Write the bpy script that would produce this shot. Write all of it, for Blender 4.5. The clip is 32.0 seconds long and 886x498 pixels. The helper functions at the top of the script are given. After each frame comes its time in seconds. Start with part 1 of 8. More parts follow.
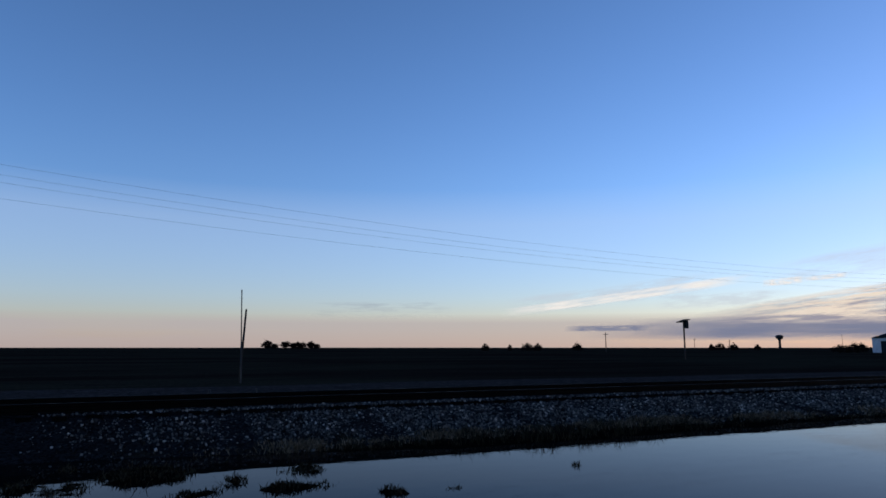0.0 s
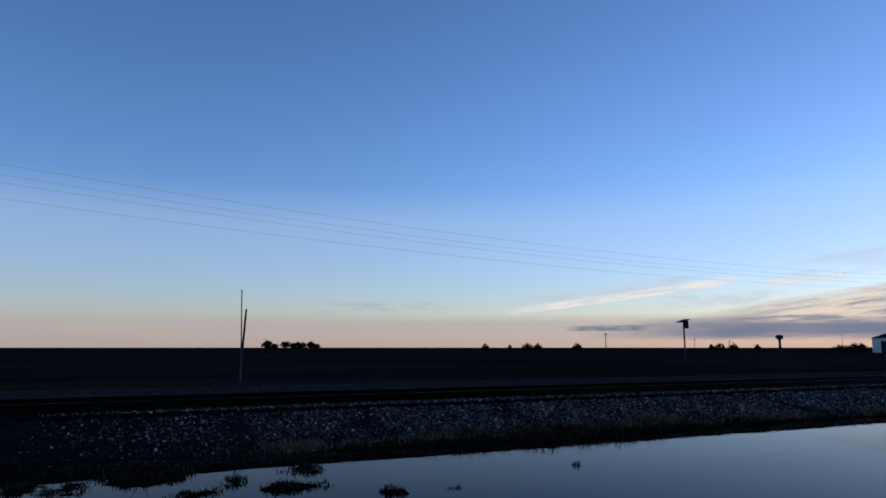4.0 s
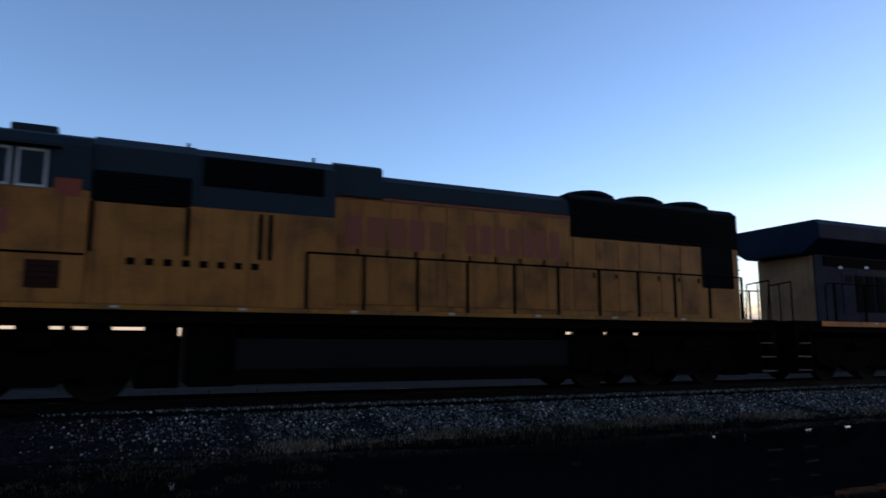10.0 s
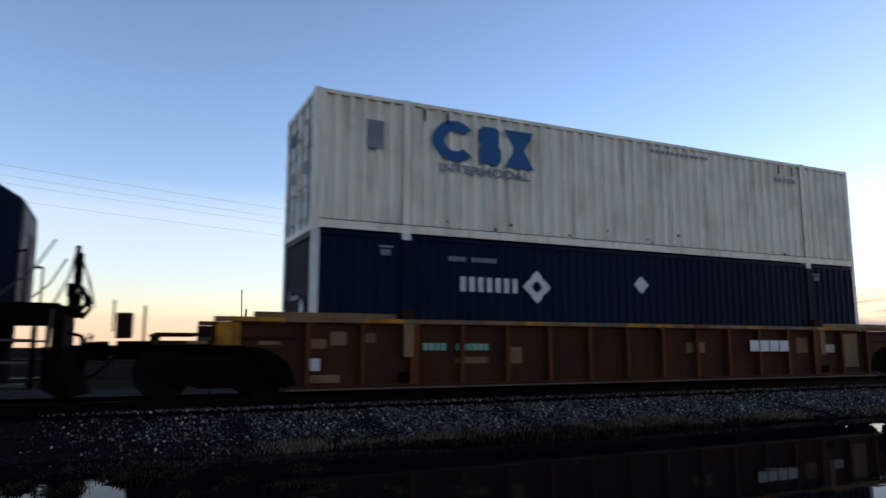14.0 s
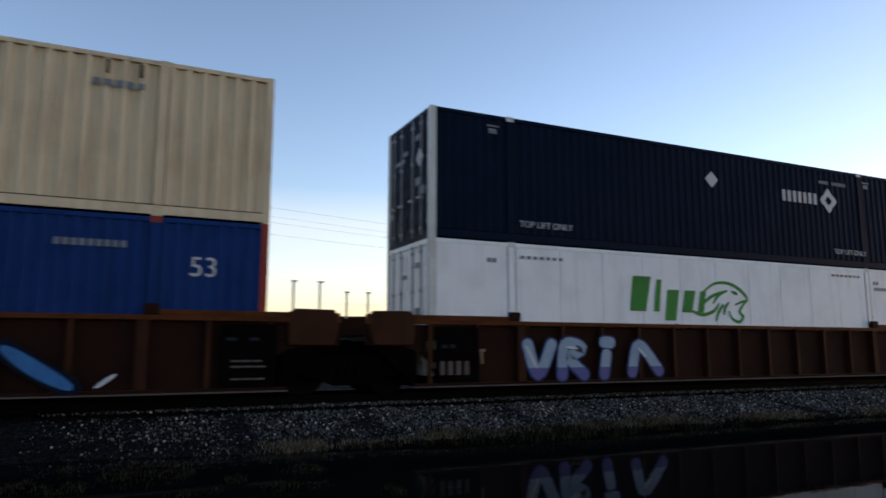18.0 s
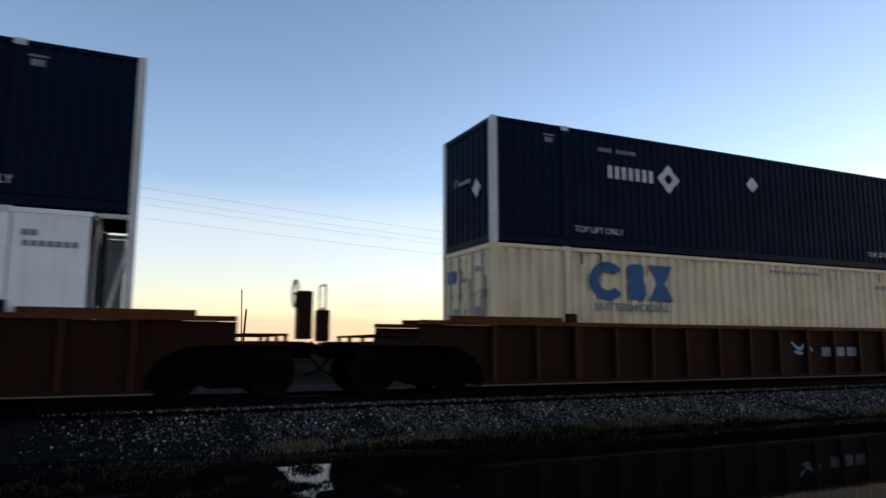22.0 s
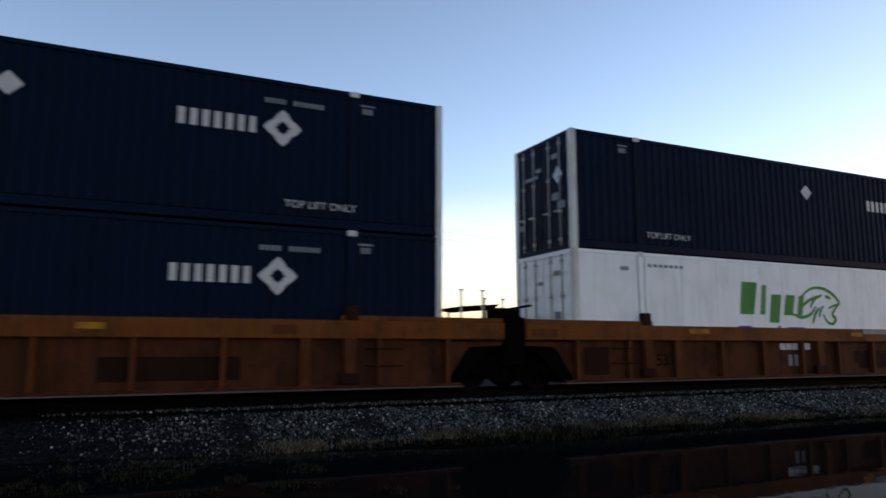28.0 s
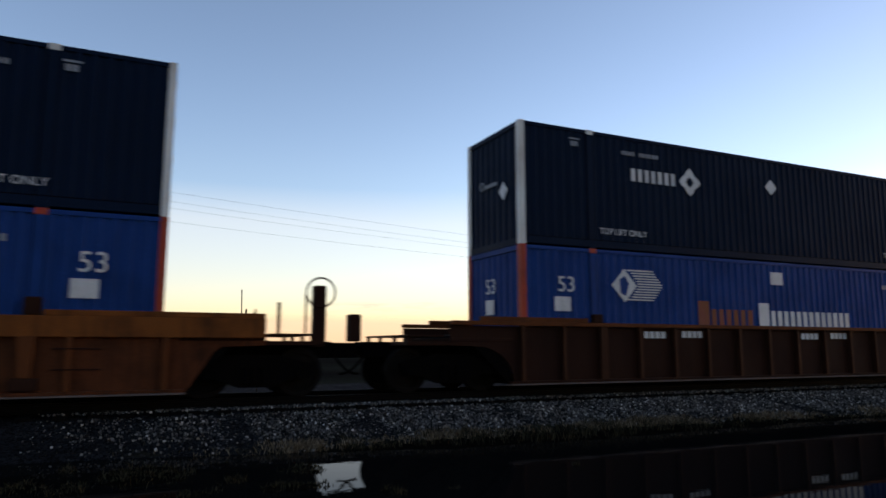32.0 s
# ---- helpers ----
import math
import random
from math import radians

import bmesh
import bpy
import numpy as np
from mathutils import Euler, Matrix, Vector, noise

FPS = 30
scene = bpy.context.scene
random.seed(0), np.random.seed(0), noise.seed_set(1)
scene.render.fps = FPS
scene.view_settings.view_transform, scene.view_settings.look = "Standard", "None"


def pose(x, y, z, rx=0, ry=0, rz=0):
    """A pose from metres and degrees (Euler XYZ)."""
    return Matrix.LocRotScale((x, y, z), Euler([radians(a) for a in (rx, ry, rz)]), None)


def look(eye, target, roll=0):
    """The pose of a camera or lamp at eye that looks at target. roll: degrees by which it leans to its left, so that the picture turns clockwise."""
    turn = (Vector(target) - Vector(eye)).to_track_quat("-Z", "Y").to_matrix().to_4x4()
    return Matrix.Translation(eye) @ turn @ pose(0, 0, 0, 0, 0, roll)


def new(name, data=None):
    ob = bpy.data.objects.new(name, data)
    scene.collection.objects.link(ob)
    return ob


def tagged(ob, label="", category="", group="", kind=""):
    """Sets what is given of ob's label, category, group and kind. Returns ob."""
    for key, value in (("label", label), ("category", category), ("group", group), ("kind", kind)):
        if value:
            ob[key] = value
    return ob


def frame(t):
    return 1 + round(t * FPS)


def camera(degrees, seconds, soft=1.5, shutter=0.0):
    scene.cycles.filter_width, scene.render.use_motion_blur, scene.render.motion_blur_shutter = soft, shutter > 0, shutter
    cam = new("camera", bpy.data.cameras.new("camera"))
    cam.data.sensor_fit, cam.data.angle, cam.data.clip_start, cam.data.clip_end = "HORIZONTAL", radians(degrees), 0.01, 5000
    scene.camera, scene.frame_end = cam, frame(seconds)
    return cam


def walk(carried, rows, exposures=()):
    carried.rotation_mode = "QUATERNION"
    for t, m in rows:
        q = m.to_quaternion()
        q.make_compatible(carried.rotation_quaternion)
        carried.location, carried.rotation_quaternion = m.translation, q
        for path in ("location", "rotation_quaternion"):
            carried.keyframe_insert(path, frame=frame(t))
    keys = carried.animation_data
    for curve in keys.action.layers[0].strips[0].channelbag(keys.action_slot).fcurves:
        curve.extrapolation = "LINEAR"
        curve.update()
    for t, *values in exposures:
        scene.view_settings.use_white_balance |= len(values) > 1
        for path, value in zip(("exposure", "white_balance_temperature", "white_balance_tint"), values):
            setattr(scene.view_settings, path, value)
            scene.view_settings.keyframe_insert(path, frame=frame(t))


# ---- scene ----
# camera: it stands still on the near bank of a flooded ditch
EYE_Z = 1.60
cam = camera(65.55, 32.0, 1.6, 0.25)
STAND = pose(0, 0, EYE_Z, 98.14, 0, -25.09)
walk(cam, [(0.0, STAND), (32.0, STAND)],
     exposures=[(0.0, -0.29, 5620, 8.5), (6.8, -0.39, 5620, 8.5), (8.0, 0.45, 6822, 9), (9.0, 0.41, 6822, 9), (11.5, 0.58, 7247, 9), (13.2, 0.88, 8360, 11), (13.9, 0.65, 7800, 11), (14.3, 0.63, 7700, 11),
                (17.0, 0.48, 7600, 11), (18.0, 0.73, 8988, 11), (20.0, 0.83, 9576, 12), (21.4, 0.83, 9576, 12), (22.2, 0.53, 8360, 10), (22.9, 0.39, 7500, 10), (23.9, 0.58, 8360, 10), (24.9, 0.29, 7600, 11), (26.0, 0.75, 9450, 12), (28.9, 0.83, 9188, 12), (30.0, 0.83, 9345, 12), (31.0, 0.78, 9082, 12), (32.0, 0.65, 9107, 12)])

# the track runs along x; the train comes from +x and goes to -x
RAIL_Z = 0.66
TRACK_Y = 14.36


def run(t):
    """Metres that the train has gone by t seconds, counted from 13 s."""
    a = (t - 19) / 13
    b = (13 - 19) / 13
    c = RUN
    return 10.2 * (t - 13) + 13 * sum(k * (a ** (i + 1) - b ** (i + 1)) for i, k in enumerate(c))


RUN = (0.03403, 0.48360, 0.10550, -0.05154, -0.01895)

SURGE = {19: 0.06, 20: 0.17, 21: 0.03}   # slack running in: the train is this much further on

# dusk sky
world = bpy.data.worlds.new("dusk_sky")
scene.world = world
world.use_nodes = True
wn, wl = world.node_tree.nodes, world.node_tree.links
sky = wn.new("ShaderNodeTexSky")
sky.sky_type = "NISHITA"
sky.sun_disc = False
SUN_EL, SUN_AZ = radians(2.5), radians(89)
sky.sun_elevation = SUN_EL
sky.sun_rotation = SUN_AZ
sky.altitude = 200
sky.air_density, sky.dust_density, sky.ozone_density = 1.0, 0.3, 3.0
wn["Background"].inputs["Strength"].default_value = 0.47
tint = wn.new("ShaderNodeMix")
tint.data_type, tint.blend_type = "RGBA", "MULTIPLY"
tint.inputs[0].default_value = 1.0
# clear dusk air: pinkish at the very horizon, pale blue above it, plainer towards the zenith
way = wn.new("ShaderNodeTexCoord")
split = wn.new("ShaderNodeSeparateXYZ")
air = wn.new("ShaderNodeValToRGB")
wl.new(way.outputs["Generated"], split.inputs[0])
wl.new(split.outputs["Z"], air.inputs[0])
air.color_ramp.elements[0].position, air.color_ramp.elements[0].color = 0.0, (1.27, 1.03, 1.24, 1)
air.color_ramp.elements[1].position, air.color_ramp.elements[1].color = 0.50, (1.21, 0.96, 1.04, 1)
for spot, shade in ((0.07, (1.33, 1.16, 1.44, 1)), (0.22, (1.34, 1.10, 1.27, 1))):
    air.color_ramp.elements.new(spot).color = shade
wl.new(air.outputs[0], tint.inputs[7])
wl.new(sky.outputs[0], tint.inputs[6])
wl.new(tint.outputs[2], wn["Background"].inputs["Color"])

sun_data = bpy.data.lights.new("low_sun", "SUN")
sun_data.energy, sun_data.angle, sun_data.color = 0.05, radians(15), (1.0, 0.75, 0.55)
sun = new("low_sun", sun_data)
sun.matrix_world = look((0, 0, 0), (-math.sin(SUN_AZ), -math.cos(SUN_AZ), -math.tan(SUN_EL)))


# ---- materials ----
def node_mat(name):
    m = bpy.data.materials.new(name)
    m.use_nodes = True
    return m, m.node_tree.nodes, m.node_tree.links, m.node_tree.nodes["Principled BSDF"]


def noise_node(n, l, coord, scale, detail=4, stretch=None, rough=0.55):
    t = n.new("ShaderNodeTexNoise")
    t.inputs["Scale"].default_value, t.inputs["Detail"].default_value = scale, detail
    t.inputs["Roughness"].default_value = rough
    if stretch:
        mp = n.new("ShaderNodeMapping")
        mp.inputs["Scale"].default_value = stretch
        l.new(coord, mp.inputs["Vector"])
        l.new(mp.outputs[0], t.inputs["Vector"])
    else:
        l.new(coord, t.inputs["Vector"])
    return t.outputs["Fac"]


def ramp(n, l, fac, a, b, ca, cb):
    r = n.new("ShaderNodeValToRGB")
    r.color_ramp.elements[0].position, r.color_ramp.elements[1].position = a, b
    r.color_ramp.elements[0].color, r.color_ramp.elements[1].color = (*ca, 1), (*cb, 1)
    l.new(fac, r.inputs[0])
    return r.outputs[0]


def mix(n, l, fac, a, b, mode="MIX"):
    m = n.new("ShaderNodeMix")
    m.data_type, m.blend_type = "RGBA", mode
    for sock, v in ((m.inputs[0], fac), (m.inputs[6], a), (m.inputs[7], b)):
        if isinstance(v, (int, float)):
            sock.default_value = v
        elif isinstance(v, tuple):
            sock.default_value = (*v, 1)
        else:
            l.new(v, sock)
    return m.outputs[2]


def surface(name, colour, rough=0.6, metal=0.0, grime=(0.03, 0.022, 0.016), amount=0.5, streak=0.4,
            bump=0.15, scale=1.2, grain=40, spec=0.15, fleck=0.72):
    """A worn surface: its colour, patches of grime, streaks that run down, fine grain and relief."""
    m, n, l, b = node_mat(name)
    tc = n.new("ShaderNodeTexCoord")
    oi = n.new("ShaderNodeObjectInfo")
    add = n.new("ShaderNodeVectorMath")
    l.new(tc.outputs["Object"], add.inputs[0])
    vm = n.new("ShaderNodeVectorMath")
    vm.operation = "SCALE"
    vm.inputs[0].default_value = (7.3, 3.1, 5.7)
    l.new(oi.outputs["Random"], vm.inputs["Scale"])
    l.new(vm.outputs[0], add.inputs[1])
    co = add.outputs[0]
    big = noise_node(n, l, co, scale, 5)
    fine = noise_node(n, l, co, grain, 3)
    run_down = noise_node(n, l, co, 1.0, 4, (7.0, 7.0, 0.55))
    dark = tuple(c * fleck for c in colour)
    c = mix(n, l, ramp(n, l, fine, 0.3, 0.7, (0, 0, 0), (1, 1, 1)), dark, colour)
    f1 = ramp(n, l, big, 0.45, 0.75, (0, 0, 0), (amount,) * 3)
    f2 = ramp(n, l, run_down, 0.5, 0.8, (0, 0, 0), (streak,) * 3)
    c = mix(n, l, f1, c, grime)
    c = mix(n, l, f2, c, grime)
    l.new(c, b.inputs["Base Color"])
    l.new(ramp(n, l, big, 0.3, 0.8, (rough * 0.85,) * 3, (min(1, rough * 1.25),) * 3), b.inputs["Roughness"])
    b.inputs["Metallic"].default_value = metal
    b.inputs["Specular IOR Level"].default_value = spec
    bp = n.new("ShaderNodeBump")
    bp.inputs["Strength"].default_value, bp.inputs["Distance"].default_value = bump, 0.01
    l.new(fine, bp.inputs["Height"])
    l.new(bp.outputs[0], b.inputs["Normal"])
    return m


def glow(name, colour, strength):
    m, n, l, b = node_mat(name)
    b.inputs["Base Color"].default_value = (0.03, 0.03, 0.03, 1)
    b.inputs["Emission Color"].default_value = (*colour, 1)
    b.inputs["Emission Strength"].default_value = strength
    return m


# grimy yellows of one loco; lit cab and shaded hood are in the colours
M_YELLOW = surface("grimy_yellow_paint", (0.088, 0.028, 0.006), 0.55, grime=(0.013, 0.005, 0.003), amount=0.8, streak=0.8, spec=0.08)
M_YELLOW_SHADED = surface("grimy_shaded_yellow_paint", (0.060, 0.018, 0.005), 0.65, grime=(0.008, 0.004, 0.003), amount=0.85, streak=0.8, spec=0.05)
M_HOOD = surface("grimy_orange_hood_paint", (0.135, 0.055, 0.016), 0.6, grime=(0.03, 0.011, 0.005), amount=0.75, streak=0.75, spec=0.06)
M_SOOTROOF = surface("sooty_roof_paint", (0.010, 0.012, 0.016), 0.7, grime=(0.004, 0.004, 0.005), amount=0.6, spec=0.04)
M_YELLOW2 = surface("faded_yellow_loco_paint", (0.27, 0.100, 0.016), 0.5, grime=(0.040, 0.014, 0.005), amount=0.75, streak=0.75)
M_CABGREY = surface("grey_roof_paint", (0.010, 0.019, 0.026), 0.6, grime=(0.02, 0.02, 0.02), amount=0.5, spec=0.08)
M_NAVY = surface("navy_loco_paint", (0.0022, 0.0095, 0.024), 0.55, grime=(0.003, 0.005, 0.009), amount=0.5, spec=0.04)
M_SILL = surface("yellow_sill_stripe", (0.30, 0.115, 0.012), 0.45, amount=0.8, streak=0.5, scale=0.8)
M_RED = surface("faded_red_lettering", (0.20, 0.050, 0.032), 0.6, grime=(0.15, 0.058, 0.014), amount=0.8, streak=0.8)
M_MAROON = surface("dark_red_lettering", (0.022, 0.003, 0.002), 0.7, grime=(0.010, 0.003, 0.002), amount=0.4, spec=0.03)
M_FLAGRED = surface("faded_flag_red", (0.10, 0.016, 0.014), 0.6, grime=(0.10, 0.04, 0.02), amount=0.5)
M_FLAGWHITE = surface("faded_flag_white", (0.24, 0.17, 0.14), 0.6, grime=(0.08, 0.04, 0.02), amount=0.6)
M_FLAGBLUE = surface("faded_flag_blue", (0.004, 0.007, 0.014), 0.6, grime=(0.005, 0.005, 0.006), amount=0.3, spec=0.04)
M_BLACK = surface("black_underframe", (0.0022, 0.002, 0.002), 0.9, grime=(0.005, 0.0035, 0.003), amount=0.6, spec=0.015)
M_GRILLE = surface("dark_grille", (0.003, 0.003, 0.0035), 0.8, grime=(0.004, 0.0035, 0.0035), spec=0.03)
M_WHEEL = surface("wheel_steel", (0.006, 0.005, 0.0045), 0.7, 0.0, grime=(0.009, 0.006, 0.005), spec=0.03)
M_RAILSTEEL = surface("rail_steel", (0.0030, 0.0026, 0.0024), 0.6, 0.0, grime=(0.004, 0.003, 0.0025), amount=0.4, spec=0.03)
M_TANK = surface("dusty_tank", (0.009, 0.0085, 0.009), 0.75, grime=(0.004, 0.0035, 0.0035), amount=0.6, spec=0.02)
M_WHITE = surface("white_container_paint", (0.78, 0.79, 0.79), 0.4, grime=(0.40, 0.38, 0.35), amount=0.25, streak=0.3, bump=0.04, fleck=0.97)
M_IVORY = surface("ivory_container_paint", (0.70, 0.55, 0.37), 0.5, grime=(0.30, 0.17, 0.09), amount=0.3, streak=0.45, fleck=0.92)
M_IVORY_OLD = surface("stained_white_paint", (0.73, 0.67, 0.55), 0.45, grime=(0.22, 0.15, 0.09), amount=0.35, streak=0.5, fleck=0.92)
M_UMAX = surface("dark_blue_container_paint", (0.0022, 0.010, 0.027), 0.45, grime=(0.003, 0.0075, 0.015), amount=0.4, streak=0.45, spec=0.03)
M_PACER = surface("blue_container_paint", (0.002, 0.038, 0.165), 0.5, grime=(0.003, 0.014, 0.05), amount=0.45, streak=0.45, spec=0.06)
M_ORANGE_POST = surface("red_post_paint", (0.38, 0.045, 0.022), 0.5)
M_POST = surface("white_post_paint", (0.66, 0.66, 0.63), 0.45, grime=(0.2, 0.14, 0.1), amount=0.4, streak=0.4)
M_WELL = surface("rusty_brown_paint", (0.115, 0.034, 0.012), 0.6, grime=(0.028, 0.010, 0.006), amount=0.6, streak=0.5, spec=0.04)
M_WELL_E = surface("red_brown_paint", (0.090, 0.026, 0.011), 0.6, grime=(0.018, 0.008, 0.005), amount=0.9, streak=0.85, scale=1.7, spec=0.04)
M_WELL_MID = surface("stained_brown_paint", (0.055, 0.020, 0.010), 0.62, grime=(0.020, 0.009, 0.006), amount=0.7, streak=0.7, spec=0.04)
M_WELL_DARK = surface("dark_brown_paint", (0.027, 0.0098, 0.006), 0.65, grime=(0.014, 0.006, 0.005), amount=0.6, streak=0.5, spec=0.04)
M_WELL_OR = surface("faded_orange_paint", (0.18, 0.054, 0.014), 0.55, grime=(0.035, 0.013, 0.007), amount=0.8, streak=0.7, scale=1.6, spec=0.04)
M_WELL_YEL = surface("faded_yellow_paint", (0.46, 0.20, 0.025), 0.55, grime=(0.05, 0.022, 0.012), amount=0.8, streak=0.8, scale=3.0, spec=0.04)
M_WELL_GRUBBY = surface("grubby_orange_paint", (0.20, 0.064, 0.013), 0.6, grime=(0.03, 0.012, 0.006), amount=0.6, streak=0.6, spec=0.04)
M_RODS = surface("galvanised_rods", (0.36, 0.36, 0.36), 0.5, 0.3, grime=(0.10, 0.05, 0.03), amount=0.5)
M_MARK = surface("white_marking", (0.58, 0.58, 0.58), 0.5, amount=0.25, streak=0.2)
M_MARKBLUE = surface("blue_marking", (0.006, 0.095, 0.24), 0.5, amount=0.25, streak=0.2)
M_MARKGREEN = surface("green_marking", (0.02, 0.24, 0.04), 0.5, amount=0.2, streak=0.15)
M_PALEGREEN = surface("pale_green_marking", (0.18, 0.36, 0.27), 0.5, amount=0.4, streak=0.3)
M_MARKNAVY = surface("deep_blue_marking", (0.03, 0.04, 0.35), 0.5, amount=0.2, streak=0.15)
M_MARKGREY = surface("grey_marking", (0.22, 0.24, 0.27), 0.5, amount=0.3, streak=0.3)
M_ORANGEMARK = surface("amber_marking", (0.34, 0.14, 0.014), 0.5, amount=0.3, streak=0.3)
M_REFL = surface("reflector_tape", (0.36, 0.35, 0.30), 0.3, amount=0.2)
M_SP_BLUE = surface("blue_spray", (0.02, 0.17, 0.42), 0.6, grime=(0.02, 0.05, 0.12), amount=0.4, streak=0.2, scale=3)
M_SP_LIGHT = surface("pale_blue_spray", (0.285, 0.375, 0.465), 0.6, grime=(0.10, 0.2, 0.34), amount=0.4, streak=0.2, scale=3)
M_SP_WHITE = surface("white_spray", (0.62, 0.64, 0.66), 0.6, grime=(0.25, 0.3, 0.36), amount=0.35, streak=0.2, scale=3)
M_SP_DIM = surface("dim_grey_spray", (0.062, 0.062, 0.058), 0.6, grime=(0.012, 0.012, 0.014), amount=0.6, streak=0.3, scale=3)
M_SP_OLIVE = surface("dull_olive_spray", (0.075, 0.062, 0.034), 0.6, grime=(0.012, 0.012, 0.010), amount=0.6, streak=0.3, scale=3)
M_SP_TEAL = surface("teal_spray", (0.028, 0.128, 0.144), 0.6, amount=0.3, streak=0.2, scale=3)
M_SP_BLACK = surface("black_spray", (0.004, 0.004, 0.006), 0.6, grime=(0.003, 0.003, 0.003), amount=0.3, streak=0.2, scale=3, spec=0.04)
M_SP_LILAC = surface("lilac_spray", (0.12, 0.11, 0.275), 0.6, grime=(0.05, 0.10, 0.3), amount=0.5, streak=0.2, scale=3)
M_SP_YELLOW = surface("lime_spray", (0.128, 0.132, 0.036), 0.6, grime=(0.05, 0.12, 0.12), amount=0.45, streak=0.2, scale=3)
M_SP_RED = surface("red_spray", (0.17, 0.025, 0.025), 0.6, amount=0.3, scale=3)
M_SP_INK = surface("dark_blue_spray", (0.006, 0.010, 0.022), 0.6, grime=(0.004, 0.005, 0.008), amount=0.4, streak=0.2, scale=3, spec=0.04)
M_SP_NAVY = surface("deep_blue_spray", (0.02, 0.04, 0.13), 0.6, grime=(0.01, 0.02, 0.05), amount=0.4, streak=0.2, scale=3)
M_SP_PALE = surface("pale_grey_spray", (0.26, 0.27, 0.27), 0.6, grime=(0.08, 0.08, 0.08), amount=0.5, streak=0.3, scale=3)
M_SP_TAN = surface("tan_spray", (0.34, 0.22, 0.12), 0.6, grime=(0.10, 0.06, 0.03), amount=0.5, streak=0.3, scale=3)
M_LAMP = glow("headlight", (1.0, 0.82, 0.55), 4.0)
M_LAMPDIM = glow("marker_light", (1.0, 0.90, 0.72), 0.10)
M_LEDGE = surface("pale_mark_and_lit_ledge", (0.13, 0.10, 0.09), 0.8, grime=(0.04, 0.028, 0.024), amount=0.6, streak=0.2)
M_DIMFIGURE = surface("worn_dull_figures", (0.05, 0.044, 0.042), 0.8, grime=(0.006, 0.01, 0.02), amount=0.8, scale=4.0)
M_DUSTY = surface("dust_caked_paint", (0.34, 0.31, 0.28), 0.85, grime=(0.02, 0.025, 0.04), amount=0.95, streak=0.5, scale=3.2)
M_TAN = surface("faded_tan_panel", (0.20, 0.115, 0.055), 0.6, grime=(0.05, 0.025, 0.015), amount=0.6, streak=0.5)
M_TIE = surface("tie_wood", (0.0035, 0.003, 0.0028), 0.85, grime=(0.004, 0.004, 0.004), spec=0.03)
M_POLE = surface("weathered_pole", (0.06, 0.05, 0.045), 0.8, spec=0.03)
M_STEP = surface("worn_step_edge", (0.055, 0.055, 0.055), 0.6, amount=0.5)
M_STRIPE3 = surface("orange_sill_stripe", (0.36, 0.10, 0.008), 0.45, grime=(0.05, 0.016, 0.005), amount=0.75, streak=0.5, scale=0.8)
M_RUSTFADE = surface("rust_red_fade", (0.20, 0.045, 0.022), 0.7, amount=0.5)
M_PALEPOLE = surface("pale_marker_pole", (0.06, 0.06, 0.06), 0.6)
M_WIRE = surface("wire_metal", (0.02, 0.02, 0.025), 0.6, spec=0.03)
M_BARN = surface("white_wall_paint", (0.62, 0.64, 0.66), 0.6, amount=0.2)
M_BUSH = surface("bare_bush_twigs", (0.014, 0.010, 0.009), 0.9, spec=0.0)


def glass_mat():
    m, n, l, b = node_mat("tinted_window_glass")
    b.inputs["Base Color"].default_value = (0.05, 0.07, 0.09, 1)
    b.inputs["Roughness"].default_value = 0.06
    b.inputs["Transmission Weight"].default_value = 0.9
    b.inputs["IOR"].default_value = 1.18
    return m


M_GLASS = glass_mat()


def ground_mat():
    """Dormant field: dead grass and bare soil, with a worn dirt lane along the track."""
    m, n, l, b = node_mat("dormant_field_soil")
    tc = n.new("ShaderNodeTexCoord")
    co = tc.outputs["Object"]
    a = noise_node(n, l, co, 0.06, 6, (0.35, 1.0, 1.0))
    f = noise_node(n, l, co, 5.0, 5)
    g = noise_node(n, l, co, 0.9, 4, (0.25, 1.0, 1.0))
    soil = mix(n, l, ramp(n, l, f, 0.3, 0.7, (0, 0, 0), (1, 1, 1)), (0.008, 0.006, 0.0055), (0.018, 0.014, 0.011))
    dry = mix(n, l, ramp(n, l, f, 0.3, 0.7, (0, 0, 0), (1, 1, 1)), (0.013, 0.0125, 0.009), (0.034, 0.031, 0.021))
    c = mix(n, l, ramp(n, l, a, 0.42, 0.56, (0, 0, 0), (1, 1, 1)), soil, dry)
    c = mix(n, l, ramp(n, l, g, 0.45, 0.7, (0, 0, 0), (0.6,) * 3), c, (0.009, 0.007, 0.006))
    # ditch mud made much darker, up to an uneven line along the bank
    sp = n.new("ShaderNodeSeparateXYZ")
    l.new(co, sp.inputs[0])
    rag = n.new("ShaderNodeMath")
    rag.operation = "MULTIPLY_ADD"
    l.new(g, rag.inputs[0])
    rag.inputs[1].default_value = 1.2
    l.new(sp.outputs[1], rag.inputs[2])
    edge = n.new("ShaderNodeMapRange")
    edge.inputs["From Min"].default_value, edge.inputs["From Max"].default_value = 11.2, 12.0
    l.new(rag.outputs[0], edge.inputs["Value"])
    c = mix(n, l, edge.outputs[0], (0.0032, 0.0027, 0.0022), c)
    l.new(c, b.inputs["Base Color"])
    b.inputs["Roughness"].default_value = 0.95
    b.inputs["Specular IOR Level"].default_value = 0.0
    bp = n.new("ShaderNodeBump")
    bp.inputs["Strength"].default_value, bp.inputs["Distance"].default_value = 0.6, 0.05
    l.new(f, bp.inputs["Height"])
    l.new(bp.outputs[0], b.inputs["Normal"])
    return m


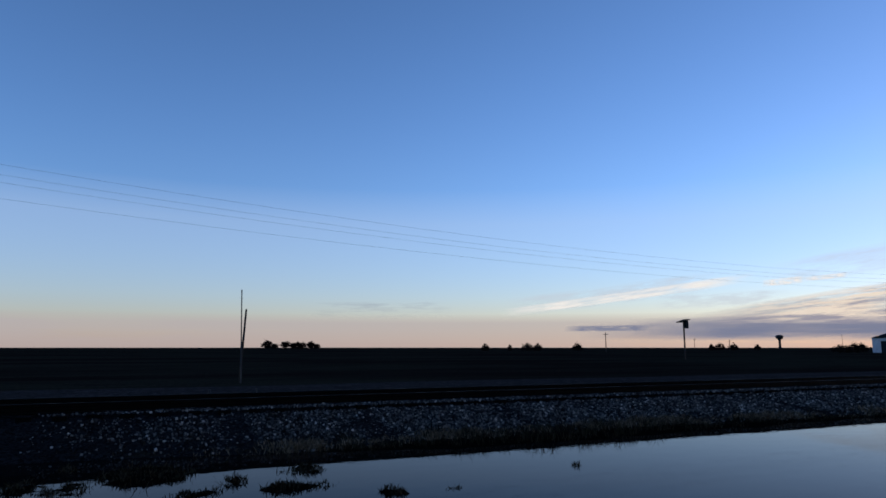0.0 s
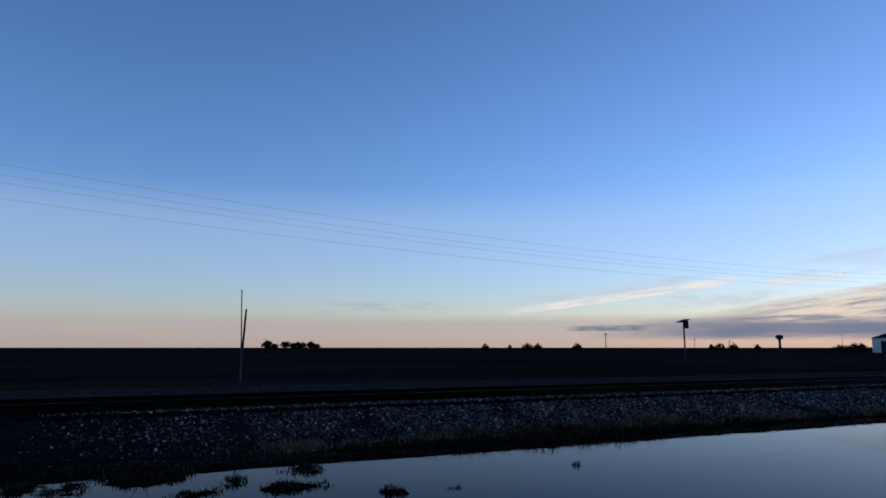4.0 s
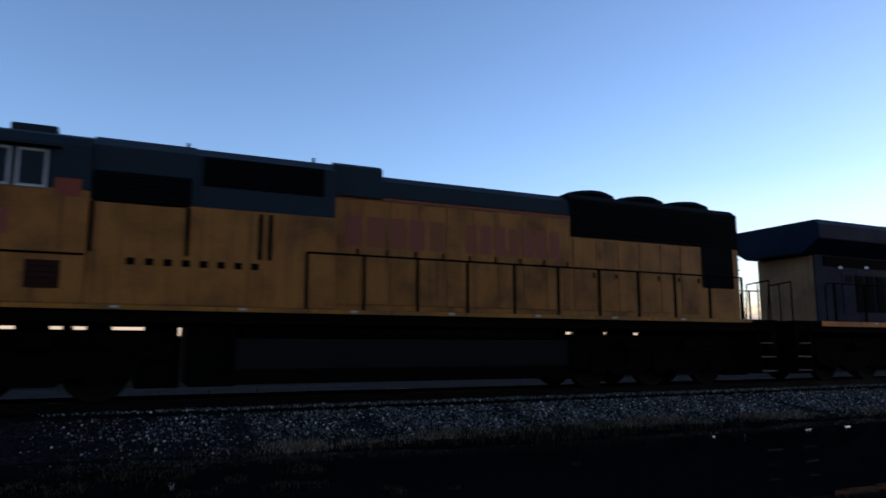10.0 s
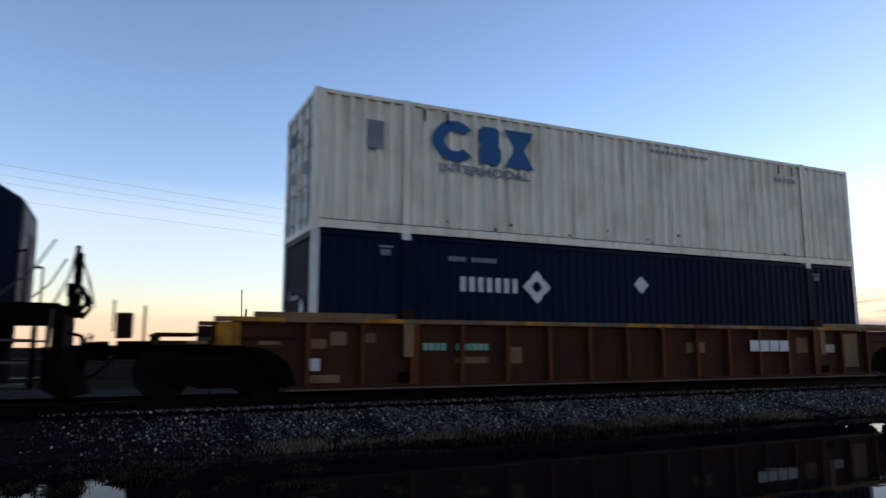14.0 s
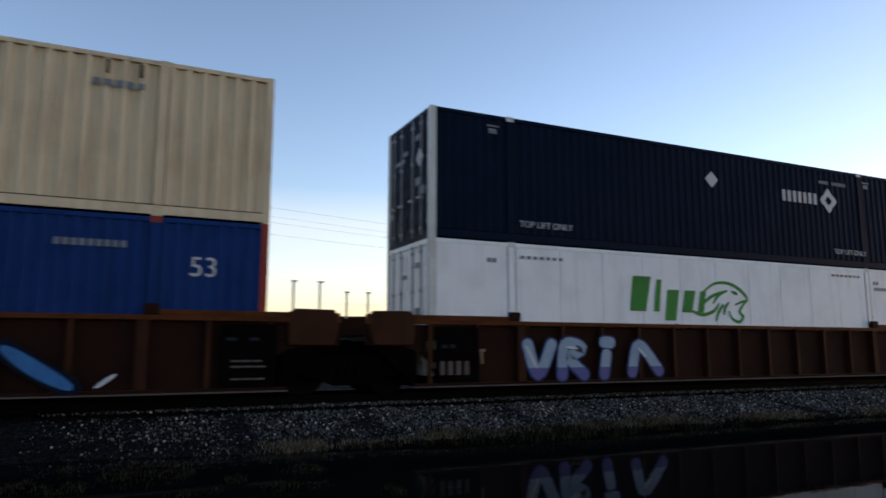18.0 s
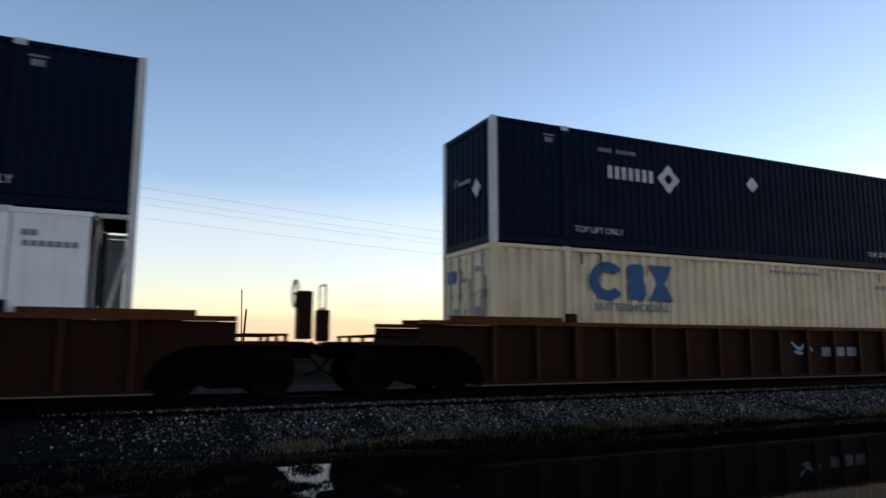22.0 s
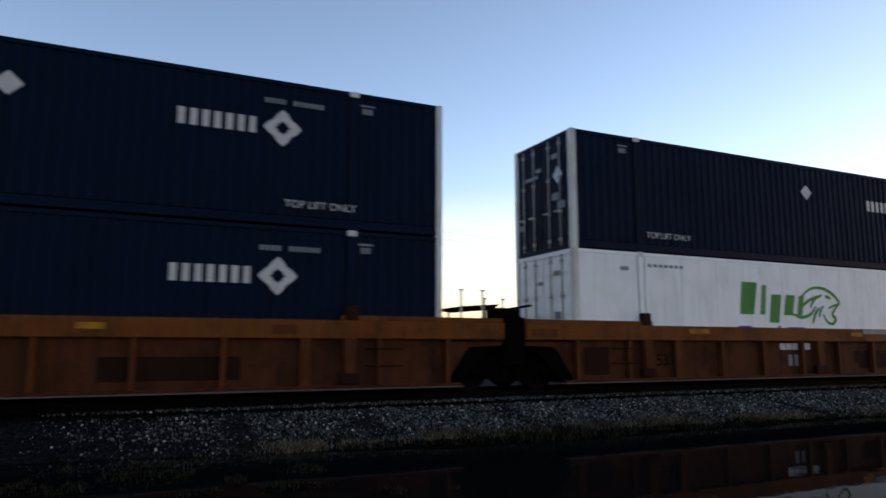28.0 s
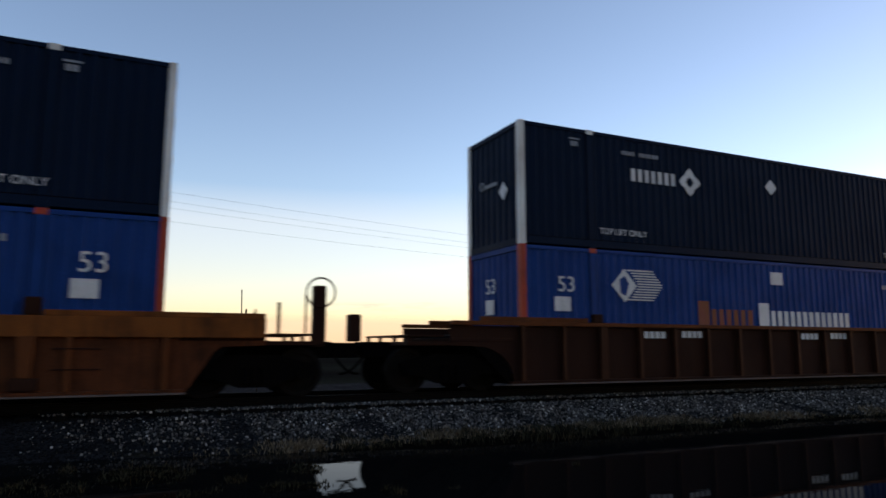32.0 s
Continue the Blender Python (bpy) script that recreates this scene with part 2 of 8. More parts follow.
def gravel_mat(name, dark, light, scale):
    m, n, l, b = node_mat(name)
    tc = n.new("ShaderNodeTexCoord")
    v = n.new("ShaderNodeTexVoronoi")
    v.inputs["Scale"].default_value = scale
    l.new(tc.outputs["Object"], v.inputs["Vector"])
    bw = n.new("ShaderNodeRGBToBW")
    l.new(v.outputs["Color"], bw.inputs[0])
    big = noise_node(n, l, tc.outputs["Object"], 0.8, 4)
    c = mix(n, l, ramp(n, l, bw.outputs[0], 0.2, 0.9, (0, 0, 0), (1, 1, 1)), dark, light)
    c = mix(n, l, ramp(n, l, big, 0.4, 0.7, (0, 0, 0), (0.5,) * 3), c, dark)
    l.new(c, b.inputs["Base Color"])
    b.inputs["Roughness"].default_value = 0.9
    b.inputs["Specular IOR Level"].default_value = 0.0
    bp = n.new("ShaderNodeBump")
    bp.inputs["Strength"].default_value, bp.inputs["Distance"].default_value = 0.8, 0.03
    l.new(v.outputs["Distance"], bp.inputs["Height"])
    l.new(bp.outputs[0], b.inputs["Normal"])
    return m


def island_mat(name, colours, rough=0.85, spec=0.05, spots=None):
    """For joined small pieces: each takes a tone of its own."""
    m, n, l, b = node_mat(name)
    g = n.new("ShaderNodeNewGeometry")
    r = n.new("ShaderNodeValToRGB")
    els = r.color_ramp.elements
    while len(els) < len(colours):
        els.new(0.5)
    for i, c in enumerate(colours):
        els[i].position, els[i].color = (spots or [k / (len(colours) - 1) for k in range(len(colours))])[i], (*c, 1)
    l.new(g.outputs["Random Per Island"], r.inputs[0])
    l.new(r.outputs[0], b.inputs["Base Color"])
    b.inputs["Roughness"].default_value = rough
    b.inputs["Specular IOR Level"].default_value = spec
    return m


def water_mat():
    m, n, l, b = node_mat("still_ditch_water")
    b.inputs["Base Color"].default_value = (0.004, 0.004, 0.004, 1)
    b.inputs["Roughness"].default_value = 0.015
    b.inputs["IOR"].default_value = 1.075
    b.inputs["Specular IOR Level"].default_value = 0.5
    tc = n.new("ShaderNodeTexCoord")
    h = noise_node(n, l, tc.outputs["Object"], 1.6, 3, (1.0, 2.2, 1.0))
    bp = n.new("ShaderNodeBump")
    bp.inputs["Strength"].default_value, bp.inputs["Distance"].default_value = 0.05, 0.02
    l.new(h, bp.inputs["Height"])
    l.new(bp.outputs[0], b.inputs["Normal"])
    return m


M_GROUND = ground_mat()
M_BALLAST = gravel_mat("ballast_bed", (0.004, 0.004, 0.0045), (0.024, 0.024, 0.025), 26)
M_LANE = gravel_mat("dirt_lane", (0.020, 0.017, 0.016), (0.060, 0.051, 0.046), 9)
M_STONE = island_mat("crushed_stone", [(0.008, 0.0076, 0.0076), (0.022, 0.021, 0.021), (0.064, 0.059, 0.056), (0.135, 0.125, 0.115), (0.38, 0.35, 0.32)], spots=[0, 0.28, 0.62, 0.92, 1])
M_GRASS = island_mat("dead_grass", [(0.003, 0.0026, 0.0016), (0.008, 0.0066, 0.004), (0.05, 0.040, 0.023), (0.008, 0.009, 0.0035)])
M_DRYGRASS = island_mat("dry_grass", [(0.035, 0.022, 0.012), (0.10, 0.07, 0.042), (0.23, 0.175, 0.12)])
M_WATER = water_mat()


# ---- mesh helpers ----
class Geo:
    """Collects plain shapes into one mesh."""

    def __init__(self):
        self.v, self.f = [], []

    def add(self, verts, faces):
        o = len(self.v)
        self.v += [tuple(p) for p in verts]
        self.f += [tuple(i + o for i in face) for face in faces]
        return self

    def box(self, x0, x1, y0, y1, z0, z1):
        v = [(x, y, z) for x in (x0, x1) for y in (y0, y1) for z in (z0, z1)]
        return self.add(v, [(0, 1, 3, 2), (4, 6, 7, 5), (0, 4, 5, 1), (2, 3, 7, 6), (0, 2, 6, 4), (1, 5, 7, 3)])

    def prism(self, pts, y0, y1):
        """An outline in x and z, drawn out from y0 to y1."""
        n = len(pts)
        v = [(x, y0, z) for x, z in pts] + [(x, y1, z) for x, z in pts]
        f = [tuple(range(n)), tuple(range(2 * n - 1, n - 1, -1))]
        f += [(i, i + n, (i + 1) % n + n, (i + 1) % n) for i in range(n)]
        return self.add(v, f)

    def section(self, pts, x0, x1):
        """An outline in y and z, drawn out from x0 to x1."""
        n = len(pts)
        v = [(x0, y, z) for y, z in pts] + [(x1, y, z) for y, z in pts]
        f = [tuple(range(n)), tuple(range(2 * n - 1, n - 1, -1))]
        f += [(i, i + n, (i + 1) % n + n, (i + 1) % n) for i in range(n)]
        return self.add(v, f)

    def loft(self, rings, cap=True):
        n = len(rings[0])
        v = [p for ring in rings for p in ring]
        f = []
        for k in range(len(rings) - 1):
            f += [(k * n + i, (k + 1) * n + i, (k + 1) * n + (i + 1) % n, k * n + (i + 1) % n) for i in range(n)]
        if cap:
            f += [tuple(range(n)), tuple(range(len(v) - 1, len(v) - n - 1, -1))]
        return self.add(v, f)

    def rod(self, a, b, r, n=8, r2=None):
        a, b = Vector(a), Vector(b)
        d = (b - a).normalized()
        s = d.orthogonal().normalized()
        t = d.cross(s)
        rings = [[p + (s * math.cos(2 * math.pi * i / n) + t * math.sin(2 * math.pi * i / n)) * q for i in range(n)]
                 for p, q in ((a, r), (b, r if r2 is None else r2))]
        return self.loft(rings)

    def path(self, pts, r, n=6):
        for a, b in zip(pts, pts[1:]):
            self.rod(a, b, r, n)
        return self

    def ring(self, c, axis, r, tube, n=20, m=6):
        c, axis = Vector(c), Vector(axis).normalized()
        s = axis.orthogonal().normalized()
        t = axis.cross(s)
        rings = []
        for i in range(n):
            d = s * math.cos(2 * math.pi * i / n) + t * math.sin(2 * math.pi * i / n)
            rings.append([c + d * (r + tube * math.cos(2 * math.pi * j / m)) + axis * tube * math.sin(2 * math.pi * j / m) for j in range(m)])
        v = [p for q in rings for p in q]
        f = [(i * m + j, ((i + 1) % n) * m + j, ((i + 1) % n) * m + (j + 1) % m, i * m + (j + 1) % m) for i in range(n) for j in range(m)]
        return self.add(v, f)

    def hoop(self, outer, inner, shift):
        """A frame between two closed outlines of points, made as thick as the vector shift."""
        n = len(outer)
        d = Vector(shift)
        v = [Vector(p) for p in outer] + [Vector(p) for p in inner]
        v += [p + d for p in v]
        f = []
        for i in range(n):
            j = (i + 1) % n
            f += [(i, j, n + j, n + i), (2 * n + i, 3 * n + i, 3 * n + j, 2 * n + j), (i, 2 * n + i, 2 * n + j, j), (n + i, n + j, 3 * n + j, 3 * n + i)]
        return self.add(v, f)

    def mesh(self, name, bevel=0.0, smooth=False):
        me = bpy.data.meshes.new(name)
        me.from_pydata(self.v, [], self.f)
        bm = bmesh.new()
        bm.from_mesh(me)
        bmesh.ops.recalc_face_normals(bm, faces=bm.faces)
        if bevel:
            es = [e for e in bm.edges if e.is_manifold and e.calc_face_angle(0) > 0.5]
            bmesh.ops.bevel(bm, geom=es, offset=bevel, segments=2, profile=0.6, affect="EDGES", clamp_overlap=True)
        bm.to_mesh(me)
        bm.free()
        if smooth:
            me.polygons.foreach_set("use_smooth", [True] * len(me.polygons))
            me.update()
        return me


def part(name, geo, material, parent, label="", bevel=0.0, smooth=False, at=None):
    me = geo if isinstance(geo, bpy.types.Mesh) else geo.mesh(name, bevel, smooth)
    if not me.materials:
        me.materials.append(material)
    ob = new(name, me)
    ob.parent = parent
    if at is not None:
        ob.matrix_basis = at
    if label:
        tagged(ob, label)
    return ob


def thing(name, label, category, group="", at=(0, 0, 0)):
    ob = new(name)
    ob.empty_display_size = 0.3
    ob.location = at
    return tagged(ob, label, category, group)


def solid(name, geo, material, label="", category="", kind="", bevel=0.0, smooth=False, group=""):
    me = geo if isinstance(geo, bpy.types.Mesh) else geo.mesh(name, bevel, smooth)
    me.materials.append(material)
    return tagged(new(name, me), label, category, group, kind)


def lettering(text, size, depth=0.003, bold=0.0, slant=0.0, space=1.0):
    """Writing as a mesh in x and z that faces -y, from its lower left corner."""
    cu = bpy.data.curves.new("writing", "FONT")
    cu.body, cu.size, cu.extrude = text, size / 0.73, depth
    cu.offset, cu.shear, cu.space_character = bold, slant, space
    tmp = bpy.data.objects.new("writing", cu)
    me = bpy.data.meshes.new_from_object(tmp)
    bpy.data.objects.remove(tmp)
    bpy.data.curves.remove(cu)
    me.transform(Matrix.Rotation(radians(90), 4, "X"))
    me.name = "writing"
    return me


MOVERS = []   # (thing, place along the train)
WHEELS = []   # (wheelset, radius, place along the train, its place in its thing)


# ---- ground, water, track ----
EDGE = [(-400, 12.0), (-1.35, 11.75), (0.4, 11.3), (2.4, 10.85), (5, 10.25), (8, 10.15), (10, 10.35), (14, 10.5), (30, 10.6), (400, 10.6)]
MOUNDS = [(0.40, 9.65, 0.56, 0.72), (0.88, 8.25, 0.30, 0.18), (2.28, 9.3, 0.30, 0.30), (1.96, 8.22, 0.44, 0.24), (2.9, 7.45, 0.15, 0.22),
          (1.36, 10.3, 0.14, 0.16), (1.37, 8.85, 0.15, 0.16), (-0.95, 9.45, 0.18, 0.4), (-0.5, 10.5, 0.13, 0.25), (-0.5, 9.15, 0.34, 0.36),
          (3.6, 7.38, 0.09, 0.06), (5.8, 8.05, 0.06, 0.05), (-1.6, 9.9, 0.3, 0.3)]


def edge_y(x):
    return float(np.interp(x, [e[0] for e in EDGE], [e[1] for e in EDGE]))


def ground_z(x, y):
    near = -30 < x < 80 and -5 < y < 40
    rough = (noise.noise((x * 0.9, y * 0.9, 3)) * 0.05 + noise.noise((x * 3.1, y * 3.1, 8)) * 0.02) if near else 0.0
    e = edge_y(x) + (noise.noise((x * 1.7, 2, 0)) * 0.18 + noise.noise((x * 5.3, 9, 0)) * 0.07 if near else 0)
    if y < e:
        z = -0.14 + 0.8 * rough
        z = max(z, 0.22 - 0.1 * max(0.0, y + 1) + 0.5 * rough, z - 0)
        z = max(z, 0.0 - (e - y) * 0.35)
        for mx, my, rx, ry in MOUNDS:
            d2 = (x - mx) ** 2 / rx ** 2 + (y - my) ** 2 / ry ** 2
            if d2 < 4:
                lump = 0.10 * noise.noise((x * 2.6, y * 3.4, 5.0)) + 0.08 * noise.noise((x * 6.5, y * 7.5, 1.0))
                z = max(z, -0.14 + min(0.19, 0.165 + lump) * math.exp(-0.3 * d2 * d2))
        return min(z, 0.35) if y > -3 else 0.3
    z = 0.01 + 0.10 * min(y - e, 1.2) + rough * 0.5
    if y > 15:
        z = 0.2 + rough * 0.5
    return z


xs = sorted(set([-4500, -2500, -1200, -600, -300, -150, -80, -45, -30, -20, -14] + [round(-10 + 0.2 * i, 3) for i in range(165)]
                + [23 + i for i in range(1, 20)] + [46, 52, 60, 72, 90, 120, 160, 220, 320, 480, 700, 1000, 1600, 2600, 4500]))
ys = sorted(set([-1500, -500, -150, -50, -20, -8, -3, -1, 0, 1.5, 3, 4.5, 5.5] + [round(6 + 0.11 * i, 3) for i in range(52)]
                + [11.9, 12.4, 13, 14, 15, 16, 17, 19, 22, 25, 27, 30, 35, 42, 55, 75, 110, 170, 260, 400, 650, 1000, 1700, 2800, 4600]))
g = Geo()
g.v = [(x, y, ground_z(x, y)) for y in ys for x in xs]
nx = len(xs)
g.f = [(j * nx + i, j * nx + i + 1, (j + 1) * nx + i + 1, (j + 1) * nx + i) for j in range(len(ys) - 1) for i in range(nx - 1)]
solid("ground", g, M_GROUND, "flat dormant farmland of dead grass and dark soil", "ground", "structure", smooth=True)

w = Geo()
w.add([(-300, -2.2, 0), (300, -2.2, 0), (300, 11.9, 0), (-300, 11.9, 0)], [(0, 1, 2, 3)])
solid("water", w, M_WATER, "still flooded ditch that mirrors the sky beside the track", "water", "structure")

lane = Geo()
lx = [-900, -200, -60] + [-30 + 4 * i for i in range(40)] + [150, 250, 500, 1500]
lane.v = []
for x in lx:
    o = noise.noise((x * 0.11, 4, 1)) * 0.7
    lane.v += [(x, 17.6 + o * 0.4, 0.215), (x, 19.5, 0.26), (x, 23.5, 0.26), (x, 26.3 + o, 0.215)]
lane.f = [(4 * i + k, 4 * i + 4 + k, 4 * i + 5 + k, 4 * i + k + 1) for i in range(len(lx) - 1) for k in range(3)]
solid("road", lane, M_LANE, "pale gravel service lane along the far side of the track", "road", "structure")

# ballast bed with uneven shoulders
bed = Geo()
bx = [-700, -200, -60, -30] + [-14 + 0.4 * i for i in range(150)] + [50, 60, 75, 100, 150, 300, 700]
PROFILE = [(9.7, -0.25), (10.5, -0.03), (11.0, 0.06), (11.6, 0.14), (12.3, 0.255), (12.85, 0.36), (13.25, 0.44), (14.36, 0.475), (15.7, 0.47),
           (16.4, 0.44), (16.9, 0.3), (17.5, 0.12)]


def toe(x, k):
    """The foot of the embankment draws back where the ditch widens."""
    return float(np.interp(x, [-1.4, 0.4, 2.4, 4.5], [1.15, 0.75, 0.3, 0.0])) * max(0.0, 1 - k / 5)


for x in bx:
    for k, (y, z) in enumerate(PROFILE):
        s = 0.04 if k < 5 else 0.015
        bed.v.append((x, y + toe(x, k) + noise.noise((x * 0.8, k * 2.0, 5)) * s * 2, z + noise.noise((x * 1.3, k * 3.0, 1)) * s))
nb = len(PROFILE)
bed.f = [(i * nb + k, (i + 1) * nb + k, (i + 1) * nb + k + 1, i * nb + k + 1) for i in range(len(bx) - 1) for k in range(nb - 1)]
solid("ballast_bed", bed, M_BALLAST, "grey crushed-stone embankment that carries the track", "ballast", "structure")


def bed_z(y, x=5.0):
    return float(np.interp(y, [p[0] + toe(x, k) for k, p in enumerate(PROFILE)], [p[1] for p in PROFILE]))


def scatter_stones():
    """Loose stones on the near shoulder."""
    rs = np.random.RandomState(4)
    base = np.array([(x, y, z) for x in (-1, 1) for y in (-1, 1) for z in (-1, 1)], float)
    quads = np.array([(0, 1, 3, 2), (4, 6, 7, 5), (0, 4, 5, 1), (2, 3, 7, 6), (0, 2, 6, 4), (1, 5, 7, 3)])
    V, F = [], []
    k = 0
    while k < 40000:
        x = -3.5 + 45 * rs.rand() ** 1.7
        y = 10.7 + 2.82 * rs.rand() ** 0.8
        # stones thinned towards the left to darken that end of the bank
        if y < 11.3 + toe(x, 1) and rs.rand() < 0.6 or y < 10.6 + toe(x, 1) or x < 4.5 and rs.rand() < 0.80 - 0.15 * x:
            continue
        s = (0.0095 + 0.012 * rs.rand() ** 2) * (1 + x * 0.012)
        v = base * (rs.rand(3) * 0.6 + 0.55) * s
        v += (rs.rand(8, 3) - 0.5) * s * 0.9
        a, b = rs.rand(2) * 6.28
        ca, sa, cb, sb = math.cos(a), math.sin(a), math.cos(b), math.sin(b)
        v = v @ np.array([(ca, sa, 0), (-sa, ca, 0), (0, 0, 1)]) @ np.array([(1, 0, 0), (0, cb, sb), (0, -sb, cb)])
        v += (x, y, max(bed_z(y, x), 0.485 if y > 13.1 else 0.0) + s * 0.4 + noise.noise((x * 1.3, 4, 1)) * (0.04 if y < 13.0 else 0.01))
        V.append(v)
        F.append(quads + 8 * k)
        k += 1
    me = bpy.data.meshes.new("ballast_stones")
    me.from_pydata(np.concatenate(V).tolist(), [], np.concatenate(F).tolist())
    solid("ballast_stones", me, M_STONE, "loose grey and white crushed stones on the embankment", "gravel", "stuff")


scatter_stones()

track = thing("railway_track", "single standard-gauge railway track with worn steel rails on dark ties", "railway track", at=(0, TRACK_Y, RAIL_Z))
for side in (-1, 1):
    y = side * 0.755
    prof = [(-0.07, -0.17), (0.07, -0.17), (0.07, -0.155), (0.012, -0.14), (0.012, -0.045), (0.036, -0.035), (0.036, -0.004), (0.028, 0),
            (-0.028, 0), (-0.036, -0.004), (-0.036, -0.035), (-0.012, -0.045), (-0.012, -0.14), (-0.07, -0.155)]
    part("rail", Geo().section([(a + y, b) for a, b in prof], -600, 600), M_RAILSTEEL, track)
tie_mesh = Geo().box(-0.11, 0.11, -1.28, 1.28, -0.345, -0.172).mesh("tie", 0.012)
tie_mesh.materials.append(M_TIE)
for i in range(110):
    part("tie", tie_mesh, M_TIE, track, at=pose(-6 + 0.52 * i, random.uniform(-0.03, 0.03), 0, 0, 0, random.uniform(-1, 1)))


def grass():
    rs = np.random.RandomState(11)
    V, F = [], []

    def blade(x, y, z, h, lean):
        nonlocal V, F
        a = rs.rand() * 6.28
        dx, dy = math.cos(a) * lean * h, math.sin(a) * lean * h
        w = 0.004 + 0.004 * rs.rand()
        o = len(V)
        b = rs.rand() * 6.28
        wx, wy = math.cos(b) * w, math.sin(b) * w
        V.extend([(x - wx, y - wy, z), (x + wx, y + wy, z), (x + dx * 0.4 + wx * 0.7, y + dy * 0.4 + wy * 0.7, z + h * 0.6),
                  (x + dx * 0.4 - wx * 0.7, y + dy * 0.4 - wy * 0.7, z + h * 0.6), (x + dx, y + dy, z + h * 0.92)])
        F.extend([(o, o + 1, o + 2, o + 3), (o + 3, o + 2, o + 4)])

    def tuft(x, y, n, r, h):
        for _ in range(n):
            px, py = x + rs.randn() * r, y + rs.randn() * r * 0.6
            blade(px, py, ground_z(px, py) - 0.01, h * (0.4 + 0.8 * rs.rand()), 0.25 + 0.6 * rs.rand())

    for _ in range(620):      # along the waterline, uneven
        x = -4 + 30 * rs.rand() ** 1.3
        d = abs(noise.noise((x * 0.8, 5.5, 2)))
        tall = 1.0 if 4.3 < x < 9.6 else (0.55 if 9.6 <= x < 13 else 0.3)
        if d > 0.12 or rs.rand() < 0.35:
            tuft(x, edge_y(x) + 0.05 + rs.rand() ** 1.5 * (0.9 if tall > 0.4 else 1.3), 8 + int(14 * rs.rand()), 0.09, 0.05 + (0.09 + 0.13 * rs.rand()) * tall)
    for mx, my, rx, ry in MOUNDS:
        for _ in range(12 + int(420 * rx * ry)):
            a, q = rs.rand() * 6.28, rs.rand() ** 0.6
            tuft(mx + rx * q * math.cos(a), my + ry * q * math.sin(a), 8, 0.05, 0.03 + 0.05 * rs.rand())
    for _ in range(75):      # the thin marsh grass in the shallow end
        x, y = -2.2 + 3.9 * rs.rand(), 8.2 + 2.3 * rs.rand()
        tuft(x, y, 6, 0.07, 0.07 + 0.09 * rs.rand())
    for _ in range(40):
        tuft(1.5 + 1.6 * rs.rand(), 9.0 + 0.8 * rs.rand(), 5, 0.05, 0.06 + 0.05 * rs.rand())
    me = bpy.data.meshes.new("grass")
    me.from_pydata(V, [], F)
    V, F = [], []
    for _ in range(900):      # a lighter strip of dry grass on the bank
        x = 1.2 + 16 * rs.rand() ** 1.2
        d = noise.noise((x * 0.55, 1.5, 7)) + 0.35 * noise.noise((x * 2.1, 3.5, 7))
        if d > -0.12 or rs.rand() < 0.15:
            y = 10.75 + 0.55 * rs.rand() + 0.15 * d
            for _ in range(12):
                px, py = x + rs.randn() * 0.07, y + rs.randn() * 0.05
                blade(px, py, max(ground_z(px, py), bed_z(py, px)) - 0.01, (0.04 + 0.10 * rs.rand()) * (1 + 0.5 * d), 0.3 + 0.7 * rs.rand())
    dry = bpy.data.meshes.new("dry_grass")
    dry.from_pydata(V, [], F)
    solid("dry_grass", dry, M_DRYGRASS, "pale dry grass along the foot of the embankment", "grass", "stuff")
    solid("grass", me, M_GRASS, "dead marsh grass along the ditch and in the shallow water", "grass", "stuff")


grass()


# ---- far side of the track ----
def marker_poles():
    p = thing("marker_pole", "tall thin pale fibreglass marker pole in the field", "marker pole", at=(4.5, 28.5, 0.18))
    part("shaft", Geo().rod((0, 0, 0), (-0.1, 0, 3.65), 0.03, 10, 0.022), M_PALEPOLE, p)
    part("cap", Geo().rod((-0.1, 0, 3.65), (-0.101, 0, 3.72), 0.03, 10, 0.02), M_PALEPOLE, p)
    q = thing("leaning_post", "dark wooden post leaning slightly in the field", "post", at=(4.55, 29.2, 0.18))
    part("shaft", Geo().rod((0, 0, 0), (0.18, 0.1, 2.95), 0.055, 10, 0.04), M_POLE, q, smooth=True)
    part("top", Geo().rod((0.18, 0.1, 2.95), (0.182, 0.1, 2.99), 0.045, 10, 0.03), M_POLE, q)


def stake(x):
    s = thing("survey_stake", "short white stake at the far edge of the ballast", "stake", "survey stakes", at=(x, 16.4, 0.45))
    part("stick", Geo().box(-0.02, 0.02, -0.012, 0.012, -0.05, 0.22), M_PALEPOLE, s, bevel=0.004)
    part("flag", Geo().box(-0.045, 0.045, -0.016, -0.012, 0.02, 0.11), M_MARK, s)


def solar_mast():
    m = thing("solar_mast", "dark steel mast with a tilted solar panel on top", "mast", at=(58.5, 60, 0.2))
    part("pole", Geo().rod((0, 0, 0), (0, 0, 4.4), 0.09, 12), M_POLE, m)
    pan = Geo().prism([(-0.65, 4.2), (0.55, 4.55), (0.53, 4.62), (-0.67, 4.27)], -0.5, 0.5)
    part("solar_panel", pan, M_GRILLE, m, "dark tilted panel")
    part("box", Geo().box(0.05, 0.5, -0.25, 0.2, 3.55, 4.4), M_CABGREY, m, bevel=0.02)
    part("bracket", Geo().rod((0, 0, 3.9), (0.3, 0, 4.45), 0.03), M_POLE, m)


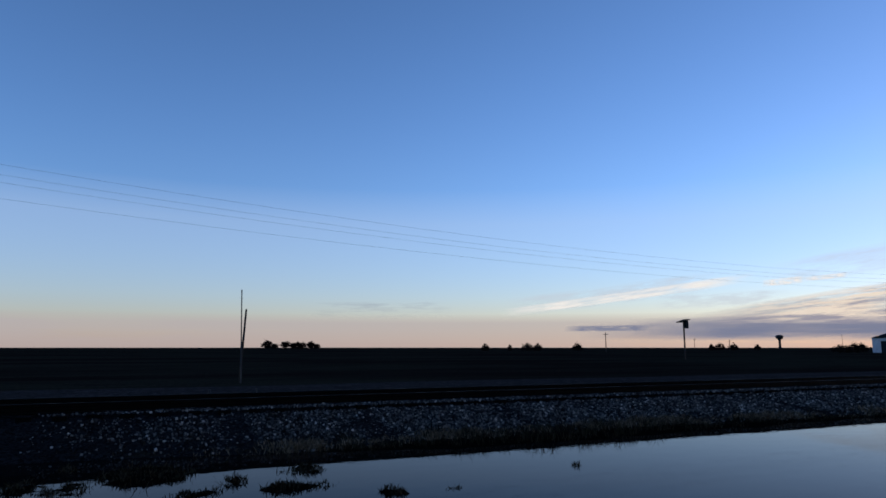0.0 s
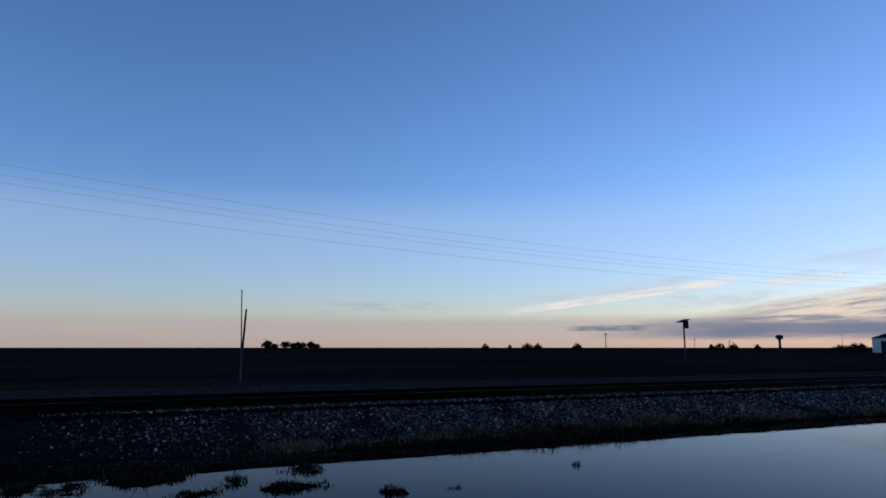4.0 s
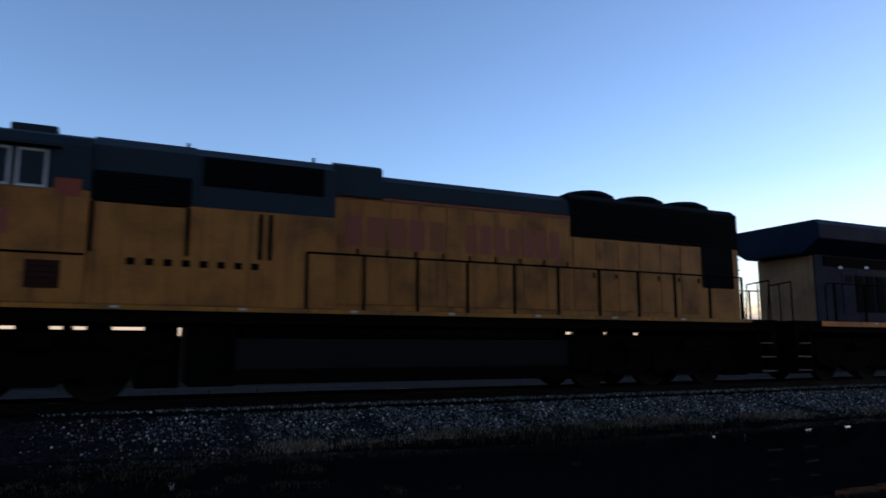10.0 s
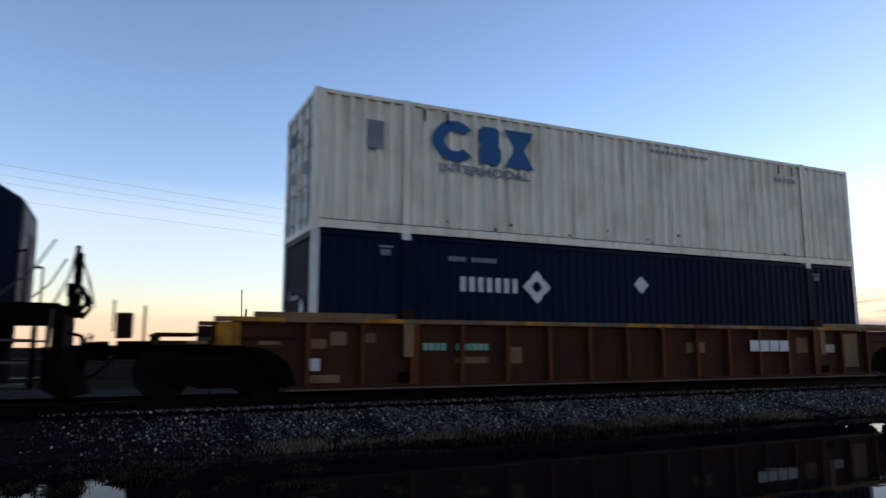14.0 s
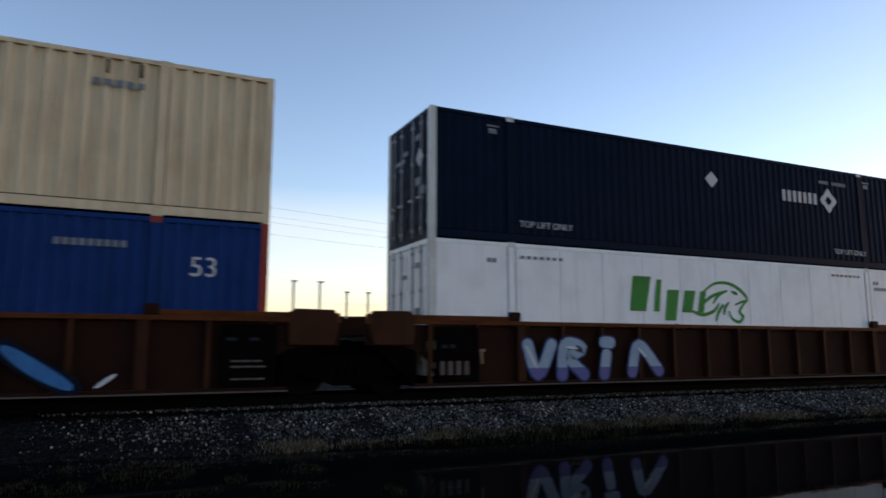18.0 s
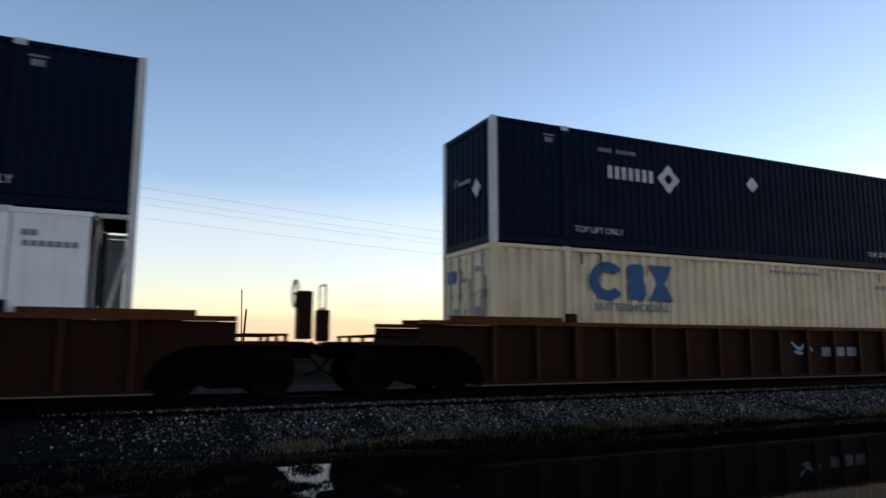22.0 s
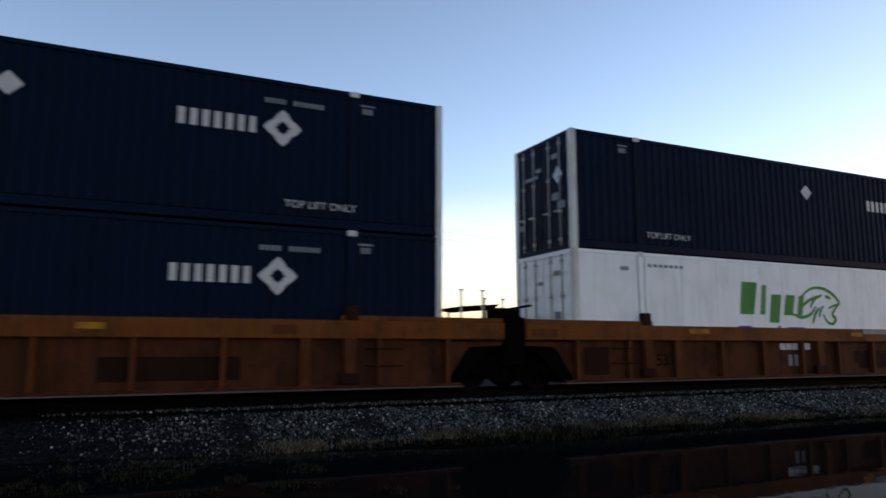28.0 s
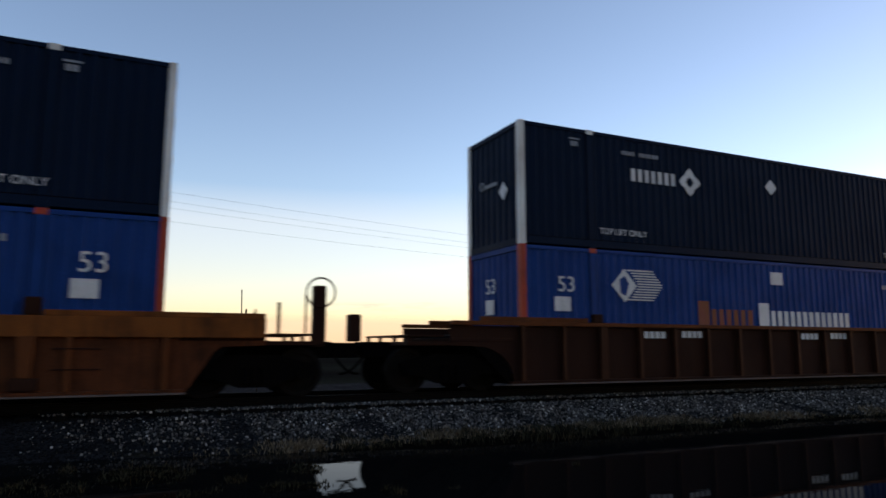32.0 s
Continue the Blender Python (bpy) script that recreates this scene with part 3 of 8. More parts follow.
def water_tower():
    t = thing("water_tower", "small town water tower far off on the horizon", "water tower", at=(1110, 900, 0.2))
    rings = []
    for z, r in ((0, 4), (2, 2.3), (14, 2.0), (16, 3.0), (18, 6.0), (20.5, 7.2), (22.5, 6.6), (24, 4), (24.6, 1)):
        rings.append([(r * math.cos(a * math.pi / 8), r * math.sin(a * math.pi / 8), z) for a in range(16)])
    part("tank", Geo().loft(rings[3:]), M_CABGREY, t, smooth=True)
    part("stem", Geo().loft(rings[:4]), M_CABGREY, t, smooth=True)


def far_pole(x, y, h):
    p = thing("utility_pole", "thin utility pole far off on the plain", "utility pole", "far utility poles", at=(x, y, 0.15))
    part("shaft", Geo().rod((0, 0, 0), (0, 0, h), 0.16, 8, 0.11), M_POLE, p)
    part("crossarm", Geo().box(-1.1, 1.1, -0.06, 0.06, h - 0.7, h - 0.55), M_POLE, p)


def bush(x, y, wdt, h, seed):
    """A leafless shrub: stems and a ragged crown of twigs."""
    rs = np.random.RandomState(seed)
    b = thing("bare_bush", "leafless dark bush on the horizon", "bush", "far bushes", at=(x, y, 0.15))
    st, tw = Geo(), Geo()
    for _ in range(9):
        a, r = rs.rand() * 6.28, wdt * 0.35 * rs.rand()
        st.rod((r * 0.3 * math.cos(a), r * 0.3 * math.sin(a), 0), (r * math.cos(a), r * math.sin(a), h * (0.5 + 0.4 * rs.rand())), 0.02 * h, 5, 0.006 * h)
    for _ in range(420):
        a, q = rs.rand() * 6.28, rs.rand() ** 0.5
        z = h * (0.1 + 0.9 * rs.rand() ** 0.8) * (1 - 0.5 * q * q) * (0.85 + 0.3 * noise.noise((a, seed, 1)))
        c = Vector((q * wdt * 0.5 * math.cos(a), q * wdt * 0.5 * math.sin(a), z))
        d = Vector(rs.randn(3)) * 0.10 * h
        e = Vector(rs.randn(3)) * 0.09 * h
        tw.add([c, c + d, c + e], [(0, 1, 2)])
    part("stems", st, M_BUSH, b)
    part("crown", tw, M_BUSH, b)


def tree(x, y, wdt, h, seed):
    rs = np.random.RandomState(seed)
    t = thing("bare_tree", "leafless wide-crowned tree far across the field", "tree", "shelter-belt trees", at=(x, y, 0.15))
    tr, tw = Geo(), Geo()
    tr.rod((0, 0, -0.1), (0.1, 0, h * 0.4), 0.045 * h, 7, 0.03 * h)
    tips = []
    for k in range(9):
        a = k * 2.4 + rs.rand()
        e = Vector((math.cos(a) * wdt * 0.33 * (0.5 + rs.rand()), math.sin(a) * wdt * 0.33, h * (0.55 + 0.35 * rs.rand())))
        tr.rod((0.1, 0, h * (0.2 + 0.2 * rs.rand())), e, 0.02 * h, 5, 0.007 * h)
        tips.append(e)
    for k in range(520):     # ragged crown of twig clumps round the limbs
        d = Vector(rs.randn(3)).normalized() * (0.35 + 0.65 * rs.rand() ** 0.5)
        s = 0.5 * (0.86 + 0.35 * noise.noise((d.x * 1.8 + seed, d.y * 1.8, d.z * 1.8)))
        c = Vector((d.x * wdt * s * 1.25, d.y * wdt * s, h * 0.60 + d.z * h * s * 0.86))
        if c.z < 0.18 * h:
            continue
        tw.add([c, c + Vector(rs.randn(3)) * 0.10 * h, c + Vector(rs.randn(3)) * 0.09 * h], [(0, 1, 2)])
    part("trunk", tr, M_BUSH, t)
    part("crown", tw, M_BUSH, t)


def shed():
    s = thing("white_shed", "low white metal shed beside the line", "shed", at=(190, 120, 0.15))
    part("wall", Geo().box(-0.5, 9, -4, 4, 0, 4.0), M_BARN, s, bevel=0.03)
    part("roof", Geo().section([(-4.3, 4.0), (4.3, 4.0), (0, 5.2)], -0.8, 9.3), M_CABGREY, s)
    part("door", Geo().box(-0.56, -0.5, -1.5, 1.5, 0, 3.2), M_CABGREY, s)


def power_line():
    posts = (-10.0, 114.0)
    heights = ((39.2, 8.05, 7.5e-4), (40.8, 7.86, 7.5e-4), (40, 7.4, 7.2e-4), (40, 6.85, 6.4e-4))
    for px in posts:
        p = thing("power_pole", "wooden power-line pole with a crossarm beside the lane", "power pole", "power-line poles", at=(px, 40, 0.15))
        part("shaft", Geo().rod((0, 0, 0), (0, 0, 12.2), 0.17, 12, 0.11), M_POLE, p, smooth=True)
        part("crossarm", Geo().box(-0.06, 0.06, -1.3, 1.3, 10.5, 10.65), M_POLE, p)
        for _, (y, z, k) in enumerate(heights):
            part("insulator", Geo().rod((0, y - 40, z + k * 62 ** 2 - 0.3), (0, y - 40, z + k * 62 ** 2 - 0.12), 0.05), M_GRILLE, p)
    for y, z, k in heights:
        wv = [(-10 + 124 * i / 60, y, z + k * (-10 + 124 * i / 60 - 52) ** 2) for i in range(61)]
        wire = Geo().path(wv, 0.005, 5)
        wob = solid("power_wire", wire, M_WIRE, "thin dark power wire sagging between its poles", "wire", group="power wires")


marker_poles()
stake(1.92)
stake(2.95)
solar_mast()
water_tower()
for x, y, h in ((150, 190, 6.5), (330, 330, 7.0), (262, 240, 5.0), (600, 420, 13.0)):
    far_pole(x, y, h)
for i, (x, y, wd, h) in enumerate(((141.6, 260, 3.2, 3.5), (153.6, 260, 1.8, 2.8), (162.6, 260, 5.4, 3.9), (168.5, 261, 3.4, 3.6), (189.3, 260, 4.6, 4.0),
                                   (271.4, 260, 2.6, 3.5), (276.9, 260, 5.0, 4.0), (286.4, 260, 5.0, 3.9), (303.7, 260, 3.2, 3.4), (180, 122, 5, 3.2), (176, 124, 5, 2.6), (386, 262, 14, 3.6))):
    bush(x, y, wd, h, 20 + i)
for i, (x, wd, h) in enumerate(((75.3, 5.4, 6.0), (80.1, 4.6, 4.2), (86.9, 4.8, 5.8), (90.2, 3.4, 4.8), (93.6, 4.6, 5.2), (97.0, 4.6, 5.1), (100.5, 4.4, 5.5), (104.4, 4.4, 4.2))):
    tree(x + 1.6, 400 + (i % 3) * 3, wd, h * 0.86, 50 + i)
shed()
power_line()
hill = Geo()
hx = [-900 + 30 * i for i in range(24)]
hill.loft([[(x, 1500, -1), (x, 1500, 0.2 + 8 * max(0, 1 - ((x + 560) / 300) ** 2) + 1.5 * noise.noise((x * 0.02, 1, 1))), (x, 1560, -1)] for x in hx])
solid("far_hill", hill, M_BUSH, "low dark wooded rise on the horizon", "hill", "structure")


# ---- clouds: far sheets of thin cloud low over the horizon ----
def cloud_mat(name, colour, strength, lo, hi, stretch, seed, dens=1.0):
    m = bpy.data.materials.new(name)
    m.use_nodes = True
    n, l = m.node_tree.nodes, m.node_tree.links
    n.remove(n["Principled BSDF"])
    tc = n.new("ShaderNodeTexCoord")
    mp = n.new("ShaderNodeMapping")
    mp.inputs["Location"].default_value = (seed, seed * 0.7, 0)
    mp.inputs["Scale"].default_value = stretch
    l.new(tc.outputs["UV"], mp.inputs["Vector"])
    f = noise_node(n, l, mp.outputs[0], 1.0, 7, rough=0.62)
    # fade out towards the sheet's rim
    sp = n.new("ShaderNodeSeparateXYZ")
    l.new(tc.outputs["UV"], sp.inputs[0])
    fades = []
    for ax in (0, 1):
        a = n.new("ShaderNodeMath")
        a.operation = "PINGPONG"
        a.inputs[1].default_value = 0.5
        l.new(sp.outputs[ax], a.inputs[0])
        b = n.new("ShaderNodeMath")
        b.operation, b.use_clamp = "MULTIPLY", True
        b.inputs[1].default_value = 5.0
        l.new(a.outputs[0], b.inputs[0])
        fades.append(b.outputs[0])
    mu = n.new("ShaderNodeMath")
    mu.operation = "MULTIPLY"
    l.new(fades[0], mu.inputs[0])
    l.new(fades[1], mu.inputs[1])
    al = ramp(n, l, f, lo, hi, (0, 0, 0), (dens,) * 3)
    m2 = n.new("ShaderNodeMath")
    m2.operation = "MULTIPLY"
    l.new(al, m2.inputs[0])
    l.new(mu.outputs[0], m2.inputs[1])
    em = n.new("ShaderNodeEmission")
    em.inputs["Color"].default_value, em.inputs["Strength"].default_value = (*colour, 1), strength
    tr = n.new("ShaderNodeBsdfTransparent")
    mx = n.new("ShaderNodeMixShader")
    l.new(m2.outputs[0], mx.inputs[0])
    l.new(tr.outputs[0], mx.inputs[1])
    l.new(em.outputs[0], mx.inputs[2])
    l.new(mx.outputs[0], n["Material Output"].inputs["Surface"])
    return m


def cloud_sheet(label, az0, az1, corners, mat, dist):
    """A curved sheet; az: degrees from +y towards +x; corners: low and high elevation at both ends, in degrees."""
    k = 24
    v, f, uv = [], [], []
    for i in range(k + 1):
        s = i / k
        a = radians(az0 + (az1 - az0) * s)
        for j in range(5):
            q = j / 4
            lo_ = corners[0] + (corners[2] - corners[0]) * s
            hi_ = corners[1] + (corners[3] - corners[1]) * s
            e = radians(lo_ + (hi_ - lo_) * q)
            v.append((dist * math.sin(a), dist * math.cos(a), EYE_Z + dist * math.tan(e)))
            uv.append((s, q))
    for i in range(k):
        for j in range(4):
            f.append((i * 5 + j, (i + 1) * 5 + j, (i + 1) * 5 + j + 1, i * 5 + j + 1))
    me = bpy.data.meshes.new("backdrop")
    me.from_pydata(v, [], f)
    lay = me.uv_layers.new(name="UVMap")
    for li, lp in enumerate(me.loops):
        lay.data[li].uv = uv[lp.vertex_index]
    me.materials.append(mat)
    ob = tagged(new("backdrop_cloud", me), label, "cloud", "", "structure")
    ob.visible_shadow = False
    return ob


C_WISP = cloud_mat("sunlit_wisp", (1.0, 0.85, 0.69), 1.20, 0.28, 0.60, (6.5, 2.2, 1), 3.1, 0.95)
C_FEATHER = cloud_mat("feathered_wisp", (0.86, 0.82, 0.80), 0.85, 0.36, 0.66, (5.0, 2.2, 1), 6.3, 0.6)
C_BANK = cloud_mat("mauve_cloud_bank", (0.44, 0.43, 0.54), 0.60, 0.28, 0.52, (4.0, 1.6, 1), 9.4, 0.95)
C_RAG = cloud_mat("mauve_ragged_cloud", (0.62, 0.52, 0.54), 0.70, 0.36, 0.54, (7.0, 3.4, 1), 2.9, 0.95)
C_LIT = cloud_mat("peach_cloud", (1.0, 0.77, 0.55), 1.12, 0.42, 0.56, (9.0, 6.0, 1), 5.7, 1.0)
C_HAZE = cloud_mat("pink_horizon_haze", (0.76, 0.62, 0.56), 0.80, 0.05, 0.45, (5.0, 1.0, 1), 1.2, 0.7)
C_VEIL = cloud_mat("pale_low_veil", (0.80, 0.84, 0.94), 0.88, 0.0, 0.3, (3.0, 1.0, 1), 7.7, 0.28)
C_GREY = cloud_mat("faint_grey_streak", (0.56, 0.56, 0.62), 0.66, 0.46, 0.70, (3.0, 2.6, 1), 4.4, 0.42)
cloud_sheet("pink haze low along the horizon", -60, 130, (-1.0, 2.6, -1.0, 2.9), C_HAZE, 4300)
cloud_sheet("pale veil of haze above the horizon", -75, 140, (-1.5, 13.0, -1.5, 13.0), C_VEIL, 4350)
cloud_sheet("mauve bank of low cloud", 36, 92, (0.55, 1.9, 0.3, 3.0), C_BANK, 4100)
cloud_sheet("mauve band of cloud", 40, 84, (0.85, 2.3, 0.6, 3.2), C_BANK, 4000)
cloud_sheet("ragged mauve cloud rising from the bank", 45, 86, (1.5, 2.7, 1.4, 8.6), C_RAG, 3950)
cloud_sheet("peach-lit ragged cloud", 46, 88, (1.7, 2.9, 1.5, 9.2), C_LIT, 3800)
cloud_sheet("long sunlit wisp of cloud", 30.0, 49.6, (2.45, 3.15, 4.9, 5.75), C_WISP, 3700)
cloud_sheet("feathery edge of the long wisp", 30, 47, (2.3, 4.0, 4.3, 6.0), C_FEATHER, 3720)
cloud_sheet("small sunlit wisp", 50, 53, (4.5, 5.05, 4.7, 5.3), C_WISP, 3650)
cloud_sheet("small sunlit wisp", 52.8, 55.8, (4.8, 5.15, 5.0, 5.4), C_WISP, 3640)
cloud_sheet("faint pale wisps below", 42, 52, (2.9, 4.1, 3.2, 4.4), C_FEATHER, 3730)
cloud_sheet("high pale wisp", 50, 74, (4.4, 6.2, 6.6, 9.8), C_FEATHER, 3600)
cloud_sheet("faint grey cloud streak", 14, 26, (2.3, 3.7, 2.5, 3.9), C_GREY, 3900)
cloud_sheet("thin dark cloud streak", 35, 42, (1.25, 1.75, 1.3, 1.8), C_BANK, 3880)


# ---- containers and well cars ----
CL, CH, CW = 16.154, 2.896, 1.295
IBC = (1.98, 14.17)


def corrugated(x0, x1, z0, z1, y, depth, pitch, face=-1):
    """A pressed steel side between x0 and x1 that faces -y or +y, with its back closed."""
    n = max(1, round((x1 - x0) / pitch))
    p = (x1 - x0) / n
    line = []
    for i in range(n):
        a = x0 + i * p
        line += [(a, 0), (a + 0.28 * p, 0), (a + 0.42 * p, 1), (a + 0.86 * p, 1)]
    line.append((x1, 0))
    g = Geo()
    ring = [(x, y - face * depth * d) for x, d in line]
    m = len(ring)
    g.v = [(x, yy, z0) for x, yy in ring] + [(x, yy, z1) for x, yy in ring]
    g.f = [(i, i + 1, i + 1 + m, i + m) for i in range(m - 1)]
    return g


def decal(cont, name, geo, mat, label=""):
    return part(name, geo, mat, cont, label)


YF = -CW - 0.003   # plane of the markings on the near side


def bars(x0, x1, z0, z1, n, gap=0.25, y=YF):
    g = Geo()
    s = (x1 - x0) / n
    for i in range(n):
        g.box(x0 + i * s, x0 + (i + 1 - gap) * s, y - 0.003, y + 0.001, z0, z1)
    return g


def ringed_diamond(cx, cz, r, y=YF):
    """A pierced diamond in one piece."""
    out, inn = [], []
    for k in range(16):
        a = math.pi * k / 8
        q = (abs(math.cos(a)) + abs(math.sin(a)))
        bump = 1.0 if k % 4 == 0 else (0.93 if k % 4 == 2 else 1.03)
        out.append((cx + r * math.cos(a) / q * bump, y - 0.003, cz + r * math.sin(a) / q * bump))
        w_ = 0.42 if k % 4 == 0 else (0.50 if k % 4 == 2 else 0.36)
        inn.append((cx + r * w_ * math.cos(a) / q, y - 0.003, cz + r * w_ * math.sin(a) / q))
    return Geo().hoop(out, inn, (0, 0.004, 0))


def diamond(cx, cz, rx, rz, y=YF):
    return Geo().prism([(cx - rx, cz), (cx, cz - rz), (cx + rx, cz), (cx, cz + rz)], y - 0.003, y + 0.001)


def arc_band(cx, cz, r0, r1, a0, a1, y=YF, n=18, sx=1.0):
    """A curved band in one piece; a full turn closes on itself."""
    whole = abs(a1 - a0) >= 360
    m = n if whole else n + 1
    inner, outer = [], []
    for i in range(m):
        a = radians(a0 + (a1 - a0) * i / n)
        inner.append((cx + sx * r0 * math.cos(a), y - 0.003, cz + r0 * math.sin(a)))
        outer.append((cx + sx * r1 * math.cos(a), y - 0.003, cz + r1 * math.sin(a)))
    if whole:
        return Geo().hoop(outer, inner, (0, 0.004, 0))
    return Geo().prism([(p[0], p[2]) for p in outer] + [(p[0], p[2]) for p in reversed(inner)], y - 0.003, y + 0.001)


def bar_row(owner, name, x0, x1, z0, z1, n, gap, mat, label="", y=None):
    """A row of bars, each one a part."""
    y = YF if y is None else y
    s = (x1 - x0) / n
    for i in range(n):
        part(name, Geo().box(x0 + i * s, x0 + (i + 1 - gap) * s, y - 0.003, y + 0.001, z0, z1), mat, owner, label)


def container_base(label, mat, post_mat, roof_mat, pitch, depth, doors_front, smooth_side=False, rear_gap=0.0, group="containers"):
    c = thing("shipping_container", label, "container", group)
    x1 = CL - rear_gap
    for side in (-1, 1):
        y = side * CW
        segs = ((0.14, IBC[0] - 0.09), (IBC[0] + 0.09, IBC[1] - 0.09), (IBC[1] + 0.09, x1 - 0.14))
        for a, b in segs:
            if smooth_side:
                n = max(1, round((b - a) / 1.22))
                for i in range(n):
                    g = Geo().box(a + (b - a) * i / n + 0.005, a + (b - a) * (i + 1) / n - 0.005, *sorted((y - side * 0.04, y - side * 0.008)), 0.2, CH - 0.1)
                    part("side_panel", g, mat, c, bevel=0.004)
                part("side_backing", Geo().box(a, b, *sorted((y - side * 0.07, y - side * 0.042)), 0.2, CH - 0.1), mat, c)
            else:
                part("side_panel", corrugated(a, b, 0.2, CH - 0.1, y - side * 0.006, depth, pitch, side), mat, c)
        rail = Geo().box(0.1, x1 - 0.1, min(y, y - side * 0.07), max(y, y - side * 0.07), 0.03, 0.2)
        part("bottom_rail", rail, mat, c, bevel=0.008)
        if side < 0 and not smooth_side:
            part("rail_seam", Geo().box(0.14, x1 - 0.14, y - 0.002, y + 0.02, 0.195, 0.212), M_BLACK, c)
        rail = Geo().box(0.1, x1 - 0.1, min(y, y - side * 0.06), max(y, y - side * 0.06), CH - 0.1, CH - 0.015)
        part("top_rail", rail, mat, c, bevel=0.008)
        for k, px in enumerate(IBC):
            g = Geo().box(px - 0.09, px + 0.09, min(y + side * 0.002, y - side * 0.08), max(y + side * 0.002, y - side * 0.08), 0.12, CH - 0.09)
            part("stacking_post", g, mat, c, bevel=0.006)
            if side < 0:
                for e in (-0.105, 0.092):
                    part("post_seam", Geo().box(px + e, px + e + 0.013, y - 0.001, y + 0.02, 0.2, CH - 0.1), M_BLACK, c)
            for z in (0.0, CH - 0.118):
                part("corner_casting", Geo().box(px - 0.1, px + 0.1, min(y + side * 0.004, y - side * 0.16), max(y + side * 0.004, y - side * 0.16), z, z + 0.118),
                     post_mat if z else mat, c, bevel=0.008)
        for px in (0.0, CL - 0.14):
            g = Geo().box(px, px + 0.14, min(y + side * 0.001, y - side * 0.16), max(y + side * 0.001, y - side * 0.16), 0.0, CH)
            part("corner_post", g, post_mat, c, bevel=0.008)
    part("roof", Geo().box(0.05, x1 - 0.05, -CW + 0.03, CW - 0.03, CH - 0.06, CH - 0.03), roof_mat, c)
    part("floor", Geo().box(0.05, x1 - 0.05, -CW + 0.05, CW - 0.05, 0.05, 0.17), M_BLACK, c)
    for px, is_door in ((0.0, doors_front), (x1, not doors_front)):
        sgn = 1 if px == 0 else -1
        if is_door:
            for d in (-1, 1):
                y0, y1 = sorted((d * 0.012, d * (CW - 0.15)))
                door = part("door", Geo().box(*sorted((px + sgn * 0.03, px + sgn * 0.07)), y0, y1, 0.16, CH - 0.13), mat, c, bevel=0.006)
                for h in range(5):
                    z = 0.34 + h * 0.5
                    part("panel_rib", Geo().box(*sorted((px + sgn * 0.012, px + sgn * 0.032)), y0 + 0.06, y1 - 0.06, z, z + 0.30), mat, door, bevel=0.01)
                for q in (0.3, 0.72):
                    yy = y0 + (y1 - y0) * q
                    part("lock_rod", Geo().rod((px - sgn * 0.005, yy, 0.1), (px - sgn * 0.005, yy, CH - 0.1), 0.018, 8), M_RODS, door)
                    part("handle", Geo().box(*sorted((px - sgn * 0.02, px + sgn * 0.0)), yy - 0.02, yy + 0.26, 0.95, 0.99), M_RODS, door)
                    for z in (0.22, 0.9, 1.75, CH - 0.3):
                        part("rod_bracket", Geo().box(*sorted((px - sgn * 0.028, px + sgn * 0.012)), yy - 0.05, yy + 0.05, z, z + 0.07), M_RODS, door)
                for k, (q, z, h_) in enumerate(((0.5, 1.25, 0.18), (0.12, 2.1, 0.10), (0.5, 2.3, 0.12), (0.86, 0.7, 0.14))):
                    yy = y0 + (y1 - y0) * q
                    if (k + (d > 0)) % 2 == 0:
                        part("door_label", Geo().box(*sorted((px + sgn * 0.004, px + sgn * 0.011)), yy - 0.13, yy + 0.13, z, z + h_), M_MARKGREY, door)
                for h in range(4):
                    z = 0.3 + h * 0.72
                    e = d * (CW - 0.15)
                    part("hinge", Geo().box(*sorted((px - sgn * 0.012, px + sgn * 0.02)), min(e, e + d * 0.12), max(e, e + d * 0.12), z, z + 0.1), post_mat, door)
        else:
            s = corrugated(-CW + 0.16, CW - 0.16, 0.16, CH - 0.12, 0, 0.035, 0.27)
            g = Geo().add([(px + sgn * 0.03 + sgn * abs(yy), x, z) for x, yy, z in s.v], s.f)
            part("end_wall", g, mat, c)
        for z0, z1 in ((0.0, 0.16), (CH - 0.13, CH - 0.01)):
            part("end_rail", Geo().box(*sorted((px + sgn * 0.005, px + sgn * 0.09)), -CW + 0.15, CW - 0.15, z0, z1), mat, c, bevel=0.008)
    if rear_gap:
        fr = Geo()
        for side in (-1, 1):
            y = side * (CW - 0.05)
            fr.box(x1 - 0.02, CL - 0.1, y - 0.03, y + 0.03, CH - 0.1, CH - 0.02)
            fr.rod((x1, y, 0.3), (CL - 0.08, y, CH - 0.4), 0.025, 6)
            fr.rod((x1, y, 0.42), (CL - 0.08, y, 0.42), 0.03, 6)
        part("rear_frame", fr, post_mat, c)
        part("far_panel", Geo().box(x1 + 0.01, CL - 0.15, CW - 0.10, CW - 0.07, 0.2, CH - 0.12), M_MARKGREY, c, "grey panel closing the far side")
        part("cooling_unit", Geo().box(x1 + 0.02, x1 + 0.14, -0.9, 0.9, 1.3, 2.6), M_CABGREY, c, bevel=0.02)
    return c


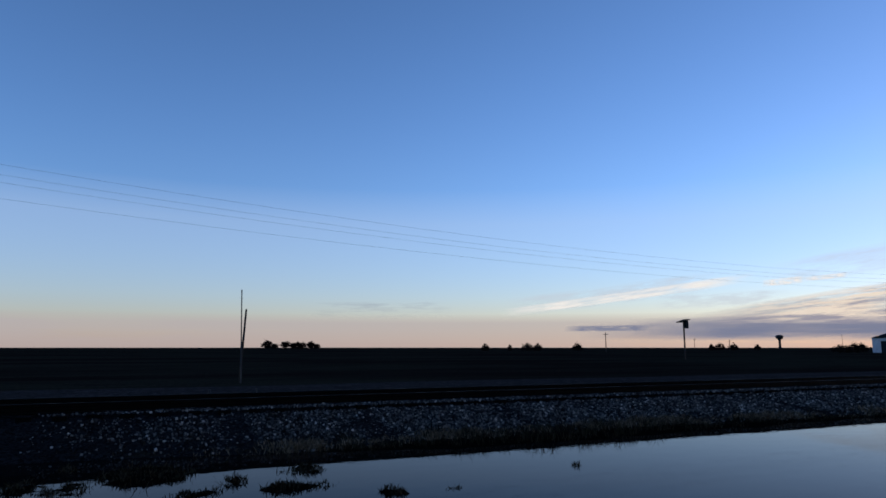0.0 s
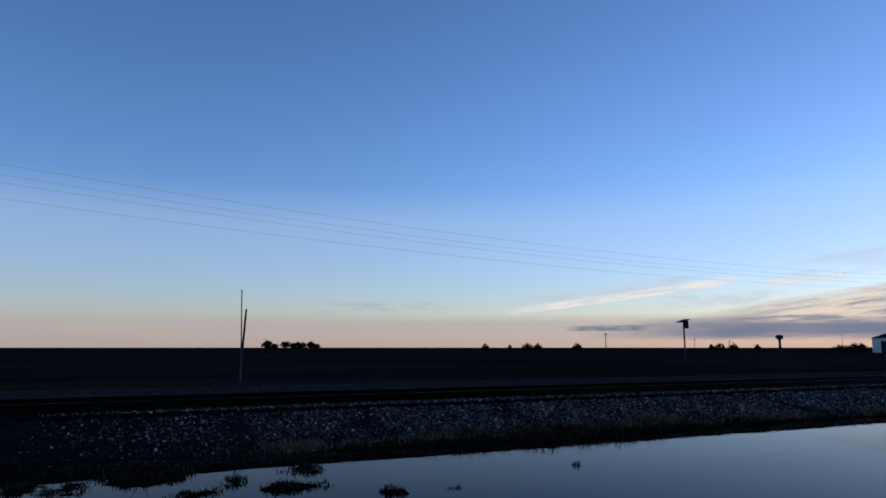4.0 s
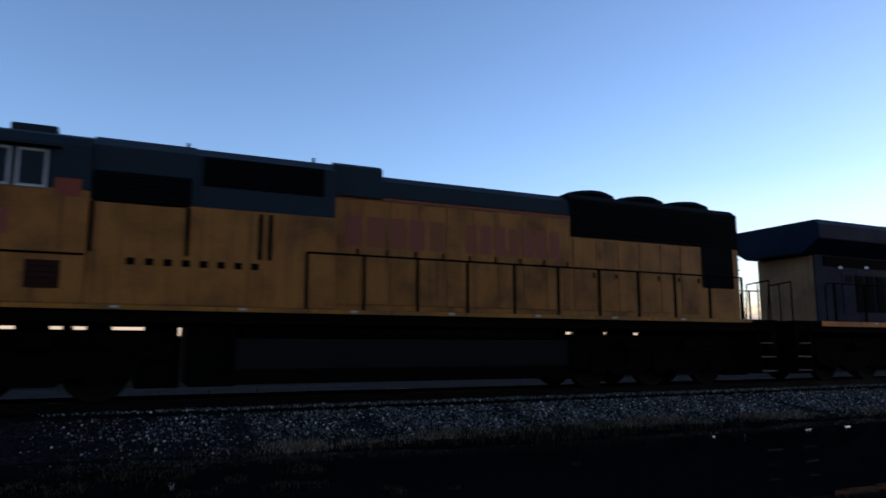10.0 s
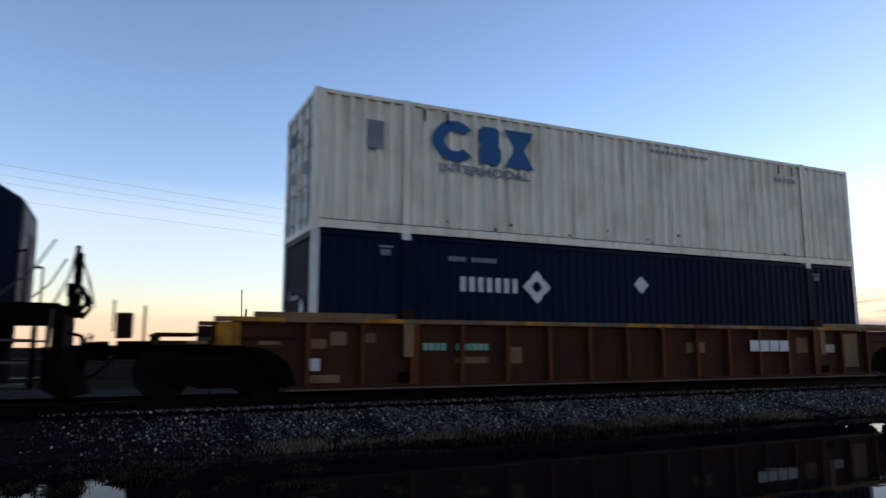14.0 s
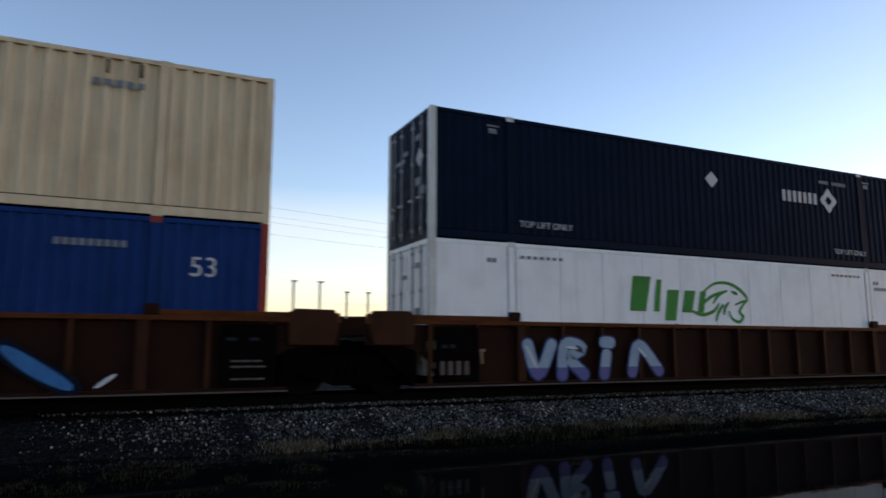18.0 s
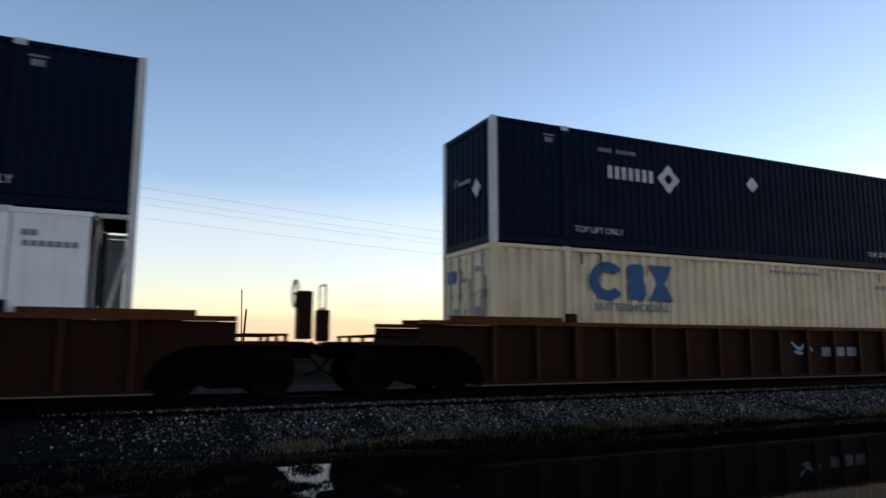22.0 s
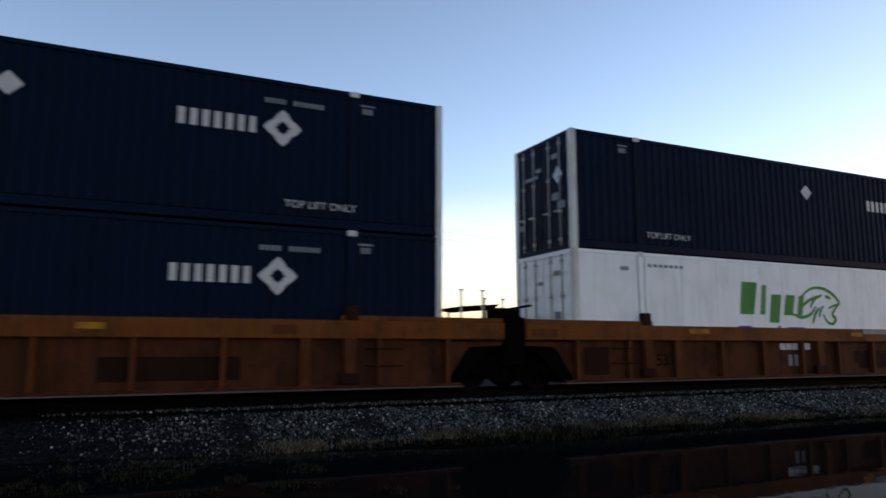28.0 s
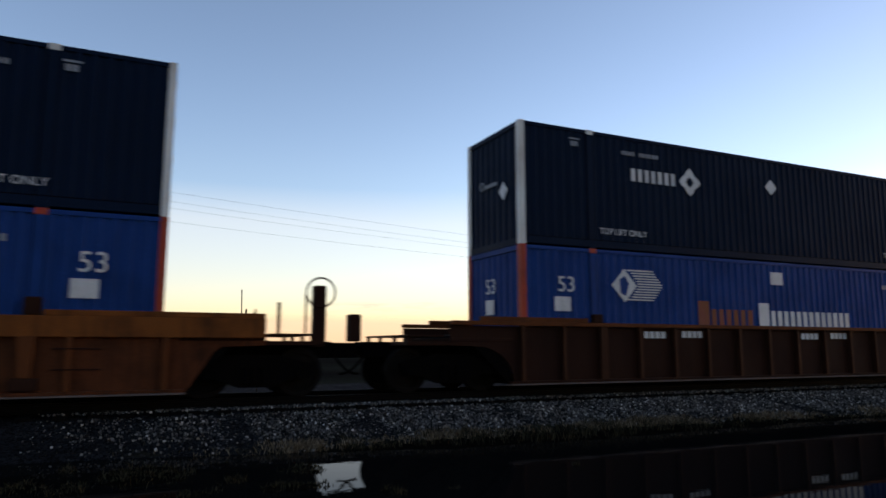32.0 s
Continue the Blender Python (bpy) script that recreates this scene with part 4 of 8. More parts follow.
def blue_container(right_logo=False, doors_front=False, square=True):
    c = container_base("dark blue corrugated 53-foot container with white corner posts", M_UMAX, M_POST, M_UMAX, 0.235, 0.036, doors_front)
    lx = 10.8 if right_logo else 3.22
    bar_row(c, "wordmark_bar", lx, lx + 1.5, 1.76, 2.08, 7, 0.42, M_MARK, "white wordmark bar")
    decal(c, "emblem", ringed_diamond(lx + 1.92, 1.92, 0.37), M_MARK, "white knotted diamond emblem")
    nx_ = 12.37 if right_logo else 2.95
    bar_row(c, "number_line", nx_, nx_ + 0.42, 2.40, 2.50, 4, 0.3, M_MARKGREY)
    bar_row(c, "number_line", nx_ + 0.55, nx_ + 1.18, 2.40, 2.50, 6, 0.3, M_MARKGREY)
    if square:
        decal(c, "placard", diamond(8.13, 2.08, 0.23, 0.22), M_MARK, "white diamond placard")
    for tx in (2.2, 12.8):
        part("writing", lettering("TOP LIFT ONLY", 0.15), M_MARK, c, "small white stencilled words", at=pose(tx, YF - 0.002, 0.37))
    for tx in (1.42, 14.35):
        bar_row(c, "type_mark", tx, tx + 0.22, 2.44, 2.56, 2, 0.15, M_MARKGREY)
        bar_row(c, "type_mark", tx - 0.04, tx + 0.26, 2.60, 2.64, 1, 0.0, M_MARKGREY)
    # emblem on the front end
    px = -0.004
    if not doors_front:
        decal(c, "end_placard", Geo().add([(px, -0.75, 1.35), (px, -0.55, 1.12), (px, -0.35, 1.35), (px, -0.55, 1.58)], [(0, 1, 2, 3)]), M_MARK)
        decal(c, "end_wordmark", Geo().box(px - 0.003, px, -0.25, 0.35, 1.56, 1.65), M_MARKGREY)
        decal(c, "end_emblem", Geo().ring((px, 0.5, 1.66), (1, 0, 0), 0.10, 0.025, 8, 4), M_MARKGREY)
    else:
        decal(c, "end_wordmark", Geo().box(px - 0.003, px, 0.15, 0.75, 1.95, 2.04), M_MARKGREY)
        decal(c, "end_placard", Geo().add([(px - 0.02, -0.95, 1.85), (px - 0.02, -0.75, 1.62), (px - 0.02, -0.55, 1.85), (px - 0.02, -0.75, 2.08)], [(0, 1, 2, 3)]), M_MARK)
        decal(c, "end_plate", Geo().box(px - 0.02, px - 0.016, -1.02, -0.72, 1.0, 1.18), M_MARKGREY)
    return c


def ivory_container(stained, doors_front=True):
    mat = M_IVORY_OLD if stained else M_IVORY
    c = container_base("weathered ivory corrugated 53-foot container with rust stains" if not stained else "dirty white corrugated 53-foot container with rust streaks",
                       mat, mat, mat, 0.30, 0.06, doors_front)
    decal(c, "emblem", arc_band(3.10, 2.14, 0.22, 0.46, 40, 320, sx=1.15, n=24), M_MARKBLUE, "bold blue emblem of open ring, block and bow shape")
    decal(c, "emblem", Geo().prism([(3.72, 1.72), (4.16, 1.70), (4.26, 1.82), (4.26, 2.08), (4.20, 2.14), (4.22, 2.50), (4.14, 2.58), (3.80, 2.58), (3.70, 2.48),
                                    (3.70, 2.22), (3.76, 2.14), (3.70, 2.02)], YF - 0.003, YF + 0.001), M_MARKBLUE)
    g = Geo().prism([(4.34, 2.58), (5.12, 2.58), (4.86, 2.14), (5.12, 1.70), (4.34, 1.70), (4.60, 2.14)], YF - 0.003, YF + 0.001)
    decal(c, "emblem", g, M_MARKBLUE)
    part("writing", lettering("INTERMODAL", 0.19, bold=0.006), M_MARKGREY, c, "worn grey capital letters", at=pose(2.70, YF - 0.002, 1.44) @ Matrix.Diagonal((1.42, 1, 1, 1)))
    bar_row(c, "number_line", 8.6, 10.6, 2.58, 2.66, 12, 0.35, M_MARKGREY)
    bar_row(c, "data_line", 13.0, 13.9, 2.28, 2.40, 5, 0.3, M_MARKGREY)
    for x in (2.35, 2.9, 13.2, 13.75):
        decal(c, "scuff", Geo().box(x, x + 0.05, YF - 0.003, YF + 0.001, 2.5, 2.76), M_BLACK)
    if stained:
        decal(c, "patch", Geo().box(1.08, 1.46, YF - 0.004, YF + 0.001, 1.75, 2.36), M_MARKGREY, "grey repair patch")
    rs = random.Random(7 if stained else 3)
    for _ in range(9):
        x, z = rs.uniform(2.5, 13.5), rs.uniform(0.22, 0.5)
        decal(c, "rust_spot", diamond(x, z, rs.uniform(0.03, 0.08), rs.uniform(0.03, 0.07)), M_WELL)
    if doors_front:
        decal(c, "door_emblem", Geo().box(-0.012, -0.006, 0.55, 1.0, 2.12, 2.42), M_MARKBLUE, "small blue door emblem")
        for k, (y, z0, z1) in enumerate(((0.02, 0.3, 1.5), (-0.42, 0.2, 0.9), (-0.95, 0.3, 2.2), (0.5, 0.2, 0.7), (-0.2, 1.3, 2.2), (-0.75, 0.9, 1.9), (0.9, 0.2, 1.4), (0.3, 1.6, 2.5), (-1.05, 0.2, 0.8))):
            decal(c, "rust_streak", Geo().add([(-0.008, y - 0.012, z0), (-0.008, y + 0.015, z0 + 0.05), (-0.008, y + 0.03, z1), (-0.008, y - 0.03, z1 - 0.06)], [(0, 1, 2, 3)]), M_WELL)
        for y in (-0.8, 0.35):
            decal(c, "door_plate", Geo().box(-0.012, -0.006, y, y + 0.34, 1.25, 1.5), M_MARKGREY)
    return c


def white_container():
    c = container_base("smooth white refrigerated 53-foot container with green emblem", M_WHITE, M_POST, M_WHITE, 0.3, 0.03, True, True, 0.58)
    z0 = 1.45
    for x, w_, lo_, hi in ((5.24, 0.62, 1.45, 2.30), (5.98, 0.22, 1.45, 2.24), (6.32, 0.44, 1.24, 2.0), (6.88, 0.42, 1.45, 2.0), (7.40, 0.26, 1.45, 2.0)):
        g = Geo().prism([(x, lo_), (x + w_ * 0.8, lo_), (x + w_ + 0.06, hi), (x + 0.12, hi)], YF - 0.003, YF + 0.001)
        decal(c, "wordmark_shape", g, M_MARKGREEN, "slanted green wordmark block")
    HEAD = ([(7.62, 1.98), (8.0, 2.20), (8.45, 2.24), (8.85, 2.12), (9.12, 1.92), (9.14, 1.80), (8.95, 1.76), (8.72, 1.68)],
            [(9.10, 1.76), (8.98, 1.66), (8.86, 1.50), (8.98, 1.38), (8.84, 1.24), (8.62, 1.30), (8.48, 1.50)],
            [(7.20, 1.50), (7.55, 1.40), (7.95, 1.50), (8.15, 1.70)], [(7.5, 1.62), (7.85, 1.85), (8.25, 2.0)], [(7.95, 1.70), (8.15, 1.92), (8.45, 2.04)],
            [(8.02, 1.26), (8.12, 1.48), (8.30, 1.68)], [(8.30, 1.42), (8.36, 1.60), (8.50, 1.74)], [(8.62, 2.02), (8.82, 1.96)])
    for p in HEAD:
        decal(c, "emblem_stroke", ribbon(p, 0.045, YF - 0.002, taper=0.5), M_MARKGREEN, "green stroke of an animal-head emblem")
    for a, b, z in ((5.15, 5.62, 1.14), (6.62, 6.72, 1.16), (6.98, 7.66, 1.13)):
        decal(c, "wordmark_shape", Geo().box(a, b, YF - 0.003, YF + 0.001, 0.82, z), M_MARKNAVY, "deep blue wordmark block")
    for x in (1.35, 14.42):
        bar_row(c, "data_line", x, x + 0.26, 2.42, 2.52, 2, 0.2, M_MARKGREY)
    bar_row(c, "data_line", 2.2, 3.4, 2.54, 2.61, 7, 0.4, M_MARKGREY)
    bar_row(c, "data_line", 14.45, 15.3, 2.24, 2.34, 7, 0.3, M_MARKGREY)
    bar_row(c, "data_line", 12.6, 13.9, 2.60, 2.66, 7, 0.4, M_RED)
    decal(c, "door_placard", Geo().add([(-0.035, -0.55, 1.1), (-0.035, -0.4, 0.9), (-0.035, -0.25, 1.1), (-0.035, -0.4, 1.3)], [(0, 1, 2, 3)]), M_MARK)
    return c


def bright_blue_container(all_white, mark_front=False, doors=False):
    c = container_base("blue corrugated 53-foot container with orange-red corner posts", M_PACER, M_ORANGE_POST, M_PACER, 0.24, 0.036, all_white or doors)
    for y_ in (-0.62, 0.62) if doors else ():
        part("door_emblem", Geo().rod((-0.006, y_, 1.9), (-0.012, y_, 1.9), 0.30, 20), M_MARKGREY, c, "pale round door emblem")
        part("door_emblem_line", Geo().box(-0.02, -0.013, y_ - 0.2, y_ + 0.2, 1.8, 1.86), M_PACER, c)
    decal(c, "emblem", diamond(2.88, 2.05, 0.38, 0.40), M_MARK, "white diamond emblem with speed lines")
    decal(c, "emblem_core", Geo().prism([(2.76, 1.86), (2.92, 1.80), (3.02, 2.1), (2.9, 2.28), (2.74, 2.2)], YF - 0.006, YF), M_PACER)
    for i in range(12):
        z = 1.70 + i * 0.064
        w_ = 0.35 * (1 - abs(z - 2.05) / 0.42)
        decal(c, "speed_line", Geo().box(3.0 + w_ * 0.9 if i not in (0, 11) else 2.95, 3.72 + w_, YF - 0.003, YF + 0.001, z, z + 0.032), M_MARK)
    first = M_MARK if all_white else M_RED
    bar_row(c, "wordmark_bar", 5.2, 5.58, 1.15, 1.75, 1, 0.0, first, "tall wordmark bar")
    bar_row(c, "wordmark_bar", 5.66, 7.2, 1.15, 1.55, 6, 0.36, first, "wordmark bar")
    bar_row(c, "wordmark_bar", 7.36, 7.74, 1.15, 1.75, 1, 0.0, M_MARK, "tall white wordmark bar")
    bar_row(c, "wordmark_bar", 7.82, 11.06, 1.15, 1.55, 13, 0.36, M_MARK, "white wordmark bar")
    if not all_white:
        decal(c, "data_panel", Geo().box(7.88, 8.34, YF - 0.003, YF + 0.001, 2.26, 2.60), M_MARK, "small white data panel")
    spots = [14.75] if not mark_front else [0.95]
    for x in spots:
        part("writing", lettering("53", 0.37), M_MARK, c, "white length figures", at=pose(x, YF - 0.002, 1.85))
        if not all_white:
            decal(c, "data_panel", Geo().box(x - 0.08, x + 0.36, YF - 0.003, YF + 0.001, 1.40, 1.73), M_MARK)
    if not all_white and not doors:
        me = lettering("53", 0.37)
        part("writing", me, M_MARK, c, "white length figures", at=pose(-0.006, 0.35, 1.85, 0, 0, -90))
        decal(c, "end_panel", Geo().box(-0.008, -0.004, -0.05, 0.35, 1.35, 1.70), M_MARK)
    bar_row(c, "number_line", 12.6, 13.75, 2.30, 2.42, 9, 0.35, M_MARKGREY)
    return c


# ---- rolling gear ----
def wheelset(parent, x, radius, u):
    g = Geo()
    for side in (-1, 1):
        y = side * 0.755
        ring = []
        for r, dy in ((0.10, -0.05), (radius * 0.78, -0.02), (radius * 0.80, -0.065), (radius, -0.065), (radius + 0.003, 0.03), (radius + 0.028, 0.045),
                      (radius + 0.028, 0.07), (radius * 0.80, 0.07), (radius * 0.78, 0.02), (0.10, 0.06)):
            ring.append([(math.cos(a * math.pi / 14) * r, y - side * dy, math.sin(a * math.pi / 14) * r) for a in range(28)])
        g.loft(ring)
    g.rod((0, -1.02, 0), (0, 1.02, 0), 0.085, 10)
    for k in range(4):
        a = k * math.pi / 2
        g.rod((math.cos(a) * radius * 0.5, -0.80, math.sin(a) * radius * 0.5), (math.cos(a) * radius * 0.5, -0.70, math.sin(a) * radius * 0.5), 0.06, 6)
    ob = part("wheelset", g, M_WHEEL, parent, "steel wheels on their axle")
    WHEELS.append((ob, radius, u, (x, 0, radius + 0.003)))
    ob.matrix_basis = pose(x, 0, radius + 0.003)
    return ob


def freight_truck(parent, x, u):
    t = Geo()
    for side in (-1, 1):
        y = side * 1.0
        t.prism([(x - 1.12, 0.62), (x - 1.05, 0.36), (x - 0.72, 0.36), (x - 0.55, 0.30), (x - 0.3, 0.2), (x + 0.3, 0.2), (x + 0.55, 0.30), (x + 0.72, 0.36),
                 (x + 1.05, 0.36), (x + 1.12, 0.62), (x + 0.8, 0.70), (x + 0.4, 0.80), (x - 0.4, 0.80), (x - 0.8, 0.70)], y - 0.09, y + 0.09)
        for d in (-0.88, 0.88):
            t.rod((x + d, y - 0.16, 0.48), (x + d, y + 0.13, 0.48), 0.13, 12)
        for d in (-0.16, 0.0, 0.16):
            t.rod((x + d, y - 0.11, 0.28), (x + d, y - 0.11, 0.58), 0.07, 8)
    t.box(x - 0.22, x + 0.22, -1.1, 1.1, 0.50, 0.78)
    ob = part("truck", t, M_BLACK, parent, "black two-axle freight truck")
    for d in (-0.88, 0.88):
        wheelset(ob, x + d, 0.46, u + x + d)
    return ob


def clipped(poly, z, above):
    """The part of a flat outline in x and z that lies above or below a height."""
    out = []
    for (x0, z0), (x1, z1) in zip(poly, poly[1:] + poly[:1]):
        in0, in1 = (z0 >= z) == above, (z1 >= z) == above
        if in0:
            out.append((x0, z0))
        if in0 != in1:
            q = (z - z0) / (z1 - z0)
            out.append((x0 + (x1 - x0) * q, z))
    return out


def smooth_line(pts, n=6):
    """A curve through the points of a stroke."""
    p = [pts[0]] + list(pts) + [pts[-1]]
    out = []
    for a, b, c, d in zip(p, p[1:], p[2:], p[3:]):
        for k in range(n):
            t = k / n
            out.append(tuple(0.5 * (2 * b[i] + (c[i] - a[i]) * t + (2 * a[i] - 5 * b[i] + 4 * c[i] - d[i]) * t * t + (3 * b[i] - a[i] - 3 * c[i] + d[i]) * t ** 3) for i in (0, 1)))
    return out + [tuple(pts[-1])]


def ribbon(pts, r, y, split=None, above=True, taper=0.0):
    """A layer of paint along a stroke with round ends, cut at the height split where one is given."""
    line = smooth_line(pts)
    m = len(line) - 1
    rows = []
    for i, (x, z) in enumerate(line):
        (ax, az), (bx, bz) = line[max(0, i - 1)], line[min(m, i + 1)]
        d = math.hypot(bx - ax, bz - az) or 1.0
        w_ = r * (1 - taper * abs(2 * i / m - 1) ** 2)
        tx, tz = (bx - ax) / d * w_, (bz - az) / d * w_
        for c in ((0.95, 0.75, 0.4) if i == 0 else ()):
            q = math.sqrt(1 - c * c)
            rows.append(((x - tx * c - tz * q, z - tz * c + tx * q), (x - tx * c + tz * q, z - tz * c - tx * q)))
        rows.append(((x - tz, z + tx), (x + tz, z - tx)))
        for c in ((0.4, 0.75, 0.95) if i == m else ()):
            q = math.sqrt(1 - c * c)
            rows.append(((x + tx * c - tz * q, z + tz * c + tx * q), (x + tx * c + tz * q, z + tz * c - tx * q)))
    spot, g = {}, Geo()
    for p, q in zip(rows, rows[1:]):
        quad = [p[0], q[0], q[1], p[1]]
        if split is not None:
            quad = clipped(quad, split, above)
        ids = []
        for x, z in quad:
            key = (round(x, 5), round(z, 5))
            if key not in spot:
                spot[key] = len(g.v)
                g.v.append((x, y, z))
            if spot[key] not in ids:
                ids.append(spot[key])
        if len(ids) > 2:
            g.f.append(tuple(ids))
    return g


LAYER = [0]


def sprayed(car, strokes, r, fills, y, outline=None, rim=0.05, split=None, taper=0.0):
    """Spray-painted strokes: rims first, then the fill, in two tones where split names a height."""
    for p in strokes:
        LAYER[0] = (LAYER[0] + 1) % 12
        d = 0.0004 * LAYER[0]
        if outline:
            part("graffiti_outline", ribbon(p, r + rim, y - d), outline, car, "spray-painted outline")
        for k, mat in enumerate(fills):
            g = ribbon(p, r, y - 0.006 - d, split, k == 0, taper) if len(fills) > 1 else ribbon(p, r, y - 0.006 - d, taper=taper)
            if g.v:
                part("graffiti_fill", g, mat, car)


def blotch(car, x0, x1, z0, z1, y, mat, seed, label="spray-painted ground"):
    """An uneven patch of paint."""
    n = 28
    c = ((x0 + x1) / 2, (z0 + z1) / 2)
    pts = []
    for k in range(n):
        a = 2 * math.pi * k / n
        q = 1 / max(abs(math.cos(a)), abs(math.sin(a))) ** 0.45 * (0.95 + 0.42 * noise.noise((k * 0.83, seed * 1.37, 3.3)))
        pts.append((c[0] + (x1 - x0) / 2 * math.cos(a) * q, max(z0, min(z1, c[1] + (z1 - z0) / 2 * math.sin(a) * q))))
    part("graffiti_base", Geo().prism(pts, y - 0.001, y + 0.002), mat, car, label)


def well_unit(car, x, u, style, ends, rib_mat=None):
    """One well from its container's front end at x; ends: 'out' beside a coupler, 'join' over a shared truck."""
    # ribbed wells: sheets darker than ribs, shade between them put into the colour
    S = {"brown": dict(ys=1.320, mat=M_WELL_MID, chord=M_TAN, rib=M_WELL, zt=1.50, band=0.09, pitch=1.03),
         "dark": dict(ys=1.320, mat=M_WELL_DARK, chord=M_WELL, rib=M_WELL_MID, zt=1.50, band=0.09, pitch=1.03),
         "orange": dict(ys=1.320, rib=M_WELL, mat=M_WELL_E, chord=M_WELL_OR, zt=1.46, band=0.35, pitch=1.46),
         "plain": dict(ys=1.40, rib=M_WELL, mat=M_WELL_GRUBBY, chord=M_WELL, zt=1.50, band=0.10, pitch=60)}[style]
    reach = [1.78 if e == "out" else 1.42 for e in ends]
    a, b = x - reach[0], x + CL + reach[1]
    zt = S["zt"]
    for side in (-1, 1):
        y = side * S["ys"]
        lo, hi = sorted((y, y - side * 0.018))
        # side sheet, cut away over the trucks
        low = 0.16
        arch = [(a + 0.50 + 1.05 * q, 0.97 - 0.81 * (1 - math.sqrt(max(0.0, 1 - q ** 2.4)))) for q in (0.0, 0.3, 0.5, 0.7, 0.85, 0.95, 1.0)]
        if style == "orange":
            arch = [(a + 0.78, 0.95), (a + 0.90, 0.86), (a + 1.36, 0.16)]
        back = [(b - (p[0] - a), p[1]) for p in reversed(arch)]
        pts = [(a, zt - 0.1), (a, 0.98)] + arch + back + [(b, 0.98), (b, zt - 0.1)]
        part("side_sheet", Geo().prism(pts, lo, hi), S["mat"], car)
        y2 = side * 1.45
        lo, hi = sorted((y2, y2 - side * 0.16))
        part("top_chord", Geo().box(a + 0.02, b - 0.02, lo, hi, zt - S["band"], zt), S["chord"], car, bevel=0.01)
        lo, hi = sorted((side * 1.455, side * 1.30))
        part("bottom_chord", Geo().box(x - 0.38, x + CL + 0.38, lo, hi, 0.165, 0.22), S["mat"], car, bevel=0.01)
        lo, hi = sorted((side * 1.475, side * 1.32))
        # flange kept pale: the light line under the car is in its colour
        part("bottom_flange", Geo().box(x - 0.40, x + CL + 0.40, lo, hi, 0.135, 0.162), M_LEDGE, car)
        n = int(CL / S["pitch"])
        if n > 1:
            for i in range(n + 1):
                px = x - 0.06 + (CL + 0.12) * i / n
                lo, hi = sorted((side * 1.462, side * (S["ys"] - 0.005)))
                wide = 0.10 if i in (2, n - 2) else 0.045
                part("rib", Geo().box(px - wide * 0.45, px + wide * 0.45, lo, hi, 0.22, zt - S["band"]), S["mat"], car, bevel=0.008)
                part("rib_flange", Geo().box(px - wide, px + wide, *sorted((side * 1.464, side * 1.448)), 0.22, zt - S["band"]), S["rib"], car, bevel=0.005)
        for px in IBC:
            lo, hi = sorted((side * 1.44, side * 1.32))
            part("lift_guide", Geo().box(x + px - 0.13, x + px + 0.13, lo, hi, zt, zt + (0.30 if style == "orange" else 0.20)), M_WELL_DARK, car, bevel=0.03)
        for s2, e in ((0, a), (1, b)):
            sg = 1 if s2 == 0 else -1
            # raised end sill over the truck
            part("end_sill", Geo().box(*sorted((e + sg * (0.72 if style != "orange" and ends[s2] == "out" else 0.02), e + sg * (3.6 if style == "orange" else 3.5))), *sorted((side * 1.40, side * 1.28)), zt + 0.002, zt + 0.10),
                 S["chord"], car, bevel=0.012)
    part("well_floor", Geo().box(x - 0.3, x + CL + 0.3, -1.3, 1.3, 0.15, 0.20), M_BLACK, car)
    for e, sg in ((x, -1), (x + CL, 1)):
        part("bulkhead", Geo().prism([(e + sg * 0.30, 0.2), (e + sg * 0.38, 0.2), (e + sg * 1.3, 1.08), (e + sg * 1.3, 1.2), (e + sg * 0.30, 1.3)], -1.29, 1.29), M_BLACK, car)
    for e, sg, kind in ((a, 1, ends[0]), (b, -1, ends[1])):
        part("end_deck", Geo().box(*sorted((e, e + sg * 1.5)), -1.34, 1.34, 1.06, 1.14), M_WELL_DARK, car, bevel=0.01)
        if kind == "out":
            dr = Geo().box(*sorted((e - sg * 1.55, e + sg * 0.6)), -0.32, 0.32, 0.72, 1.06)
            part("draft_sill", dr, M_BLACK, car, bevel=0.02)
            part("running_board", Geo().box(*sorted((e - sg * 0.95, e - sg * 0.1)), -1.3, 1.3, 1.16, 1.20), M_WELL_DARK, car, bevel=0.008)
            for y in (-1.25, -0.45, 0.45, 1.25):
                part("board_bracket", Geo().box(*sorted((e - sg * 0.93, e - sg * 0.86)), y - 0.03, y + 0.03, 1.05, 1.17), M_WELL_DARK, car)
            part("end_frame", Geo().box(*sorted((e - sg * 0.95, e)), -1.30, 1.30, 0.98, 1.06), M_WELL_DARK, car, bevel=0.01)
            cp = Geo().box(*sorted((e - sg * 2.06, e - sg * 1.5)), -0.09, 0.09, 0.80, 0.98)
            cp.box(*sorted((e - sg * 2.16, e - sg * 1.9)), -0.16, 0.13, 0.72, 1.04)
            part("coupler", cp, M_BLACK, car, bevel=0.03)
            hose = [(e - sg * (1.5 + 0.1 * i), -0.42, 0.86 - 0.46 * math.sin(min(1, i / 5.5) * math.pi / 2)) for i in range(7)]
            part("brake_hose", Geo().path(hose, 0.025, 6), M_BLACK, car)
            for y in (-1.28, 1.28) if style == "orange" else ():
                for px in (0.25, 0.75):
                    part("grab_post", Geo().rod((e - sg * px, y, 1.18), (e - sg * px, y, 1.95 if px > 0.5 else 1.78), 0.022, 6), M_WELL_DARK, car)
            freight_truck(car, e - sg * 0.02 + sg * 0.15, u)
        else:
            y = 1.1 * sg
